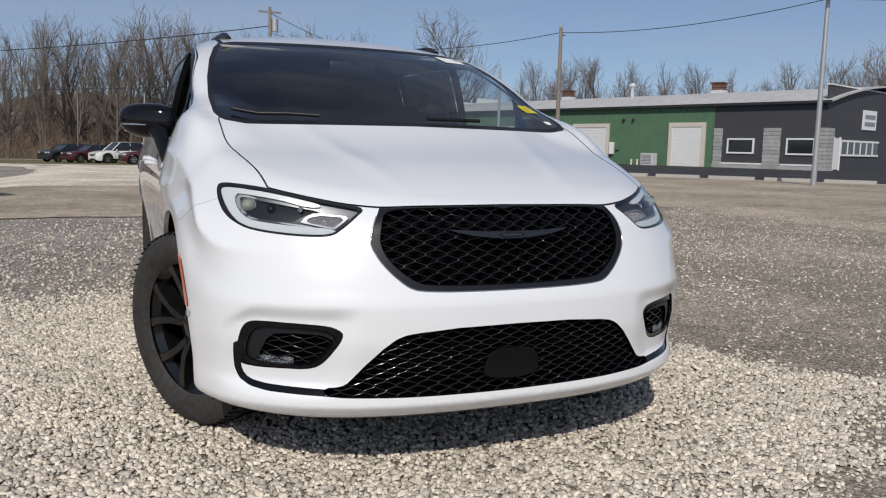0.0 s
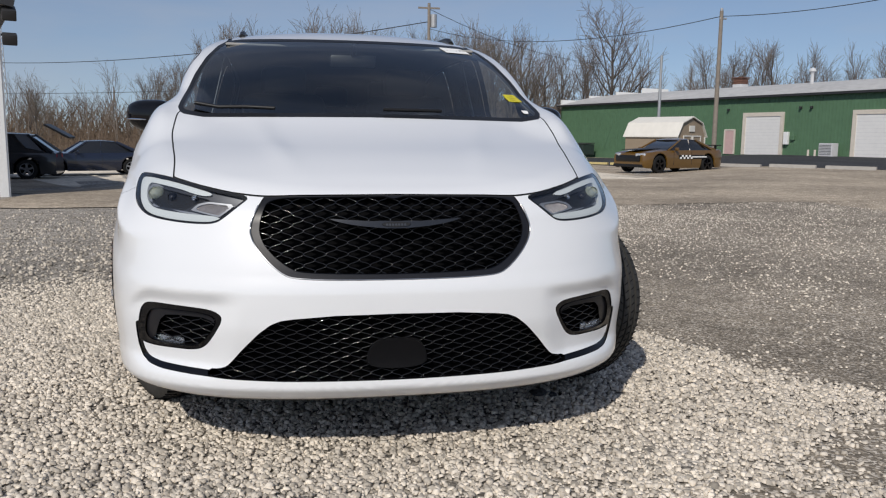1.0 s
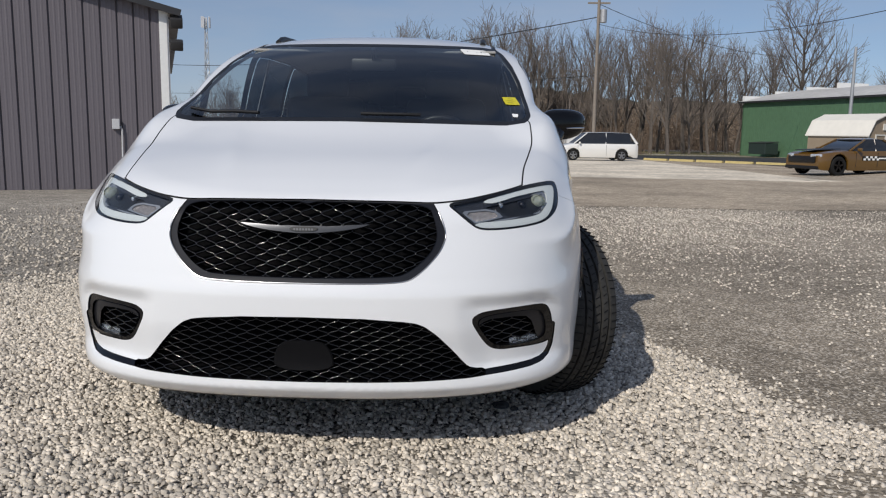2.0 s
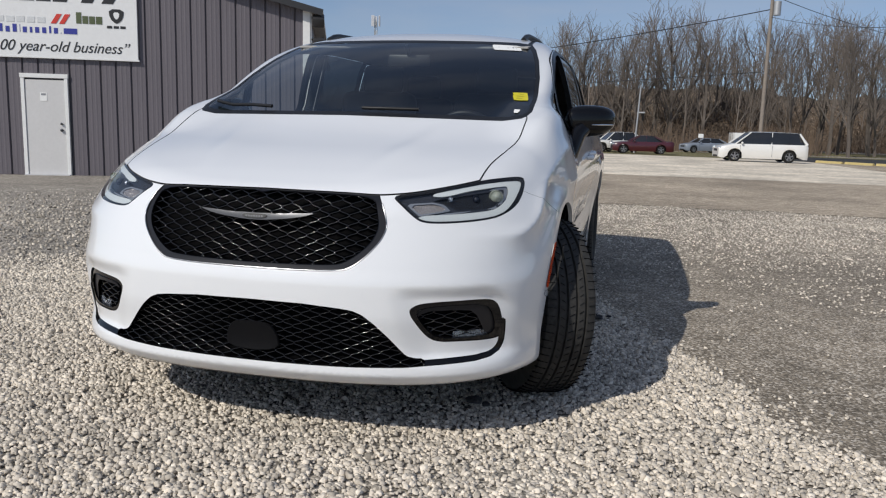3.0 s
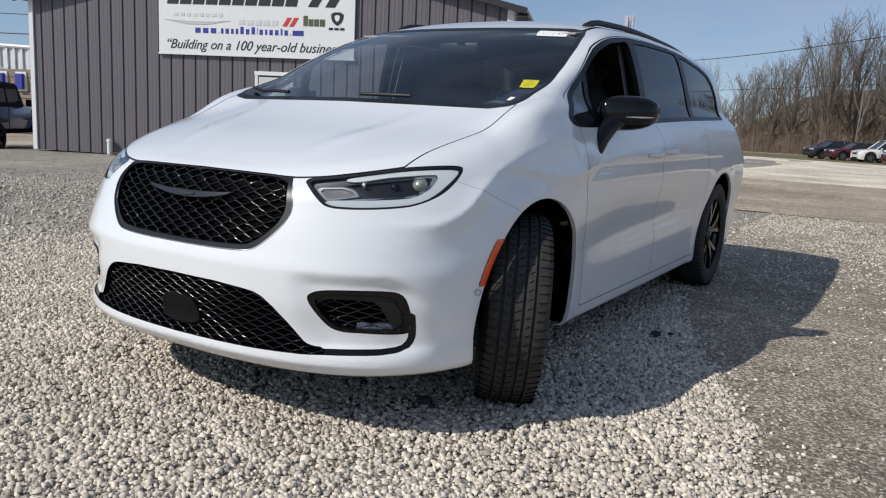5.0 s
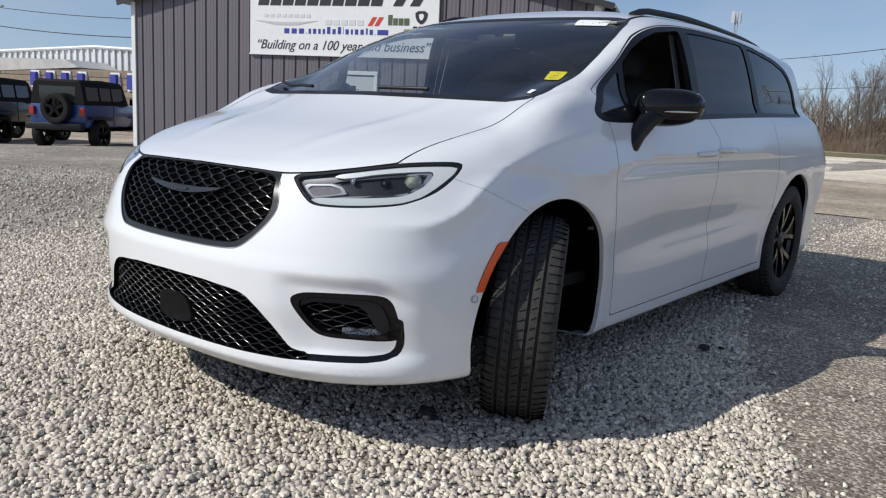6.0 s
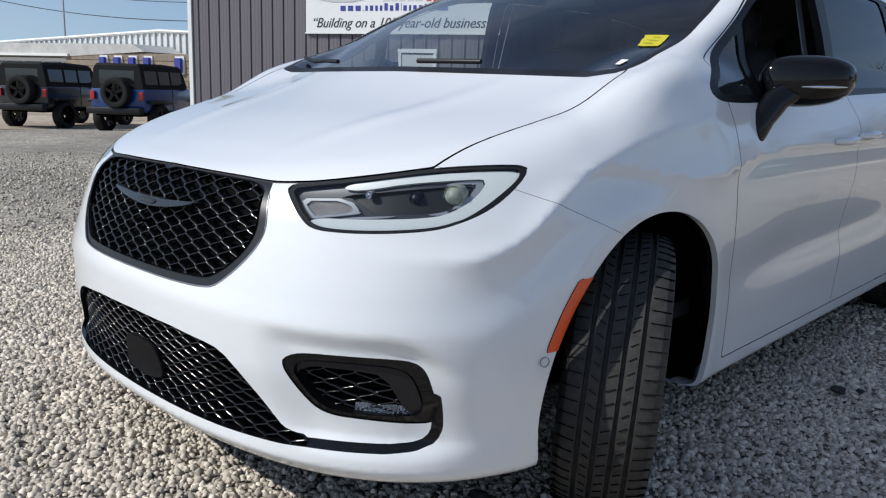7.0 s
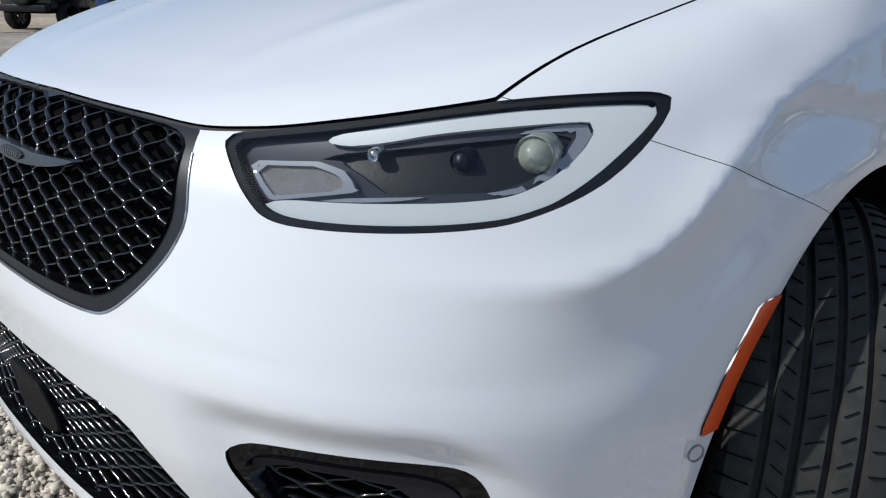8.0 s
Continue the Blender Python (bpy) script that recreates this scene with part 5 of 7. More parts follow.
def branch_mesh(segs, sides):
    """Tapered prisms for an array of segments (a, b, ra, rb)."""
    A, B, ra, rb = segs[:, :3], segs[:, 3:6], segs[:, 6], segs[:, 7]
    d = B - A
    d /= np.linalg.norm(d, axis=1)[:, None] + 1e-9
    ref = np.where(np.abs(d[:, 2:3]) > 0.9, np.array([[1.0, 0, 0]]), np.array([[0, 0, 1.0]]))
    s = np.cross(d, ref)
    s /= np.linalg.norm(s, axis=1)[:, None] + 1e-9
    t = np.cross(s, d)
    V = []
    for k in range(sides):
        a = 2 * math.pi * k / sides
        o = s * math.cos(a) + t * math.sin(a)
        V += [A + o * ra[:, None], B + o * rb[:, None]]
    V = np.stack(V, 1)
    n = len(segs)
    q = np.array([(2 * k, 2 * ((k + 1) % sides), 2 * ((k + 1) % sides) + 1, 2 * k + 1) for k in range(sides)])
    F = (q[None] + 2 * sides * np.arange(n)[:, None, None]).reshape(-1, 4)
    return V.reshape(-1, 3), F


def grow(rng, height, spread, forks, wild):
    """Segments of a bare tree: trunk and limbs, and twigs. Limbs leave at a slant and bend upwards."""
    big, fine = [], []

    def limb(p, d, length, r, level):
        n = (7, 5, 4, 3)[level]
        step_len = length / n
        for i in range(n):
            d = d + rng.normal(0, wild * (0.35 + 0.30 * level), 3) * [1, 1, 0.6]
            d[2] += (0.25, 0.15, 0.12, 0.07)[level]
            d /= np.linalg.norm(d)
            q = p + d * step_len
            r2 = r * (0.88, 0.86, 0.80, 0.65)[level]
            (big if level < 2 else fine).append((*p, *q, r, r2))
            p, r = q, r2
            along = (i + 1) / n
            if level < len(forks) and along > (0.24, 0.15, 0.2)[level]:
                for _ in range(forks[level] if rng.random() < 0.85 else forks[level] - 1):
                    a, tilt = rng.uniform(0, 2 * np.pi), rng.uniform(0.42, 0.95) * spread
                    ref = np.array([1.0, 0, 0]) if abs(d[2]) > 0.7 else np.array([0, 0, 1.0])
                    s = np.cross(d, ref)
                    s /= np.linalg.norm(s)
                    u = np.cross(s, d)
                    e = d * math.cos(tilt) + (s * math.cos(a) + u * math.sin(a)) * math.sin(tilt)
                    share = rng.uniform(0.45, 0.68) * (1.05 - 0.5 * along if level == 0 else 1.0 - 0.2 * along)
                    limb(p, e, length * share, r * rng.uniform(0.48, 0.66), level + 1)

    limb(np.zeros(3), np.array([0, 0, 1.0]), height * 0.80, 0.0105 * height + 0.05, 0)
    return np.array(big), np.array(fine)


def bare_tree(seed, height, spread, wild, forks=(2, 2, 1)):
    rng = np.random.default_rng(seed)
    big, fine = grow(rng, height, spread, forks, wild)
    k = height / max(big[:, 5].max(), fine[:, 5].max())
    big[:, :6] *= k
    fine[:, :6] *= k
    fine[:, 6:] = np.maximum(fine[:, 6:], 0.010)
    t = thing("bare_tree", (0, 0, -400), 0, "tall bare winter tree at the wood's edge", "tree", "bare trees of the wood")
    arrays("trunk", *branch_mesh(big, 5), BARK, t, smooth=60)
    arrays("crown", *branch_mesh(fine, 3), TWIG, t)
    return t


kinds = [bare_tree(11, 10, 0.80, 0.12), bare_tree(12, 10, 0.70, 0.13), bare_tree(13, 10, 0.90, 0.12), bare_tree(14, 10, 0.78, 0.15), bare_tree(15, 10, 1.05, 0.12, (3, 2, 1))]
rng = random.Random(8)
used = set()


def plant(k, x, y, tall, wide=1.0):
    """Sets a tree of a kind at a place, grown to a height."""
    m = pose(x, y, float(ground_z(x, y)) - 0.1, rng.uniform(-3, 3), rng.uniform(-3, 3), rng.uniform(0, 360))
    if k in used:
        t = copy_thing(kinds[k], m)
    else:
        t, _ = kinds[k], used.add(k)
        t.matrix_basis = m
    t.scale = (tall / 10 * wide, tall / 10 * wide, tall / 10)


def skyline(a):
    """How high the wood's tops stand, in degrees, along the compass from the van."""
    return float(np.interp(a, (-24, -18, -13, -10, -8, -6, -3, 4, 10, 16, 18, 28, 33, 39, 43, 46, 50, 56), (2.6, 3.0, 3.3, 5.0, 6.1, 8.0, 8.8, 9.2, 8.7, 8.8, 7.0, 6.4, 6.6, 6.4, 5.2, 5.8, 6.4, 7.0)))


for a0, a1, n, d0, d1 in ((-11.5, 19, 48, 93, 112), (27, 56, 38, 104, 124), (-25, -11.5, 14, 125, 160), (17, 28, 6, 112, 124)):
    for i in range(n):
        a = a0 + (a1 - a0) * (i + rng.random()) / n
        d = rng.uniform(d0, d1)
        tall = (d * math.tan(radians(skyline(a))) + 2.0) * (rng.uniform(0.86, 1.04) if i % 3 else rng.uniform(0.60, 0.85))
        plant(rng.randrange(4), 0.5 + d * math.sin(radians(a)), -2.0 + d * math.cos(radians(a)), tall, rng.uniform(0.85, 1.1))
# single trees: a broad one before the wood, others by the buildings
for x, y, k, tall, wide in ((40.2, 94.6, 4, 20.0, 1.05), (22.0, 84.0, 3, 13.6, 1.0), (-24.5, 78.5, 4, 7.6, 0.95), (57.5, 43.5, 2, 12.0, 1.0), (-90, 62, 4, 7.6, 1.2), (-98, 50, 4, 6.6, 1.3), (-84, 70, 2, 6.8, 1.2)):
    plant(k, x, y, tall, wide)


def sticks(name, n, place, tall, r, mat, label, seed):
    """Thin upright stems, each a bent three-sided blade."""
    g = np.random.default_rng(seed)
    p = place(g, n)
    z = ground_z(p[:, 0], p[:, 1])
    h = g.uniform(*tall, n)
    lean = g.normal(0, 0.30, (n, 2)) * h[:, None]
    a = np.stack([p[:, 0], p[:, 1], z], 1)
    b = np.stack([p[:, 0] + lean[:, 0] * 0.5, p[:, 1] + lean[:, 1] * 0.5, z + h * 0.55], 1)
    c = np.stack([p[:, 0] + lean[:, 0] * 1.3, p[:, 1] + lean[:, 1] * 1.3, z + h], 1)
    rr = g.uniform(*r, n)
    segs = np.concatenate([np.column_stack([a, b, rr, rr * 0.7]), np.column_stack([b, c, rr * 0.7, rr * 0.25])])
    V, F = branch_mesh(segs, 3)
    return tagged(arrays(name, V, F, mat), label, "brush", kind="stuff")


def belt(y_of, depth, x0, x1):
    def place(g, n):
        x = g.uniform(x0, x1, n)
        return np.stack([x, y_of(x) + depth * g.random(n)], 1)
    return place


def thicket(name, n, place, tall, mat, label, seed, forks, spread):
    """Many small bare trees or bushes of a few growths, grown together into one belt."""
    g = np.random.default_rng(seed)
    stock = [np.concatenate(grow(g, 8.0, spread, forks, 0.13)) for _ in range(4)]
    for s in stock:
        s /= s[:, 5].max()
    p = place(g, n)
    z = ground_z(p[:, 0], p[:, 1])
    out = []
    for i in range(n):
        s = stock[i % 4].copy()
        h, a = g.uniform(*tall), g.uniform(0, 2 * np.pi)
        c, d = math.cos(a), math.sin(a)
        for k in (0, 3):
            x, y = s[:, k] * c - s[:, k + 1] * d, s[:, k] * d + s[:, k + 1] * c
            s[:, k], s[:, k + 1] = x * h + p[i, 0], y * h + p[i, 1]
            s[:, k + 2] = s[:, k + 2] * h + z[i]
        s[:, 6:] = np.clip(s[:, 6:] * h, 0.010, 0.09)
        out.append(s)
    V, F = branch_mesh(np.concatenate(out), 3)
    return tagged(arrays(name, V, F, mat), label, "brush", kind="stuff")


edge = lambda x: 86 - 0.12 * x + 22 * np.maximum(0, (x - 25) / 100) + 26 * (np.abs(x - 47) < 27)
sticks("undergrowth", 10000, belt(lambda x: edge(x) - 2, 14, -75, 120), (0.6, 3.4), (0.012, 0.035), BRUSH, "dense brown undergrowth along the wood", 21)
sticks("far_wood", 8000, belt(lambda x: edge(x) + 18, 12, -95, 140), (3.0, 7.0), (0.03, 0.10), BRUSH, "brown haze of woodland further back", 24)
thicket("bushes", 150, belt(lambda x: edge(x) - 1, 12, -75, 120), (2.0, 5.0), BRUSH, "tangled brown bushes at the wood's foot", 31, (1, 1, 1), 1.1)
thicket("saplings", 100, belt(lambda x: edge(x) + 2, 20, -75, 120), (6.0, 11.5), TWIG, "thin bare saplings crowding the wood", 32, (1, 1, 1), 0.8)
thicket("far_saplings", 45, belt(lambda x: 42 + 0 * x, 50, -170, -85), (3.5, 7.0), TWIG, "low distant woodland beyond the showroom", 33, (1, 1, 1), 0.8)


# wooded bank: a low rise of leaf litter and scrub behind the first trees
LITTER = ground_material("leaf_litter", (0.175, 0.130, 0.092), (0.075, 0.058, 0.042), (0.235, 0.185, 0.135), 3.2, bump=0.8)
bx, bd = np.meshgrid(np.arange(-150, 190, 1.6), np.arange(0, 40, 1.6), indexing="ij")
swell = 1.6 + 6.6 * step01((bx + 26) / 16)
rise = step01(bd / 26) * (swell + 0.9 * wave(bx, bd, 0.25) + 0.5 * wave(bx, bd, 1.1, 2.0)) + 0.25 * np.abs(wave(bx, bd, 2.3, 1.0)) * (bd > 2)
by = edge(bx) + 10 + bd
BV = np.stack([bx, by, ground_z(bx, by) + rise - 0.05], 2).reshape(-1, 3)
bi = np.arange(bx.size).reshape(bx.shape)
tagged(arrays("wooded_bank", BV, np.stack([bi[:-1, :-1], bi[1:, :-1], bi[1:, 1:], bi[:-1, 1:]], 2).reshape(-1, 4), LITTER, smooth=60), "low brown bank of leaf litter under the trees", "bank", kind="structure")


# ---- shape of the minivan's body: y runs from nose to tail, x sideways, z up ----
def step(x, a, b):
    t = np.clip((x - a) / (b - a), 0, 1)
    return t * t * (3 - 2 * t)


def smax(a, b, k):
    h = np.clip(0.5 + 0.5 * (a - b) / k, 0, 1)
    return b + (a - b) * h + k * h * (1 - h)


AXLE_F, AXLE_R, WHEEL_R = 0.975, 4.06, 0.376


def body(x, y, z):
    """Negative inside the painted body, zero on its skin."""
    x, y, z = np.broadcast_arrays(np.asarray(x, float), np.asarray(y, float), np.asarray(z, float))
    ax = np.abs(x)
    # plan outline at each height
    nose = spl(z, (0.224, 0.256, 0.286, 0.318, 0.36, 0.50, 0.59, 0.66, 0.73, 0.81, 0.90, 1.0, 1.2), (0.08, 0.042, 0.020, 0.022, 0.030, 0.008, 0.006, 0.022, 0.042, 0.067, 0.094, 0.140, 0.27))
    length = spl(z, (0.2, 0.55, 0.75, 0.93, 1.1), (0.62, 0.66, 0.74, 0.88, 0.95))
    side = spl(z, (0.18, 0.24, 0.40, 0.55, 0.72, 0.86, 0.98, 1.08, 1.18, 1.3), (0.91, 0.945, 0.955, 0.972, 0.998, 1.005, 0.985, 0.955, 0.92, 0.87))
    front = step(y, 1.35, 0.75)
    fender = spl(z, (0.18, 0.24, 0.40, 0.60, 0.72, 0.82, 0.93, 1.05, 1.2), (0.945, 0.955, 0.968, 0.98, 0.988, 0.988, 0.955, 0.905, 0.82))
    w = side * (1 - front) + fender * front
    for yc in (AXLE_F, AXLE_R):
        d = np.hypot(y - yc, z - WHEEL_R)
        w = w + 0.007 * np.exp(-((d - 0.465) / 0.075) ** 2)
    # hollow in the doors between shoulder and sill
    deep = 0.585 + 0.030 * (y - 1.6)
    w = w - 0.030 * np.exp(-((z - deep) / np.where(z > deep, 0.17, 0.085)) ** 2) * step(y, 1.25, 2.1) * step(y, 3.75, 3.0)
    n = 2.5
    q = np.maximum(0, (nose + length - y) / length)
    tail = spl(z, (0.2, 0.4, 0.7, 0.95, 1.2, 1.7), (5.02, 5.14, 5.16, 5.13, 5.03, 4.82))
    q2 = np.maximum(0, (y - (tail - 0.5)) / 0.5)
    s = ((ax / w) ** n + q ** n + q2 ** 3.5) ** (1 / n)
    plan = (s - 1) * 0.8
    # crease that runs from under the headlamp up over the wheel and dies out before the door
    crest = spl(y, (0.15, 0.29, 0.37, 0.44, 0.58, 0.75, 0.88, 1.0, 1.22, 1.4), (0.758, 0.760, 0.772, 0.797, 0.885, 0.966, 1.008, 1.037, 1.064, 1.072))
    dz = np.sqrt((z - crest) ** 2 + 0.011 ** 2) - 0.011
    run = step(y, 0.17, 0.40) * step(y, 1.38, 1.16) * step(ax, 0.55, 0.75)
    below = z < crest
    plan = plan - run * (0.014 * np.exp(-dz / np.where(below, 0.032, 0.026 + 0.03 * step(y, 0.55, 0.8))) - 0.005 * np.exp(-((z - crest + 0.095) / 0.055) ** 2) * below)
    # bumper corner pocket round the fog lamp, and chin
    pocket = np.zeros(np.broadcast(ax, y, z).shape)
    near = (z < 0.62) & (y < 0.75) & (ax > 0.45) & (z > 0.28)
    if near.any():
        qx, qy, qz = ax[near], y[near], z[near]
        left = qx - 0.535 - 0.20 * (0.55 - qz)
        pocket[near] = 0.019 * step(left, -0.05, 0.06) * step(qz + 5.0 * np.maximum(0, qx - 0.78) ** 2, 0.606, 0.550) * step(qz, 0.30, 0.36) * step(qy, 0.62, 0.34) * step(qx, 0.915, 0.80)
    plan = plan + pocket
    # bonnet, with crown and two faint ridges
    hood = spl(np.minimum(y, 1.2), (0.05, 0.15, 0.30, 0.50, 0.75, 1.0, 1.2), (0.885, 0.915, 0.972, 1.035, 1.095, 1.148, 1.185))
    hood = hood - 0.040 * (ax / 0.8) ** 2.4 * (1 - 0.45 * step(y, 0.4, 1.1)) + 0.006 * np.exp(-((ax - 0.26 - 0.22 * y) / 0.05) ** 2) * step(y, 0.15, 0.6)
    belt = 1.19 + 0.02 * step(y, 1.4, 4.5)
    top = hood + (belt - hood) * np.maximum(step(y, 0.95, 1.45), 0.75 * step(ax, 0.76, 0.88) * step(y, 0.75, 1.20))
    lower = smax(plan, (z - top) * 0.95, 0.075 - 0.03 * step(y, 0.55, 0.85) * step(y, 1.7, 1.3))
    lower = smax(lower, 0.195 + 0.027 * step(y, 1.2, 0.8) + 0.02 * step(ax, 0.5, 0.95) - z, 0.03)
    # cabin
    screen = 0.985 + 0.20 * (ax / 0.82) ** 2.2 + spl(z, (1.10, 1.19, 1.40, 1.62, 1.75), (-0.17, 0.0, 0.42, 0.95, 1.33))
    glass = (screen - y) * 0.45
    cw = spl(z, (1.05, 1.19, 1.40, 1.60, 1.75), (0.945, 0.905, 0.855, 0.785, 0.69)) - 0.06 * step(y, 1.9, 1.0) - 0.06 * step(y, 3.2, 5.0)
    roof = spl(y, (1.6, 2.0, 2.4, 3.0, 3.8, 4.7), (1.60, 1.665, 1.70, 1.722, 1.712, 1.655)) - 0.055 * (ax / 0.7) ** 2.5
    cabin = smax(smax(ax - cw, glass, 0.04), z - roof, 0.09)
    back = tail - 0.10
    cabin = smax(cabin, (y - back) * 0.85 + 0.16 * (ax / 0.8) ** 3, 0.10)
    cabin = np.maximum(cabin, (1.0 - z))
    return -smax(-lower, -cabin, 0.075 + 0.11 * step(ax, 0.62, 0.80) * step(y, 0.72, 1.05) * step(y, 1.65, 1.20))


def skin_rays():
    """Rays for one half of the body: a fan over the nose, rings along the cabin, a fan over the tail."""
    th = np.radians(np.linspace(-90, 90, 201))
    y0, y1, zc = 1.0, 4.2, 0.76
    rings = []
    for a in np.radians(np.linspace(0.3, 89.4, 128)):
        rings.append((y0, np.stack([np.cos(th) * np.sin(a), -np.cos(a) + 0 * th, np.sin(th) * np.sin(a)], 1)))
    for y in np.linspace(y0, y1, 130):
        rings.append((y, np.stack([np.cos(th), 0 * th, np.sin(th)], 1)))
    for a in np.radians(np.linspace(88, 0.5, 50)):
        rings.append((y1, np.stack([np.cos(th) * np.sin(a), np.cos(a) + 0 * th, np.sin(th) * np.sin(a)], 1)))
    o = np.stack([np.tile([0, y, zc], (len(th), 1)) for y, _ in rings])
    d = np.stack([v for _, v in rings])
    return o, d


def cast(o, d, far=2.6):
    lo, hi = np.zeros(o.shape[:-1]), np.full(o.shape[:-1], far)
    for _ in range(26):
        mid = (lo + hi) / 2
        p = o + d * mid[..., None]
        inside = body(p[..., 0], p[..., 1], p[..., 2]) < 0
        lo, hi = np.where(inside, mid, lo), np.where(inside, hi, mid)
    return o + d * ((lo + hi) / 2)[..., None]


def slope(p):
    """Outward unit normals of the skin."""
    e, g = 2e-3, []
    for i in range(3):
        q = np.zeros(3)
        q[i] = e
        a, b = p + q, p - q
        g.append(body(a[:, 0], a[:, 1], a[:, 2]) - body(b[:, 0], b[:, 1], b[:, 2]))
    g = np.stack(g, 1)
    return g / np.maximum(np.linalg.norm(g, axis=1), 1e-9)[:, None]

o_rays, d_rays = skin_rays()
grid = cast(o_rays, d_rays)
RI, RJ = grid.shape[:2]
SKIN_V = grid.reshape(-1, 3)
idx = np.arange(RI * RJ).reshape(RI, RJ)
qa, qb, qc, qd = idx[:-1, :-1].ravel(), idx[1:, :-1].ravel(), idx[1:, 1:].ravel(), idx[:-1, 1:].ravel()
SKIN_T = np.concatenate([np.stack([qa, qb, qc], 1), np.stack([qa, qc, qd], 1)])


def rim_edges(V, T):
    """Border edges of a triangle patch, but for those on the middle plane."""
    e = np.concatenate([T[:, [0, 1]], T[:, [1, 2]], T[:, [2, 0]]])
    k = np.sort(e, 1)
    _, first, count = np.unique(k, axis=0, return_index=True, return_counts=True)
    e = e[first[count == 1]]
    return e[~((V[e[:, 0], 0] < 1e-4) & (V[e[:, 1], 0] < 1e-4))]


def flange(V, T, way, pick=None):
    """A strip that runs from the border of a patch along way (a vector, or one for each vertex)."""
    e = rim_edges(V, T)
    if pick is not None:
        keep = pick(V[e].mean(1))
        e = e[keep]
    used, inv = np.unique(e, return_inverse=True)
    inv = inv.reshape(-1, 2)
    a = V[used]
    b = a + (np.asarray(way)[used] if np.ndim(way) == 2 else np.asarray(way))
    n = len(used)
    return np.concatenate([a, b]), np.concatenate([np.stack([inv[:, 0], inv[:, 1], inv[:, 1] + n], 1), np.stack([inv[:, 0], inv[:, 1] + n, inv[:, 0] + n], 1)])


def both(V, T):
    """The patch and its mirror image in one."""
    return np.concatenate([V, V * [-1, 1, 1]]), np.concatenate([T, T[:, ::-1] + len(V)])


def other(V, T):
    return V * [-1, 1, 1], T[:, ::-1]


NOSE_X, NOSE_Z = np.arange(0, 0.921, 0.005), np.arange(0.22, 1.001, 0.005)


def nose_table():
    x, z = [v.ravel() for v in np.meshgrid(NOSE_X, NOSE_Z, indexing="ij")]
    s = np.linspace(-0.1, 0.9, 36)
    f = np.stack([body(x, v, z) for v in s])
    i = np.argmax(f < 0, 0)
    lo, hi = s[np.maximum(i - 1, 0)], s[i]
    for _ in range(14):
        m = (lo + hi) / 2
        inside = body(x, m, z) < 0
        lo, hi = np.where(inside, lo, m), np.where(inside, m, hi)
    return ((lo + hi) / 2).reshape(len(NOSE_X), len(NOSE_Z))


NOSE_Y = nose_table()


def skin_y(x, z):
    """Where the nose's skin lies at (x, z)."""
    u, v = np.clip(np.abs(x) / 0.005, 0, len(NOSE_X) - 1.001), np.clip((np.asarray(z) - 0.22) / 0.005, 0, len(NOSE_Z) - 1.001)
    i, j = u.astype(int), v.astype(int)
    a, b = u - i, v - j
    return (NOSE_Y[i, j] * (1 - a) + NOSE_Y[i + 1, j] * a) * (1 - b) + (NOSE_Y[i, j + 1] * (1 - a) + NOSE_Y[i + 1, j + 1] * a) * b


HEADLAMP = [(0.462, 0.896), (0.520, 0.907), (0.610, 0.922), (0.735, 0.950), (0.793, 0.958), (0.856, 0.962), (0.872, 0.950), (0.877, 0.915), (0.871, 0.876), (0.855, 0.852), (0.828, 0.833), (0.800, 0.822), (0.734, 0.813), (0.650, 0.808), (0.578, 0.810), (0.545, 0.832), (0.497, 0.871)]
GRILLE = [(-.100, .906), (.250, .903), (.422, .898), (.449, .855), (.468, .800), (.459, .765), (.442, .735), (.404, .692), (.359, .656), (.319, .646), (.180, .641), (-.100, .639)]
GRILLE_NET = [(-.100, .902), (.250, .899), (.407, .893), (.427, .850), (.439, .800), (.431, .768), (.417, .742), (.381, .705), (.334, .674), (.299, .666), (.150, .661), (-.100, .659)]
LOW_GRILLE = [(-.1, .533), (.2, .529), (.33, .519), (.372, .513), (.405, .500), (.445, .468), (.49, .42), (.528, .375), (.548, .353), (.575, .344), (.61, .3415), (.61, .317), (.55, .313), (.37, .309), (-.1, .306)]
FOG = [(.552, .515), (.575, .533), (.605, .541), (.680, .546), (.799, .548), (.829, .535), (.844, .500), (.854, .430), (.842, .398), (.804, .392), (.720, .396), (.656, .396), (.617, .410), (.585, .455)]
FOG_IN = [(.575, .508), (.615, .525), (.700, .529), (.789, .528), (.814, .505), (.826, .450), (.820, .415), (.774, .408), (.670, .408), (.630, .420), (.600, .460)]
TRIM_MID = [(.850, .462), (.849, .425), (.845, .385), (.834, .356), (.812, .341), (.770, .334), (.66, .329), (.56, .325)]
DLO = [(1.262, 1.160), (1.325, 1.205), (1.445, 1.268), (1.60, 1.362), (1.74, 1.450), (1.86, 1.508), (2.05, 1.562), (2.35, 1.600), (2.70, 1.617), (3.20, 1.622), (3.55, 1.608), (3.95, 1.578), (4.22, 1.536), (4.34, 1.48), (4.39, 1.40), (4.425, 1.22), (4.40, 1.207), (3.44, 1.186), (2.44, 1.150), (1.645, 1.114), (1.34, 1.112), (1.275, 1.130)]
SCREEN_EDGE = [(-.1, 1.178), (.70, 1.170), (.79, 1.185), (.812, 1.215), (.808, 1.275), (.786, 1.39), (.752, 1.49), (.71, 1.565), (.672, 1.603), (.60, 1.614), (.3, 1.612), (-.1, 1.612)]


def tidy(pts):
    """The outline with its corners eased."""
    p = smooth_loop(pts, 2)
    return [tuple(q) for q in p]


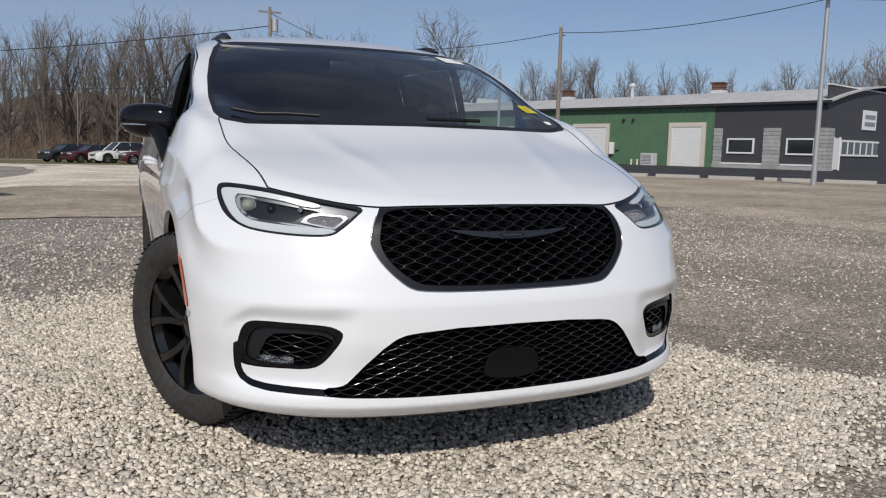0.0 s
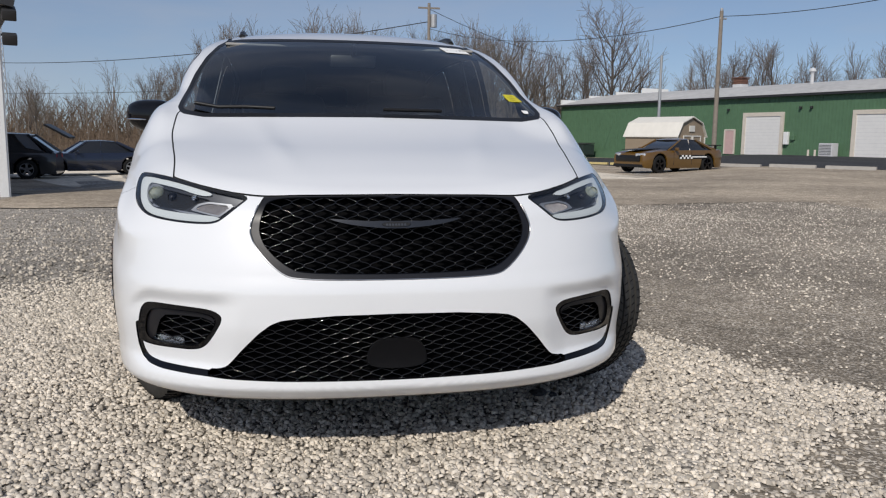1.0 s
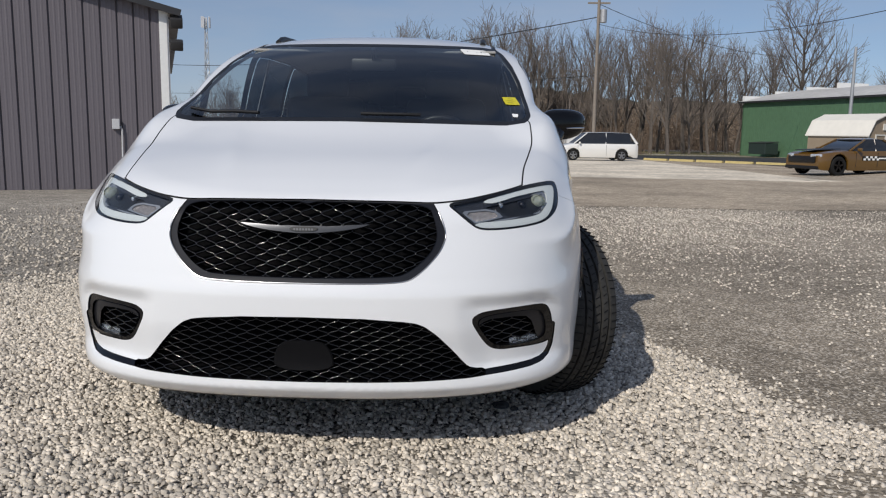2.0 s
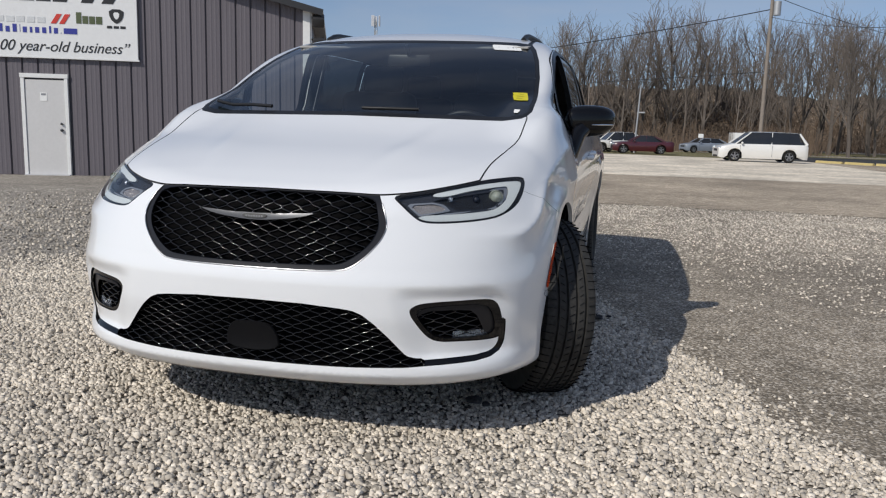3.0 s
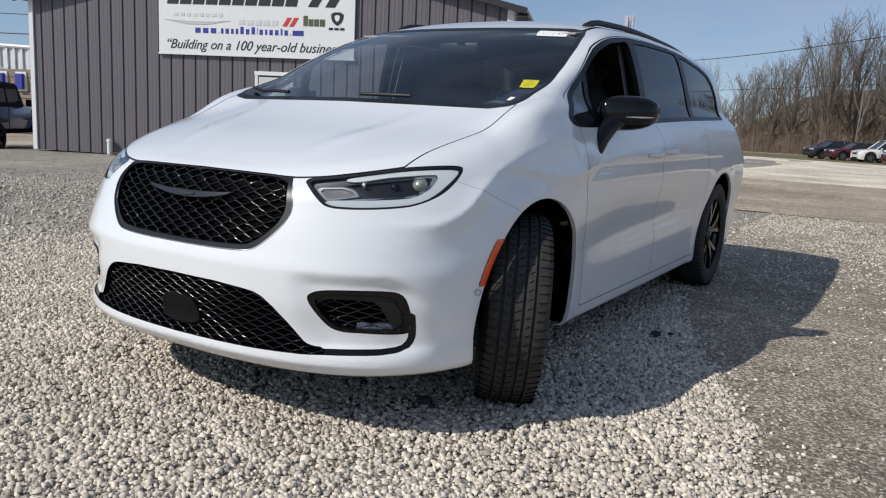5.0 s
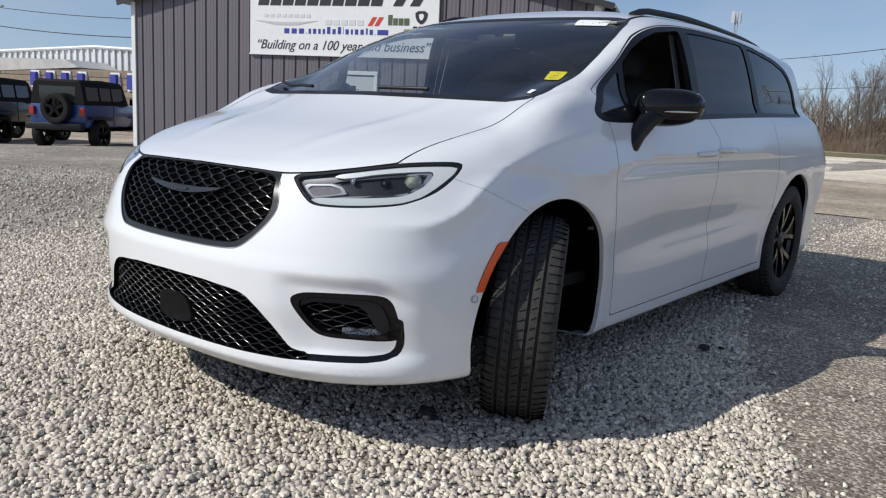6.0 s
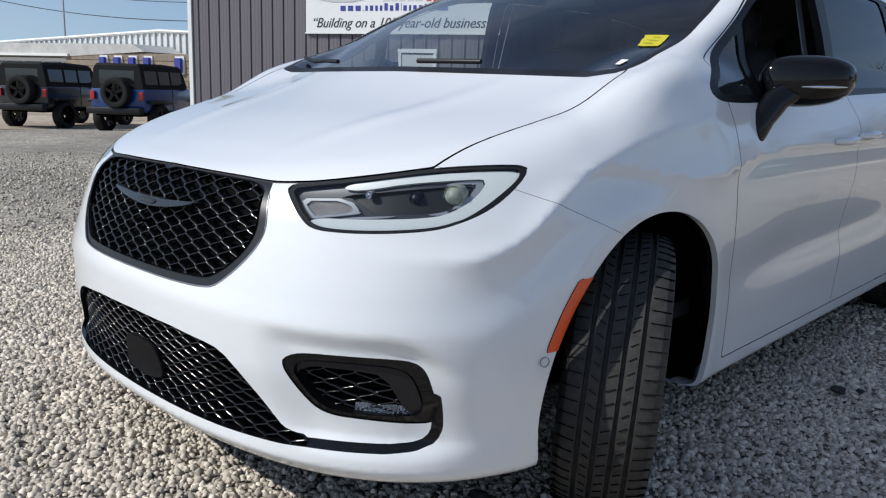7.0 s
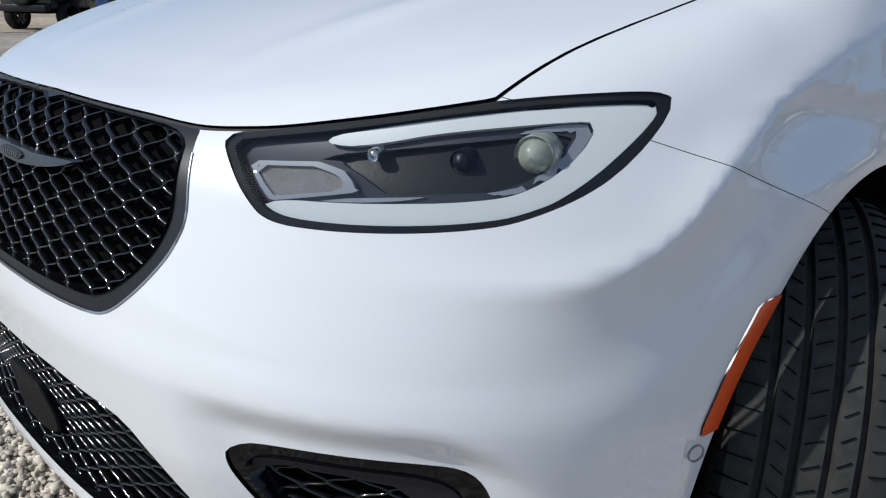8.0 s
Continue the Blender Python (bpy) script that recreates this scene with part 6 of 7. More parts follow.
HEADLAMP, FOG, FOG_IN, GRILLE_NET, DLO = tidy(HEADLAMP), tidy(FOG), tidy(FOG_IN), tidy(GRILLE_NET), tidy(DLO)


def poly(pts, plane="xz", where=None, radius=0.0):
    """Field of an outline seen from the front (xz) or the side (yz); where: a field that bounds it in depth."""
    def field(x, y, z):
        g = inside_of(x if plane == "xz" else y, z, pts, radius)
        return g if where is None else np.maximum(g, where(x, y, z))
    return field


def polyline(pts, plane="xz"):
    def field(x, y, z):
        a, d = (x if plane == "xz" else y), np.full(x.shape, 1e9)
        for (x0, y0), (x1, y1) in zip(pts[:-1], pts[1:]):
            ex, ey = x1 - x0, y1 - y0
            t = np.clip(((a - x0) * ex + (z - y0) * ey) / (ex * ex + ey * ey), 0, 1)
            d = np.minimum(d, np.hypot(a - x0 - t * ex, z - y0 - t * ey))
        return d
    return field


def nose_only(x, y, z):
    return y - 0.8


def flank(x, y, z):
    return 0.58 - x


def bonnet_field(x, y, z):
    edge = spl(y, (0.3, 0.39, 0.5, 0.7, 0.9, 1.03, 1.10, 1.15), (0.722, 0.732, 0.743, 0.775, 0.801, 0.802, 0.785, 0.73))
    lip = spl(x, (0, 0.3, 0.413, 0.5, 0.61, 0.735, 0.9), (0.905, 0.902, 0.899, 0.905, 0.923, 0.951, 1.0))
    rear = y - (1.02 + 0.19 * (x / 0.82) ** 2.2)
    return np.maximum(np.maximum(x - edge, lip - z), np.maximum(rear, y - 1.16))


def arch(yc, r=0.455):
    return lambda x, y, z: np.maximum(np.hypot(y - yc, z - WHEEL_R) - r, 0.60 - x)


def door_line(z):
    return spl(z, (0.2, 0.335, 0.5, 0.73, 0.93, 1.03, 1.12), (1.55, 1.545, 1.52, 1.435, 1.395, 1.395, 1.37))


def slide_line(z):
    return spl(z, (0.2, 0.45, 0.56, 0.735, 0.9, 1.04, 1.16, 1.6), (2.62, 2.63, 2.615, 2.565, 2.55, 2.60, 2.50, 2.46))


dlo = poly(DLO, "yz", flank)


def frame_top(x, y, z):
    belt_z = np.interp(y, (1.3, 1.645, 2.44, 3.44, 4.4), (1.118, 1.114, 1.150, 1.186, 1.207))
    return np.minimum(z - belt_z + 0.012, inside_of(y, z, DLO) - 0.022 + 0.017 * step(z, 1.22, 1.30))


def front_door(x, y, z):
    return np.maximum.reduce([door_line(z) - y, y - slide_line(z), 0.285 - z, frame_top(x, y, z), 0.5 - x])


def slide_door(x, y, z):
    return np.maximum.reduce([slide_line(z) - y, y - 3.62, 0.285 - z, frame_top(x, y, z), 0.50 - np.hypot(y - AXLE_R, z - WHEEL_R), 0.5 - x])


def bumper_field(x, y, z):
    return np.maximum(z - (0.906 - 0.41 * (y - 0.504)), y - 0.97)


skin = Skin(SKIN_V, SKIN_T)
for yc, end in ((AXLE_F, "front"), (AXLE_R, "rear")):
    skin.cut("body", arch(yc), end + "_opening")
    skin.cut("body", arch(yc, 0.478), end + "_lip")
skin.cut("body", poly(SCREEN_EDGE, "xz", lambda x, y, z: np.maximum(y - 2.4, 0.9 - y)), "frit")
skin.cut("frit", poly(SCREEN_EDGE, "xz", None, -0.019), "screen")
skin.cut("body", dlo, "frame")
skin.cut("frame", poly([(1.32, 1.158), (1.55, 1.29), (1.62, 1.335), (1.62, 1.14), (1.36, 1.137)], "yz", flank), "quarter_glass")
skin.cut("frame", poly([(1.665, 1.14), (1.665, 1.37), (1.76, 1.435), (1.88, 1.488), (2.06, 1.538), (2.33, 1.575), (2.36, 1.575), (2.405, 1.17)], "yz", flank), "door_glass")
skin.cut("frame", poly([(2.50, 1.18), (2.475, 1.582), (2.70, 1.594), (3.20, 1.60), (3.33, 1.598), (3.375, 1.208)], "yz", flank), "slide_glass")
skin.cut("frame", poly([(3.465, 1.213), (3.425, 1.592), (3.60, 1.582), (3.95, 1.554), (4.20, 1.515), (4.31, 1.465), (4.36, 1.39), (4.395, 1.233)], "yz", flank), "rear_glass")
skin.cut("body", poly(HEADLAMP, "xz", nose_only), "lamp")
skin.cut("body", poly(GRILLE, "xz", nose_only), "grille_frame")
skin.cut("grille_frame", poly(GRILLE_NET, "xz", nose_only), "grille_hole")
skin.cut("body", poly(LOW_GRILLE, "xz", nose_only), "low_hole")
skin.cut("body", poly(FOG, "xz", nose_only), "fog_frame")
skin.cut("fog_frame", poly(FOG_IN, "xz", nose_only), "fog_hole")
skin.gap("body", poly(TRIM_MID + [(.56, .40), (.75, .45)], "xz", nose_only), 0.0100, "fog_trim")
skin.cut("fog_trim", lambda x, y, z: 0.0125 - polyline(TRIM_MID)(x, y, z), "body")
skin.gap("body", lambda x, y, z: np.maximum(x - spl(y, (1.9, 2.1, 2.4, 3.2, 4.6), (0.665, 0.66, 0.655, 0.645, 0.60)), np.maximum(1.50 - z, np.maximum(1.95 - y, y - 4.5))), 0.012, "ditch")
skin.cut("ditch", lambda x, y, z: x - 0.5, "body")
skin.cut("body front_lip", lambda x, y, z: np.maximum(np.maximum(np.hypot(y - AXLE_F, z - WHEEL_R) - 0.490, 0.545 - z), np.maximum(z - 0.705, np.maximum(y - 0.75, 0.7 - x))), "reflector")
skin.gap("body", bonnet_field, 0.0028)
skin.cut("body", bonnet_field, "bonnet")
skin.gap("body front_lip", lambda x, y, z: bumper_field(x, y, z), 0.0006)
skin.cut("body", bumper_field, "bumper")
for f, n in ((front_door, "front_door"), (slide_door, "slide_door")):
    skin.gap("body", f, 0.0020)
    skin.cut("body", f, n)
skin.cut("body bumper", lambda x, y, z: z - 0.212 - 0.026 * step(y, 1.2, 0.8), "under")

van = thing("minivan", (-0.006, 0, 0), 0, "white minivan with black grilles and black wheels, parked on gravel", "minivan")


def panel(name, piece, mat, sink=0.0, label="", two=False, mirror=None, thick=None):
    """One panel of the skin as a part: joined over the middle, or one of each side."""
    V, T = skin.take(piece)
    N = slope(V)
    V = V - N * sink
    made = []
    if two:
        for k in range(2):
            W, U = (V, T) if k == 0 else other(V, T)
            made.append(arrays(name, W, U, mat, van, label, normals=N if k == 0 else N * [-1, 1, 1]))
    else:
        W, U = both(V, T)
        made.append(arrays(name, W, U, mat, van, label, normals=np.concatenate([N, N * [-1, 1, 1]])))
    return made


FRAME_BLACK = material("window_trim", (0.005, 0.005, 0.006), 0.35, 0, 0.2, 200, 8, gloss=0.2)
panel("body_shell", "body", WHITE)
panel("bonnet", "bonnet", WHITE)
panel("front_bumper", "bumper", WHITE)
panel("front_door", "front_door", WHITE, two=True)
panel("sliding_door", "slide_door", WHITE, two=True)
panel("wheel_arch_lip", "front_lip", WHITE, two=True)
panel("wheel_arch_lip", "rear_lip", WHITE, two=True)
panel("panel_gap", "gap", SEAM, 0.005)
panel("roof_moulding", "ditch", BLACK_SATIN, 0.004, two=True)
panel("underbody", "under", BLACK_SATIN)
panel("windscreen", "screen", SCREEN, 0.002)
panel("windscreen_border", "frit", BLACK_SATIN, 0.001)
panel("window_frame", "frame", FRAME_BLACK, 0.003, two=True)
panel("quarter_window", "quarter_glass", DOOR_GLASS, 0.008, two=True)
panel("sliding_door_window", "slide_glass", TINTED, 0.008, two=True)
panel("rear_side_window", "rear_glass", TINTED, 0.008, two=True)
for ob in van.children:
    if ob.name.split(".")[0] in ("windscreen", "quarter_window", "door_window", "sliding_door_window", "rear_side_window"):
        ob.visible_shadow = False
panel("side_reflector", "reflector", ORANGE, -0.003, "orange side reflector", two=True)
SATIN_BAND = material("satin_grille_band", (0.012, 0.012, 0.015), 0.35, 0, 0.15, 200, 8, gloss=0.35)
panel("grille_surround", "grille_frame", SATIN_BAND, 0.004)
panel("fog_bezel", "fog_frame", BLACK_GLOSS, 0.004, two=True)
panel("bumper_trim", "fog_trim", BLACK_GLOSS, 0.0038, two=True)


def side_strip(name, piece, way, mat, two=False, pick=None, sink=0.0):
    V, T = skin.take(piece)
    W, U = flange(V, T, way, pick)
    if two:
        arrays(name, W, U, mat, van, smooth=40)
        arrays(name, *other(W, U), mat, van, smooth=40)
    else:
        arrays(name, *both(W, U), mat, van, smooth=40)


side_strip("window_reveal", "door_glass", (-0.03, 0, 0), FRAME_BLACK, True)
side_strip("grille_wall", "grille_hole", (0, 0.05, 0), BLACK_GLOSS)
side_strip("low_grille_wall", "low_hole", (0, 0.06, 0), BLACK_GLOSS)
side_strip("fog_wall", "fog_hole", (0, 0.05, 0), BLACK_GLOSS, True)
fog = Skin(*skin.take("fog_hole"))
fog.cut("body", poly([(.588, .497), (.622, .510), (.70, .512), (.748, .507), (.768, .488), (.782, .45), (.79, .425), (.82, .40), (.67, .39), (.60, .41), (.57, .46)]), "open")
V, T = fog.take("body")
for k in range(2):
    W, U = (V + [0, 0.010, 0], T) if k == 0 else other(V + [0, 0.010, 0], T)
    arrays("fog_shelf", W, U, SATIN_BAND, van, smooth=60)
side_strip("arch_wall", "front_opening", (-0.018, 0, 0), WHITE, True)
side_strip("arch_wall", "rear_opening", (-0.018, 0, 0), WHITE, True)


def backing(name, piece, depth, mat, two=False):
    V, T = skin.take(piece)
    V = V + [0, depth, 0]
    if two:
        arrays(name, V, T, mat, van, smooth=180)
        arrays(name, *other(V, T), mat, van, smooth=180)
    else:
        arrays(name, *both(V, T), mat, van, smooth=180)


backing("grille_backing", "grille_hole", 0.05, BLACK_DULL)
backing("low_grille_backing", "low_hole", 0.06, BLACK_DULL)
backing("fog_backing", "fog_hole", 0.05, BLACK_DULL, True)
backing("lamp_housing", "lamp", 0.045, BLACK_SATIN, True)
for ob in panel("lamp_lens", "lamp", LENS, 0.001, two=True):
    ob.visible_shadow = False

# wheel wells
for yc in (AXLE_F, AXLE_R):
    for sx in (1, -1):
        bm = bmesh.new()
        r = 0.50
        rows = []
        for i in range(25):
            a = math.pi * (1.10 - 1.20 * i / 24)
            p = (yc + r * math.cos(a), WHEEL_R + r * math.sin(a))
            rows.append([bm.verts.new((sx * x, *p)) for x in (0.905, 0.55)])
        for p, q in zip(rows[:-1], rows[1:]):
            bm.faces.new((p[0], p[1], q[1], q[0]))
        bm.faces.new([r_[1] for r_ in rows])
        part("wheel_liner", bm, BLACK_DULL, van, smooth=40)


def wheel(at, steer, side):
    """A tyre on a black ten-spoke rim; the hub's outer face looks along +x."""
    w = thing("wheel", at, steer + (0 if side > 0 else 180))
    if steer:
        w.matrix_basis = pose(*at, 0, 3.5 * side, 0) @ pose(0, 0, 0, 0, 0, steer + (0 if side > 0 else 180))
    w.parent = van
    bm = bmesh.new()
    R = WHEEL_R + 0.008
    prof = [(0.258, 0.098), (0.275, 0.112), (0.305, 0.1225), (0.335, 0.121), (0.357, 0.1145), (R - 0.008, 0.103), (R - 0.002, 0.088)]
    for c in (0.060, 0.021, -0.021, -0.060):
        prof += [(R + 0.001, c + 0.0060), (R - 0.011, c + 0.0042), (R - 0.011, c - 0.0042), (R + 0.001, c - 0.0060)]
    prof += [(R - 0.002, -0.088), (R - 0.008, -0.103), (0.357, -0.1145), (0.335, -0.121), (0.305, -0.1225), (0.275, -0.112), (0.258, -0.098)]
    lathe(bm, prof, 96)
    tyre = part("tyre", bm, RUBBER_DUSTY, w, smooth=35)
    # sipes: slots across the shoulders, slanted nicks on the ribs
    bm = bmesh.new()
    for i in range(72):
        for x, wide, lead, skew in ((0.093, 0.046, 0.3, 5), (-0.093, 0.046, 0.6, -5), (0.040, 0.020, 0.1, 32), (-0.040, 0.020, 0.8, -32), (0.0, 0.024, 0.45, 24)):
            a = 2 * math.pi * (i + lead) / 72
            r_ = R + 0.0003 - (0.0045 if abs(x) > 0.08 else 0)
            q = bmesh.ops.create_cube(bm, size=1.0)
            m = pose(x, r_ * math.cos(a), r_ * math.sin(a), math.degrees(a) - 90, 0, 0) @ pose(0, 0, 0, 0, (13 if x > 0.085 else -13 if x < -0.085 else 0), skew)
            bmesh.ops.transform(bm, matrix=m @ Matrix.Diagonal((wide, 0.0011, 0.007, 1)), verts=q["verts"])
    tagged(part("tread_pattern", bm, BLACK_DULL, tyre), kind="stuff")
    bm = bmesh.new()
    lathe(bm, [(0.262, 0.10), (0.266, 0.085), (0.235, 0.06), (0.235, -0.10), (0.262, -0.105)], 64)
    part("rim_barrel", bm, RIM, w, smooth=35)
    bm = bmesh.new()
    for i in range(5):
        for off in (-1, 1):
            a = 72 * i
            m = pose(0, 0, 0, a, 0, 0)
            pts = [(-0.010, 0.0), (0.010, 0.0), (0.016, 1.0), (-0.016, 1.0)]
            v = []
            for r_, x0, x1, hw in ((0.05, 0.020, 0.070, 0.022), (0.13, 0.025, 0.086, 0.023), (0.195, 0.030, 0.092, 0.026), (0.258, 0.045, 0.096, 0.036)):
                bend = off * r_ * math.tan(radians((r_ - 0.05) / 0.208 * 17 + 3))
                v.append([bm.verts.new(m @ Vector((x, y + bend, r_))) for x, y in ((x0, -hw), (x1, -hw * 0.6), (x1, hw * 0.6), (x0, hw))])
            for p, q in zip(v[:-1], v[1:]):
                for k in range(4):
                    bm.faces.new((p[k], p[(k + 1) % 4], q[(k + 1) % 4], q[k]))
    bmesh.ops.recalc_face_normals(bm, faces=bm.faces)
    part("spokes", bm, RIM, w, smooth=30)
    bm = bmesh.new()
    lathe(bm, [(0.0, 0.092), (0.03, 0.092), (0.036, 0.088), (0.062, 0.08), (0.07, 0.06), (0.07, 0.02)], 32)
    part("hub_cap", bm, RIM, w, smooth=35)
    bm = bmesh.new()
    lathe(bm, [(0.06, 0.005), (0.17, 0.005), (0.17, -0.015), (0.06, -0.015)], 48)
    part("brake_disc", bm, DARK_CHROME, w, smooth=35)
    return w


STEER = 29.0
wheel((0.884, AXLE_F, WHEEL_R), STEER, 1)
wheel((-0.862, AXLE_F, WHEEL_R), STEER, -1)
wheel((0.868, AXLE_R, WHEEL_R), 0, 1)
wheel((-0.868, AXLE_R, WHEEL_R), 0, -1)


# ---- grille nets, emblem and sensor ----
def zig(t):
    """Zigzag from -1 to 1 with rounded turns."""
    return np.clip(1.22 * np.arcsin(np.sin(t) * 0.985) / np.arcsin(0.985), -1, 1)


def net(name, outline, pitch, rise, depth, half, mat, mirror=False, label=""):
    """A chain of crooked bars that touch in a diamond lattice, following the nose's skin."""
    pts = np.array(outline)
    x0, x1, z0, z1 = pts[:, 0].min(), pts[:, 0].max(), pts[:, 1].min(), pts[:, 1].max()
    V, F, n = [], [], 0
    zs = np.arange(z0 - 0.01, z1 + 0.01, rise / 10)
    for i in range(math.floor(x0 / pitch) - 1, math.ceil(x1 / pitch) + 2):
        swing = 0.6 * zig(math.pi * zs / rise) + 0.4 * np.sin(math.pi * zs / rise + 0.35 * np.sin(2 * math.pi * zs / rise))
        x = i * pitch + (pitch / 2 - half * 0.3) * swing * (1 if i % 2 else -1)
        ok = inside_of(x, zs, outline) < 0.004
        if not ok.any():
            continue
        y = np.where(ok, skin_y(np.clip(x, -0.9, 0.9), zs), 0) + depth
        dx, dz = np.gradient(x), np.gradient(zs)
        L = np.hypot(dx, dz)
        nx, nz = dz / L * half, -dx / L * half
        ring = np.stack([np.stack([x + nx, y + 0.003, zs + nz], 1), np.stack([x + nx * 0.35, y, zs + nz * 0.35], 1), np.stack([x - nx * 0.35, y, zs - nz * 0.35], 1),
                         np.stack([x - nx, y + 0.003, zs - nz], 1), np.stack([x - nx, y + 0.013, zs - nz], 1), np.stack([x + nx, y + 0.013, zs + nz], 1)], 1)
        for k in range(len(zs) - 1):
            if ok[k] and ok[k + 1]:
                base = n + k * 6
                F += [(base + a, base + (a + 1) % 6, base + 6 + (a + 1) % 6, base + 6 + a) for a in range(6)]
        V.append(ring.reshape(-1, 3))
        n += len(zs) * 6
    V, F = np.concatenate(V), np.array(F)
    used, inv = np.unique(F, return_inverse=True)
    V, F = V[used], inv.reshape(-1, 4)
    arrays(name, V, F, mat, van, label, smooth=100)
    if mirror:
        arrays(name, V * [-1, 1, 1], F[:, ::-1], mat, van, label, smooth=100)


def mirrored(pts):
    p = [q for q in pts if q[0] > 0]
    return p + [(-a, b) for a, b in p[::-1]]


NET_BLACK = material("grille_black", (0.007, 0.007, 0.008), 0.13, 0, 0.1, 200, 6, gloss=0.6)
net("grille_net", mirrored(GRILLE_NET), 0.0350, 0.0178, 0.009, 0.0019, NET_BLACK)
net("lower_grille_net", mirrored(LOW_GRILLE), 0.0340, 0.0160, 0.014, 0.0019, NET_BLACK)
net("fog_net", FOG_IN, 0.034, 0.016, 0.024, 0.0022, NET_BLACK, True)


def plate(name, outline, depth, thick, mat, rounds=2, parent=None, label="", dome=0.0):
    """A plate that follows the nose's skin, standing proud of a depth behind it."""
    p = smooth_loop(outline, rounds)
    c = p.mean(0)
    rings = [c + (p - c) * s for s in (1.0, 0.97, 0.8, 0.5, 0.2)]
    bm = bmesh.new()
    rows = []
    for k, r in enumerate([rings[0]] + rings):
        y = skin_y(r[:, 0], r[:, 1]) + depth
        back = (0.0, thick * 0.7, thick, thick + dome * 0.5, thick + dome * 0.85, thick + dome)[k]
        rows.append([bm.verts.new((x, yy - back, z)) for (x, z), yy in zip(r, y)])
    for a, b in zip(rows[:-1], rows[1:]):
        for k in range(len(a)):
            bm.faces.new((a[k], a[(k + 1) % len(a)], b[(k + 1) % len(a)], b[k]))
    bm.faces.new(rows[-1])
    bmesh.ops.recalc_face_normals(bm, faces=bm.faces)
    return part(name, bm, mat, parent or van, label, smooth=35)


WING = [(-.228, .8345), (-.17, .829), (-.11, .823), (-.055, .8265), (0, .8245), (.055, .8265), (.11, .823), (.17, .829), (.228, .8345), (.19, .822), (.13, .811), (.05, .803), (0, .8015), (-.05, .803), (-.13, .811), (-.19, .822)]
BADGE = material("smoked_chrome", (0.065, 0.067, 0.072), 0.26, 0.8, 0.08)
badge = plate("wing_badge", WING, 0.008, 0.014, BADGE, 1, label="dark chrome winged badge")
plate("badge_centre", [(-.05, .8225), (.05, .8225), (.042, .807), (-.042, .807)], -0.006, 0.003, BLACK_SATIN, 2, badge)
for k in range(7):
    plate("badge_bar", [(-.034 + k * .0098, .8175), (-.028 + k * .0098, .8175), (-.028 + k * .0098, .811), (-.034 + k * .0098, .811)], -0.0085, 0.0015, DARK_CHROME, 0, badge)
RADAR = material("radar_plastic", (0.006, 0.006, 0.007), 0.6, 0, 0.2, 200, 9, gloss=0.12)
plate("radar_cover", [(-.102, .342), (-.098, .40), (-.075, .438), (-.045, .447), (.045, .447), (.075, .438), (.098, .40), (.102, .342)], 0.014, 0.010, RADAR, 2)

# bright edge round the grille
EDGE_CHROME = material("satin_chrome_edge", (0.36, 0.365, 0.375), 0.25, 0.85, 0.08)
edge = np.array([p for p in GRILLE if p[0] > 0][1:])
edge = np.concatenate([edge, (edge * [-1, 1])[::-1]])
edge = smooth_loop(np.concatenate([edge]), 2)
lower = [q for q in edge if q[1] < 0.880]
lower = sorted(lower, key=lambda q: math.atan2(q[0], 0.93 - q[1]))
bm = bmesh.new()
lx, lz = np.array([q[0] for q in lower]), np.array([q[1] for q in lower])
tube(bm, list(zip(lx, skin_y(lx, lz) + 0.001, lz)), 0.0026, 6)
part("grille_edge", bm, EDGE_CHROME, van, smooth=60)

# ---- headlamps ----
DRL_OUT = [(0.5565, 0.8232), (0.5820, 0.8164), (0.6270, 0.8127), (0.6996, 0.8148), (0.7762, 0.8221), (0.8292, 0.8389), (0.8548, 0.8715), (0.8660, 0.9124), (0.8670, 0.9429), (0.8588, 0.9502), (0.7915, 0.9481), (0.6996, 0.9335), (0.6000, 0.9100), (0.5900, 0.9040), (0.6120, 0.8970), (0.6600, 0.9050), (0.7060, 0.9185), (0.7940, 0.9310), (0.8230, 0.9320), (0.8320, 0.9270), (0.8350, 0.8930), (0.8190, 0.8650), (0.7900, 0.8495), (0.6600, 0.8390), (0.5760, 0.8365)]
DRL_IN = [(.618, .896), (.66, .904), (.706, .9175), (.794, .930), (.823, .931), (.831, .926), (.834, .893), (.818, .866), (.789, .8505), (.66, .840), (.60, .838), (.66, .846), (.785, .857), (.809, .870), (.822, .892), (.822, .918), (.815, .9235), (.792, .923), (.71, .911), (.655, .897)]
TURN_OUT = [(.515, .874), (.545, .8765), (.603, .881), (.637, .874), (.667, .853), (.633, .846), (.568, .833), (.548, .848)]
TURN_IN = [(.527, .870), (.547, .8715), (.602, .8755), (.632, .869), (.655, .854), (.632, .850), (.571, .839), (.553, .851)]
LIGHT_GUIDE = material("light_guide", (0.58, 0.61, 0.61), 0.25, 0, 0.03, 200, 30, 0, 0.3)
LAMP_GREY = material("lamp_bezel", (0.035, 0.037, 0.044), 0.3, 0.4, 0.1)
LAMP_BLACK = material("lamp_black", (0.008, 0.010, 0.018), 0.4, 0, 0.2, gloss=0.25)
TURN_LENS = material("prism_reflector", (0.42, 0.39, 0.385), 0.25, 0.5, 0.35, 900, 60, 0.6)
BULB_GLASS = material("projector_glass", (0.55, 0.60, 0.50), 0.03, 0.0, 0.2, 60, 20, 0.2, 1.0, transmission=0.55)

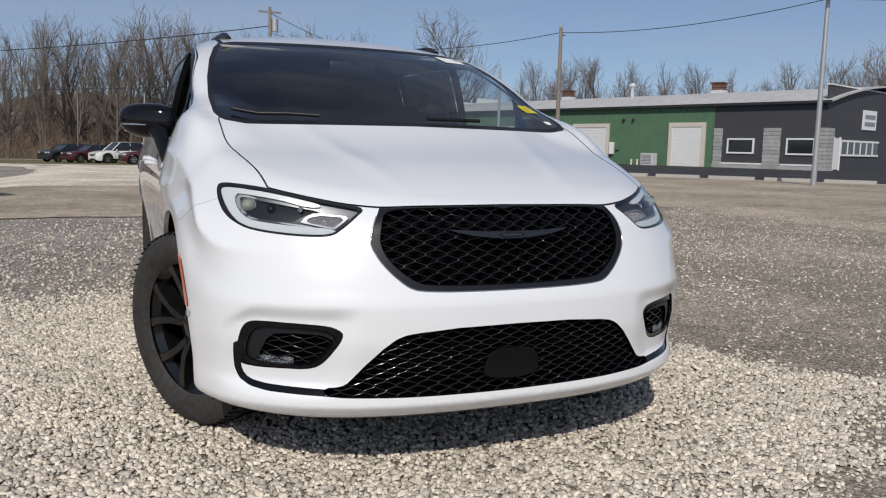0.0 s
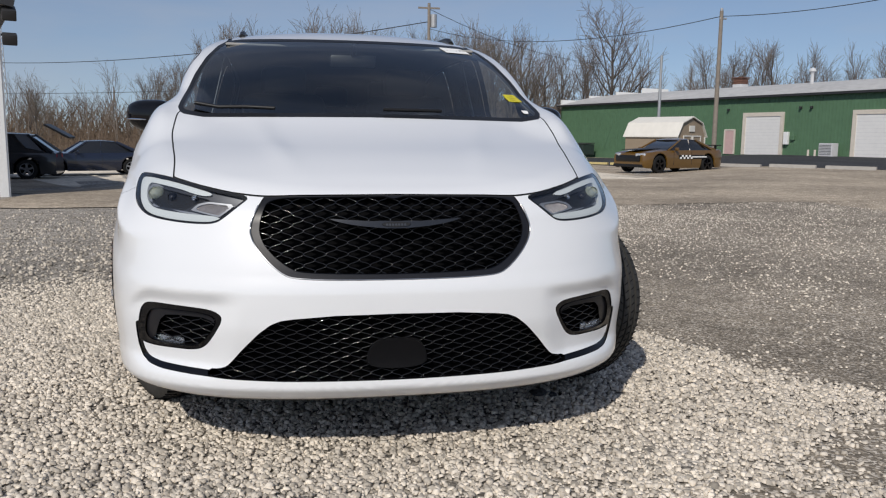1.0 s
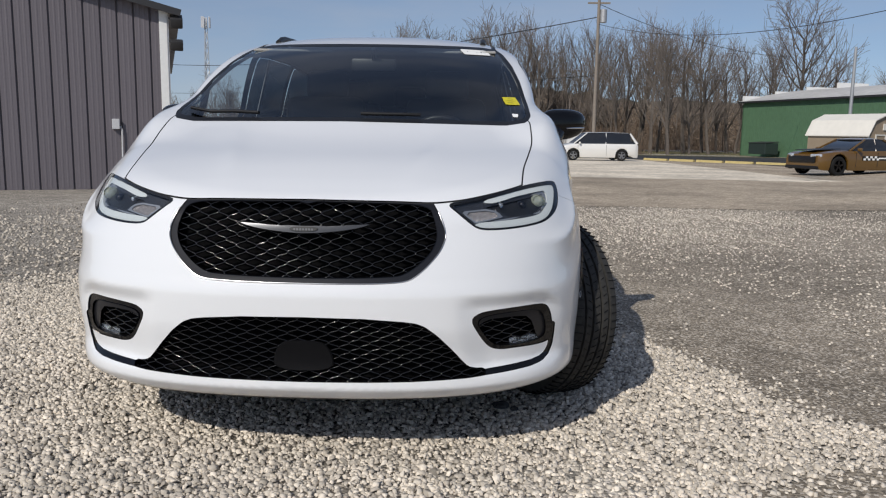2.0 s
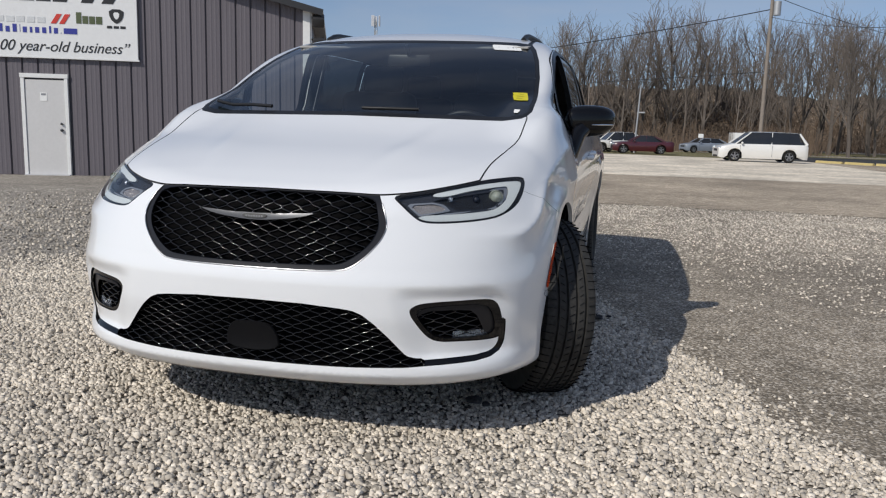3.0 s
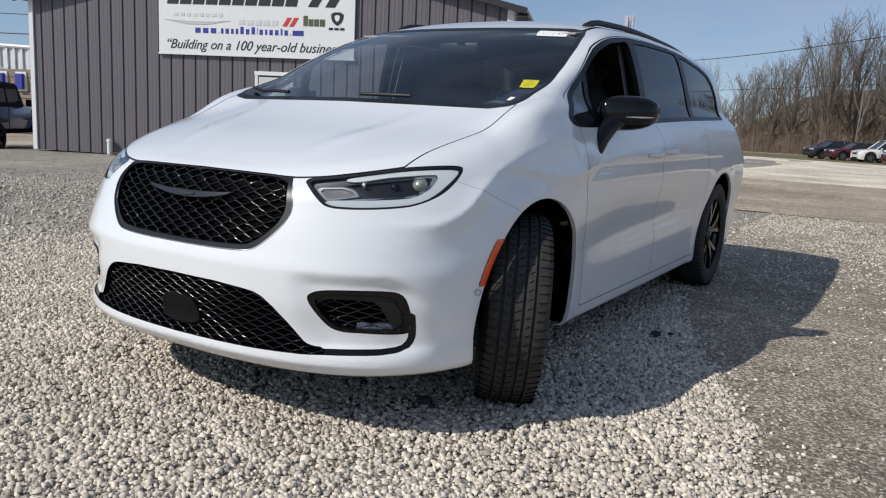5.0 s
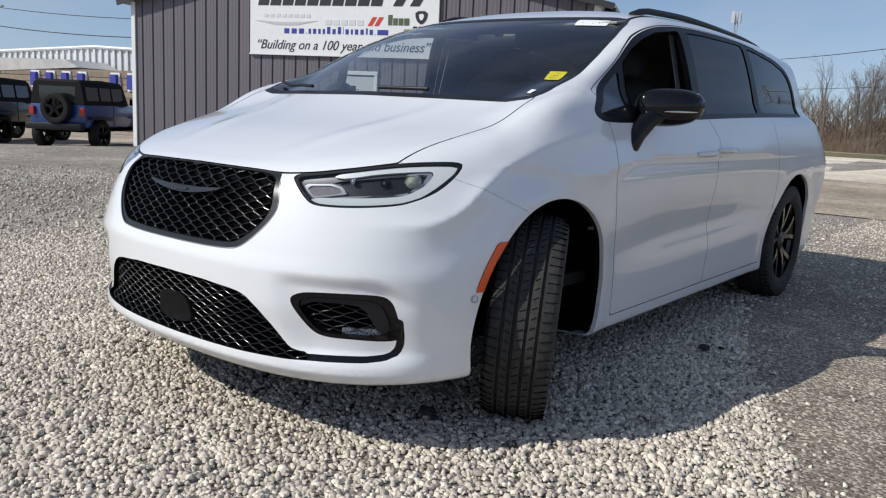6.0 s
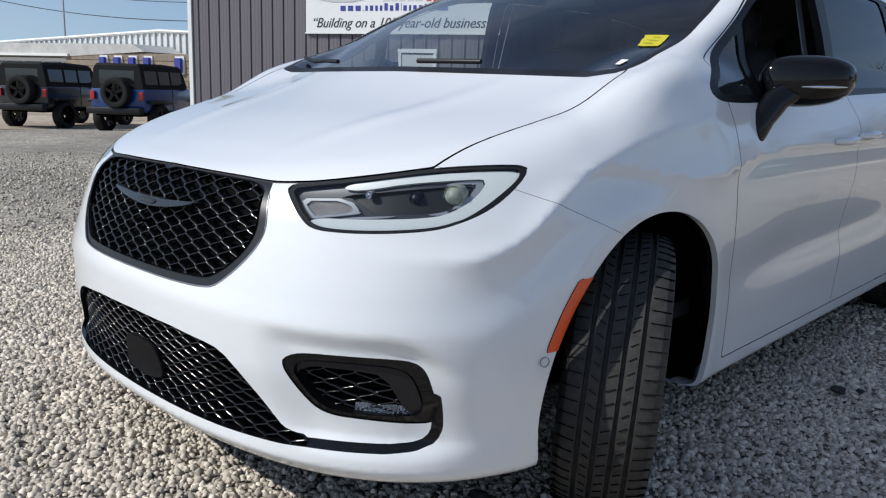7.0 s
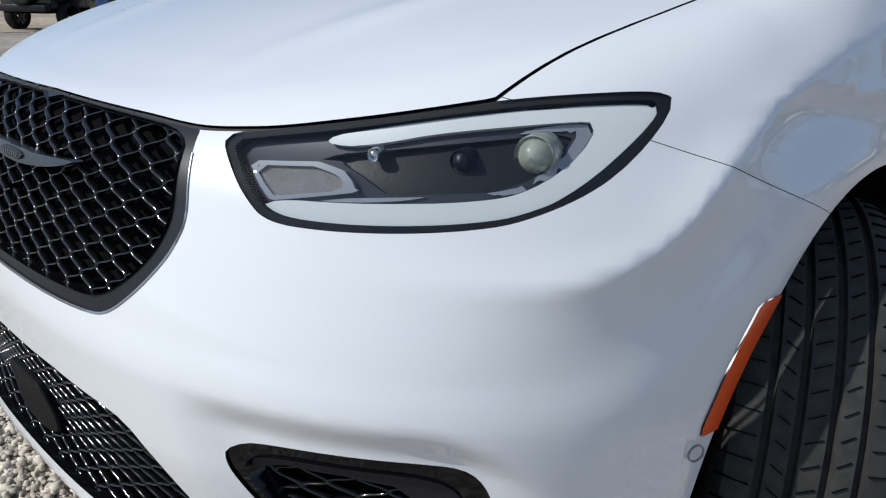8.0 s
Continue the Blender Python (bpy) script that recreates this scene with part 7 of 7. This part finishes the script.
lamp = Skin(*skin.take("lamp"))
lamp.names[0] = "inside"
DRL_OUT, DRL_IN = tidy(DRL_OUT), tidy(DRL_IN)
lamp.cut("inside", poly(HEADLAMP, "xz", None, -0.0075), "field")
lamp.cut("field", poly(TURN_OUT), "turn_frame")
lamp.cut("turn_frame", poly(TURN_IN), "turn_lens")
lamp.cut("field", poly(DRL_OUT), "guide")
lamp.cut("field", poly(DRL_IN), "bright")
lamp.cut("field", poly([(.50, .8765), (.62, .893), (.66, .899), (.72, .909), (.80, .921), (.818, .918), (.82, .893), (.807, .872), (.784, .859), (.69, .852), (.655, .870), (.62, .8845), (.56, .884), (.50, .880)]), "bowl")


def lamp_piece(name, piece, mat, sink, wall=0.0, label=""):
    V, T = lamp.take(piece)
    if not len(V):
        return
    N = slope(V)
    N = 0.5 * N + [0.12, -0.45, 0.0]
    N = N / np.linalg.norm(N, axis=1)[:, None]
    V = V - N * sink
    one = arrays(name, V, T, mat, van, label, normals=N)
    two = arrays(name, *other(V, T), mat, van, label, normals=N * [-1, 1, 1])
    if wall:
        W, U = flange(V, T, -N * wall)
        arrays(name + "_wall", W, U, mat, one, smooth=40)
        arrays(name + "_wall", *other(W, U), mat, two, smooth=40)


lamp_piece("lamp_border", "inside", RADAR, 0.0045)
lamp_piece("light_guide", "guide", LIGHT_GUIDE, 0.011, 0.02, "white light guide")
LAMP_SATIN = material("lamp_satin_trim", (0.30, 0.305, 0.32), 0.32, 0.6, 0.05, 120, 20)
lamp_piece("lamp_inner_trim", "bright", LAMP_SATIN, 0.017, 0.02)
lamp_piece("turn_frame", "turn_frame", LAMP_SATIN, 0.011, 0.02)
lamp_piece("turn_reflector", "turn_lens", TURN_LENS, 0.016)
lamp_piece("lamp_bezel", "field", LAMP_GREY, 0.020, 0.01)
lamp_piece("lamp_bowl", "bowl", LAMP_BLACK, 0.040)
for sx in (1, -1):
    for x, z, r, back, mat in ((.797, .892, .0215, .022, BULB_GLASS), (.735, .884, .012, .032, LAMP_BLACK), (.655, .888, .007, .018, CHROME)):
        y = float(skin_y(np.array([x]), np.array([z]))[0])
        bm = bmesh.new()
        lathe(bm, [(0.0005, -r * 0.75), (r * 0.5, -r * 0.62), (r * 0.85, -r * 0.25), (r, 0), (r * 1.12, 0.0), (r * 1.12, -0.004), (r * 1.2, 0.0), (r * 1.2, 0.03)], 28, "Z")
        m = Matrix.Translation((sx * (x - 0.004), y + back, z)) @ Vector((-0.35 * sx, 1.0, 0)).to_track_quat("Z", "Y").to_matrix().to_4x4()
        bmesh.ops.transform(bm, matrix=m, verts=bm.verts)
        part("projector", bm, mat, van, smooth=40)

# ---- fog lamps ----
FOG_GLASS = material("fog_lamp_facets", (0.62, 0.63, 0.64), 0.12, 0.9, 0.5, 240, 70, 0.8)
for sx in (1, -1):
    bm = bmesh.new()
    n = 14
    for i in range(n):
        x0, x1 = .690 + .122 * i / n, .690 + .122 * (i + 1) / n
        lo, hi = .404 + .004 * i / n, .428 + .002 * math.sin(i)
        xm = (x0 + x1) / 2
        q = [(x0, lo), (xm, lo), (x1, lo), (x1, hi), (xm, hi), (x0, hi)]
        y = skin_y(np.array([a for a, _ in q]), np.array([b for _, b in q])) + 0.020
        v = [bm.verts.new((sx * a, yy + (0.007 if k in (1, 4) else 0.0) + (0.006 if k > 2 else 0), b)) for k, ((a, b), yy) in enumerate(zip(q, y))]
        bm.faces.new((v[0], v[1], v[4], v[5]))
        bm.faces.new((v[1], v[2], v[3], v[4]))
    bmesh.ops.recalc_face_normals(bm, faces=bm.faces)
    part("fog_lamp", bm, FOG_GLASS, van, "clear faceted fog lamp")

# ---- parking sensors ----
for sx in (1, -1):
    bm = bmesh.new()
    lathe(bm, [(0.0105, -0.001), (0.0105, 0.0015), (0.0125, 0.0015), (0.0125, -0.001)], 24, "Z")
    m = Matrix.Translation((sx * 0.977, 0.509, 0.526)) @ Vector((sx * 0.92, -0.38, 0)).to_track_quat("Z", "Y").to_matrix().to_4x4()
    bmesh.ops.transform(bm, matrix=m, verts=bm.verts)
    part("parking_sensor", bm, INK, van)


# ---- door mirrors ----
def door_mirror(sx):
    mir = thing("door_mirror", (0, 0, 0))
    mir.parent = van
    bm = bmesh.new()
    bmesh.ops.create_uvsphere(bm, u_segments=40, v_segments=24, radius=1.0)
    for v in bm.verts:
        x, y, z = v.co
        f = lambda a, p: math.copysign(abs(a) ** p, a)
        x, y, z = f(x, 0.75), f(y, 0.8), f(z, 0.72)
        y = min(y, 0.62)
        hz = 0.082 * (1 - 0.16 * (x + 1) / 2)
        v.co = (sx * (1.030 + 0.128 * x), 1.765 + 0.085 * y + 0.055 * (x + 0.4), 1.194 + hz * z + 0.006 * x - 0.012 * (1 - x * x) * (z < 0))
    bmesh.ops.recalc_face_normals(bm, faces=bm.faces)
    shell = part("mirror_shell", bm, BLACK_GLOSS, mir, "gloss black mirror housing", smooth=40)
    bm = bmesh.new()
    tube(bm, [(sx * x, 1.765 + 0.055 * ((x - 1.03) / 0.128 + 0.4) - 0.0858 * max(0.05, 1 - abs((x - 1.03) / 0.128) ** 2.6) ** 0.45, 1.168 + 0.03 * (x - 1.03)) for x in (1.045, 1.07, 1.095, 1.12, 1.138, 1.15)], [0.002, 0.004, 0.0045, 0.0045, 0.004, 0.002], 6)
    part("turn_repeater", bm, CHROME, mir, "thin silver repeater strip", smooth=60)
    bm = bmesh.new()
    rows = []
    for x, y, z, a, b in ((0.952, 1.580, 0.992, 0.046, 0.026), (0.962, 1.590, 1.025, 0.048, 0.032), (0.972, 1.62, 1.075, 0.046, 0.034), (0.985, 1.68, 1.130, 0.052, 0.036), (1.01, 1.74, 1.165, 0.058, 0.04)):
        rows.append([bm.verts.new((sx * (x + b * math.cos(t) * 0.9), y + a * math.sin(t), z - b * math.cos(t) * 0.7)) for t in np.linspace(0, 2 * math.pi, 16, endpoint=False)])
    for p, q in zip(rows[:-1], rows[1:]):
        for k in range(16):
            bm.faces.new((p[k], p[(k + 1) % 16], q[(k + 1) % 16], q[k]))
    bm.faces.new(rows[0])
    bmesh.ops.recalc_face_normals(bm, faces=bm.faces)
    part("mirror_arm", bm, BLACK_GLOSS, mir, smooth=50)
    bm = bmesh.new()
    box(bm, (0.2, 0.004, 0.115), (sx * 1.035, 1.832, 1.194), 0.0018)
    part("mirror_glass", bm, CHROME, mir)


door_mirror(1)
door_mirror(-1)

# ---- door handles ----
for sx in (1, -1):
    for y0, y1, z in ((2.26, 2.49, 0.982), (2.555, 2.785, 0.998)):
        ym = (y0 + y1) / 2
        xs = []
        for y in np.linspace(y0, y1, 7):
            p = cast(np.array([0, y, z]), np.array([1.0, 0, 0]))
            xs.append((sx * (p[0] + (0.004 if y in (y0, y1) else 0.030)), y, z + 0.02 * (y - ym)))
        bm = bmesh.new()
        tube(bm, xs, [0.010, 0.014, 0.0155, 0.016, 0.0155, 0.014, 0.010], 12)
        for v in bm.verts:
            v.co.x = sx * (abs(v.co.x) - 0.004)
        part("door_handle", bm, WHITE, van, smooth=60)

# ---- roof rails ----
for sx in (1, -1):
    bm = bmesh.new()
    ys = np.linspace(2.22, 4.42, 26)
    pts, rad = [], []
    for i, y in enumerate(ys):
        x = float(spl(y, (2.2, 2.5, 3.2, 4.6), (0.60, 0.605, 0.60, 0.56)))
        top = cast(np.array([x, y, 0.8]), np.array([0, 0, 1.0]))[2]
        lift = 0.030 * min(1, (y - 2.2) / 0.16, (4.44 - y) / 0.16) ** 0.7
        pts.append((sx * x, y, top + lift - 0.008))
        rad.append(0.0165)
    tube(bm, pts, rad, 10)
    part("roof_rail", bm, BLACK_SATIN, van, smooth=60)

# ---- wipers ----
for pts in ([(-0.74, 1.125), (-0.64, 1.095), (-0.52, 1.06), (-0.40, 1.02)], [(0.06, 0.985), (0.15, 0.988), (0.24, 0.995), (0.32, 1.005)]):
    P = []
    for x, y in pts:
        z = cast(np.array([x, y + 0.02, 0.8]), np.array([0, 0, 1.0]))[2]
        P.append((x, y, z + 0.010))
    bm = bmesh.new()
    tube(bm, P, 0.008, 8)
    part("wiper", bm, BLACK_SATIN, van, smooth=60)

# ---- tags on the windscreen ----
SCREEN_V, SCREEN_T = skin.take("screen")


def on_screen(name, outline, mat, sink, label="", parent=None):
    s = Skin(SCREEN_V, SCREEN_T)
    s.cut("body", poly(outline), "tag")
    V, T = s.take("tag")
    return arrays(name, V - slope(V) * sink, T, mat, parent or van, label, smooth=180)


yellow = on_screen("yellow_tag", [(.684, 1.308), (.752, 1.308), (.772, 1.269), (.704, 1.269)], YELLOW, -0.001, "small yellow tag on the windscreen")
for x, z, w in ((.694, 1.301, .045), (.700, 1.291, .050), (.706, 1.281, .040)):
    on_screen("tag_bar", [(x, z), (x + w, z), (x + w + .003, z - .005), (x + .003, z - .005)], OLIVE_INK, -0.002, "", yellow)
tag = on_screen("white_tag", [(.470, 1.590), (.617, 1.588), (.642, 1.552), (.500, 1.553)], PAPER, -0.001, "white paper label on the windscreen")
for k in range(9):
    x = 0.505 + k * 0.0125
    on_screen("tag_bar", [(x, 1.578), (x + .008, 1.578), (x + .018, 1.564), (x + .010, 1.564)], INK, -0.002, "", tag)
on_screen("shield_tag", [(.722, 1.225), (.757, 1.224), (.757, 1.212), (.744, 1.203), (.728, 1.211)], PAPER, -0.001)

# ---- cabin ----
V, T = skin.V, skin.T
keep = np.isin(skin.L, [skin.key(n) for n in ("body", "front_door", "slide_door", "gap", "front_lip", "rear_lip", "ditch")])
T = T[keep]
c = V[T].mean(1)
T = T[(c[:, 1] > 1.25) & (c[:, 1] < 4.95) & (c[:, 2] > 0.45)]
used, inv = np.unique(T, return_inverse=True)
V = V[used]
V = V - slope(V) * 0.035
T = inv.reshape(-1, 3)[:, ::-1]
low = V[T][:, :, 2].mean(1) < 1.16
for name, sel, mat in (("door_card", low, INTERIOR), ("headliner", ~low, HEADLINER)):
    t = T[sel]
    u, i2 = np.unique(t, return_inverse=True)
    arrays(name, *both(V[u], i2.reshape(-1, 3)), mat, van, smooth=180)
bm = bmesh.new()
box(bm, (1.72, 3.9, 0.05), (0, 3.0, 0.46))
box(bm, (1.62, 0.05, 0.75), (0, 1.15, 0.80))
box(bm, (1.60, 0.05, 0.75), (0, 4.85, 0.80))
part("cabin_floor", bm, INTERIOR, van)
bm = bmesh.new()
rows = []
for y, z in ((1.12, 1.08), (1.25, 1.135), (1.42, 1.15), (1.56, 1.14), (1.64, 1.09), (1.66, 0.95), (1.60, 0.75), (1.5, 0.6)):
    rows.append([bm.verts.new((x, y + 0.12 * (x / 0.8) ** 2 * (y < 1.3), z + 0.012 * math.cos(x * 5) + (0.03 * math.exp(-((x - 0.38) / 0.18) ** 2) if 1.3 < y < 1.65 else 0))) for x in np.linspace(-0.80, 0.80, 25)])
for p, q in zip(rows[:-1], rows[1:]):
    for k in range(24):
        bm.faces.new((p[k], p[k + 1], q[k + 1], q[k]))
part("dashboard", bm, INTERIOR, van, smooth=50)
bm = bmesh.new()
m = pose(0.38, 1.78, 1.05, -62, 0, 0)
tube(bm, [m @ Vector((0.185 * math.cos(a), 0.185 * math.sin(a), 0)) for a in np.linspace(0, 2 * math.pi, 32, endpoint=False)], 0.016, 8, True)
for a in (0, 180, 270):
    rod(bm, m @ Vector((0.03 * math.cos(radians(a)), 0.03 * math.sin(radians(a)), -0.02)), m @ Vector((0.18 * math.cos(radians(a)), 0.18 * math.sin(radians(a)), 0)), 0.018, 0.014, 8)
q = bmesh.ops.create_uvsphere(bm, u_segments=16, v_segments=8, radius=1)
bmesh.ops.transform(bm, matrix=m @ Matrix.Diagonal((0.075, 0.07, 0.035, 1)), verts=q["verts"])
part("steering_wheel", bm, BLACK_SATIN, van, smooth=50)
bm = bmesh.new()
box(bm, (0.25, 0.035, 0.07), (0, 1.93, 1.50), 0.014)
rod(bm, (0, 1.93, 1.52), (0, 1.86, 1.58), 0.012)
part("inside_mirror", bm, BLACK_SATIN, van, smooth=40)
for x in (0.45, -0.45):
    bm = bmesh.new()
    box(bm, (0.44, 0.17, 0.012), (x, 2.02, 1.585), 0.004, (8, 0, 0))
    part("sun_visor", bm, HEADLINER, van)


def seat(x, y, wide=0.5):
    s = thing("seat", (x, y, 0))
    s.parent = van
    part("cushion", boxed((wide, 0.52, 0.18), (0, 0, 0.68), 0.05), SEAT, s, smooth=50)
    part("backrest", boxed((wide, 0.15, 0.66), (0, 0.36, 1.03), 0.06, (-16, 0, 0)), SEAT, s, smooth=50)
    part("headrest", boxed((0.27, 0.11, 0.19), (0, 0.50, 1.43), 0.045, (-10, 0, 0)), SEAT, s, smooth=50)
    bm = bmesh.new()
    for dx in (-0.07, 0.07):
        rod(bm, (dx, 0.46, 1.25), (dx, 0.50, 1.40), 0.008)
    part("headrest_post", bm, DARK_CHROME, s)


for x in (-0.38, 0.38):
    seat(x, 2.12)
    seat(x, 3.15)
seat(0, 3.98, 1.2)
# belts and pale pillar trims
for sx in (1, -1):
    bm = bmesh.new()
    box(bm, (0.006, 0.05, 0.55), (sx * 0.78, 2.46, 1.30), 0.002, (0, -14 * sx, 0))
    part("seat_belt", bm, INK, van)
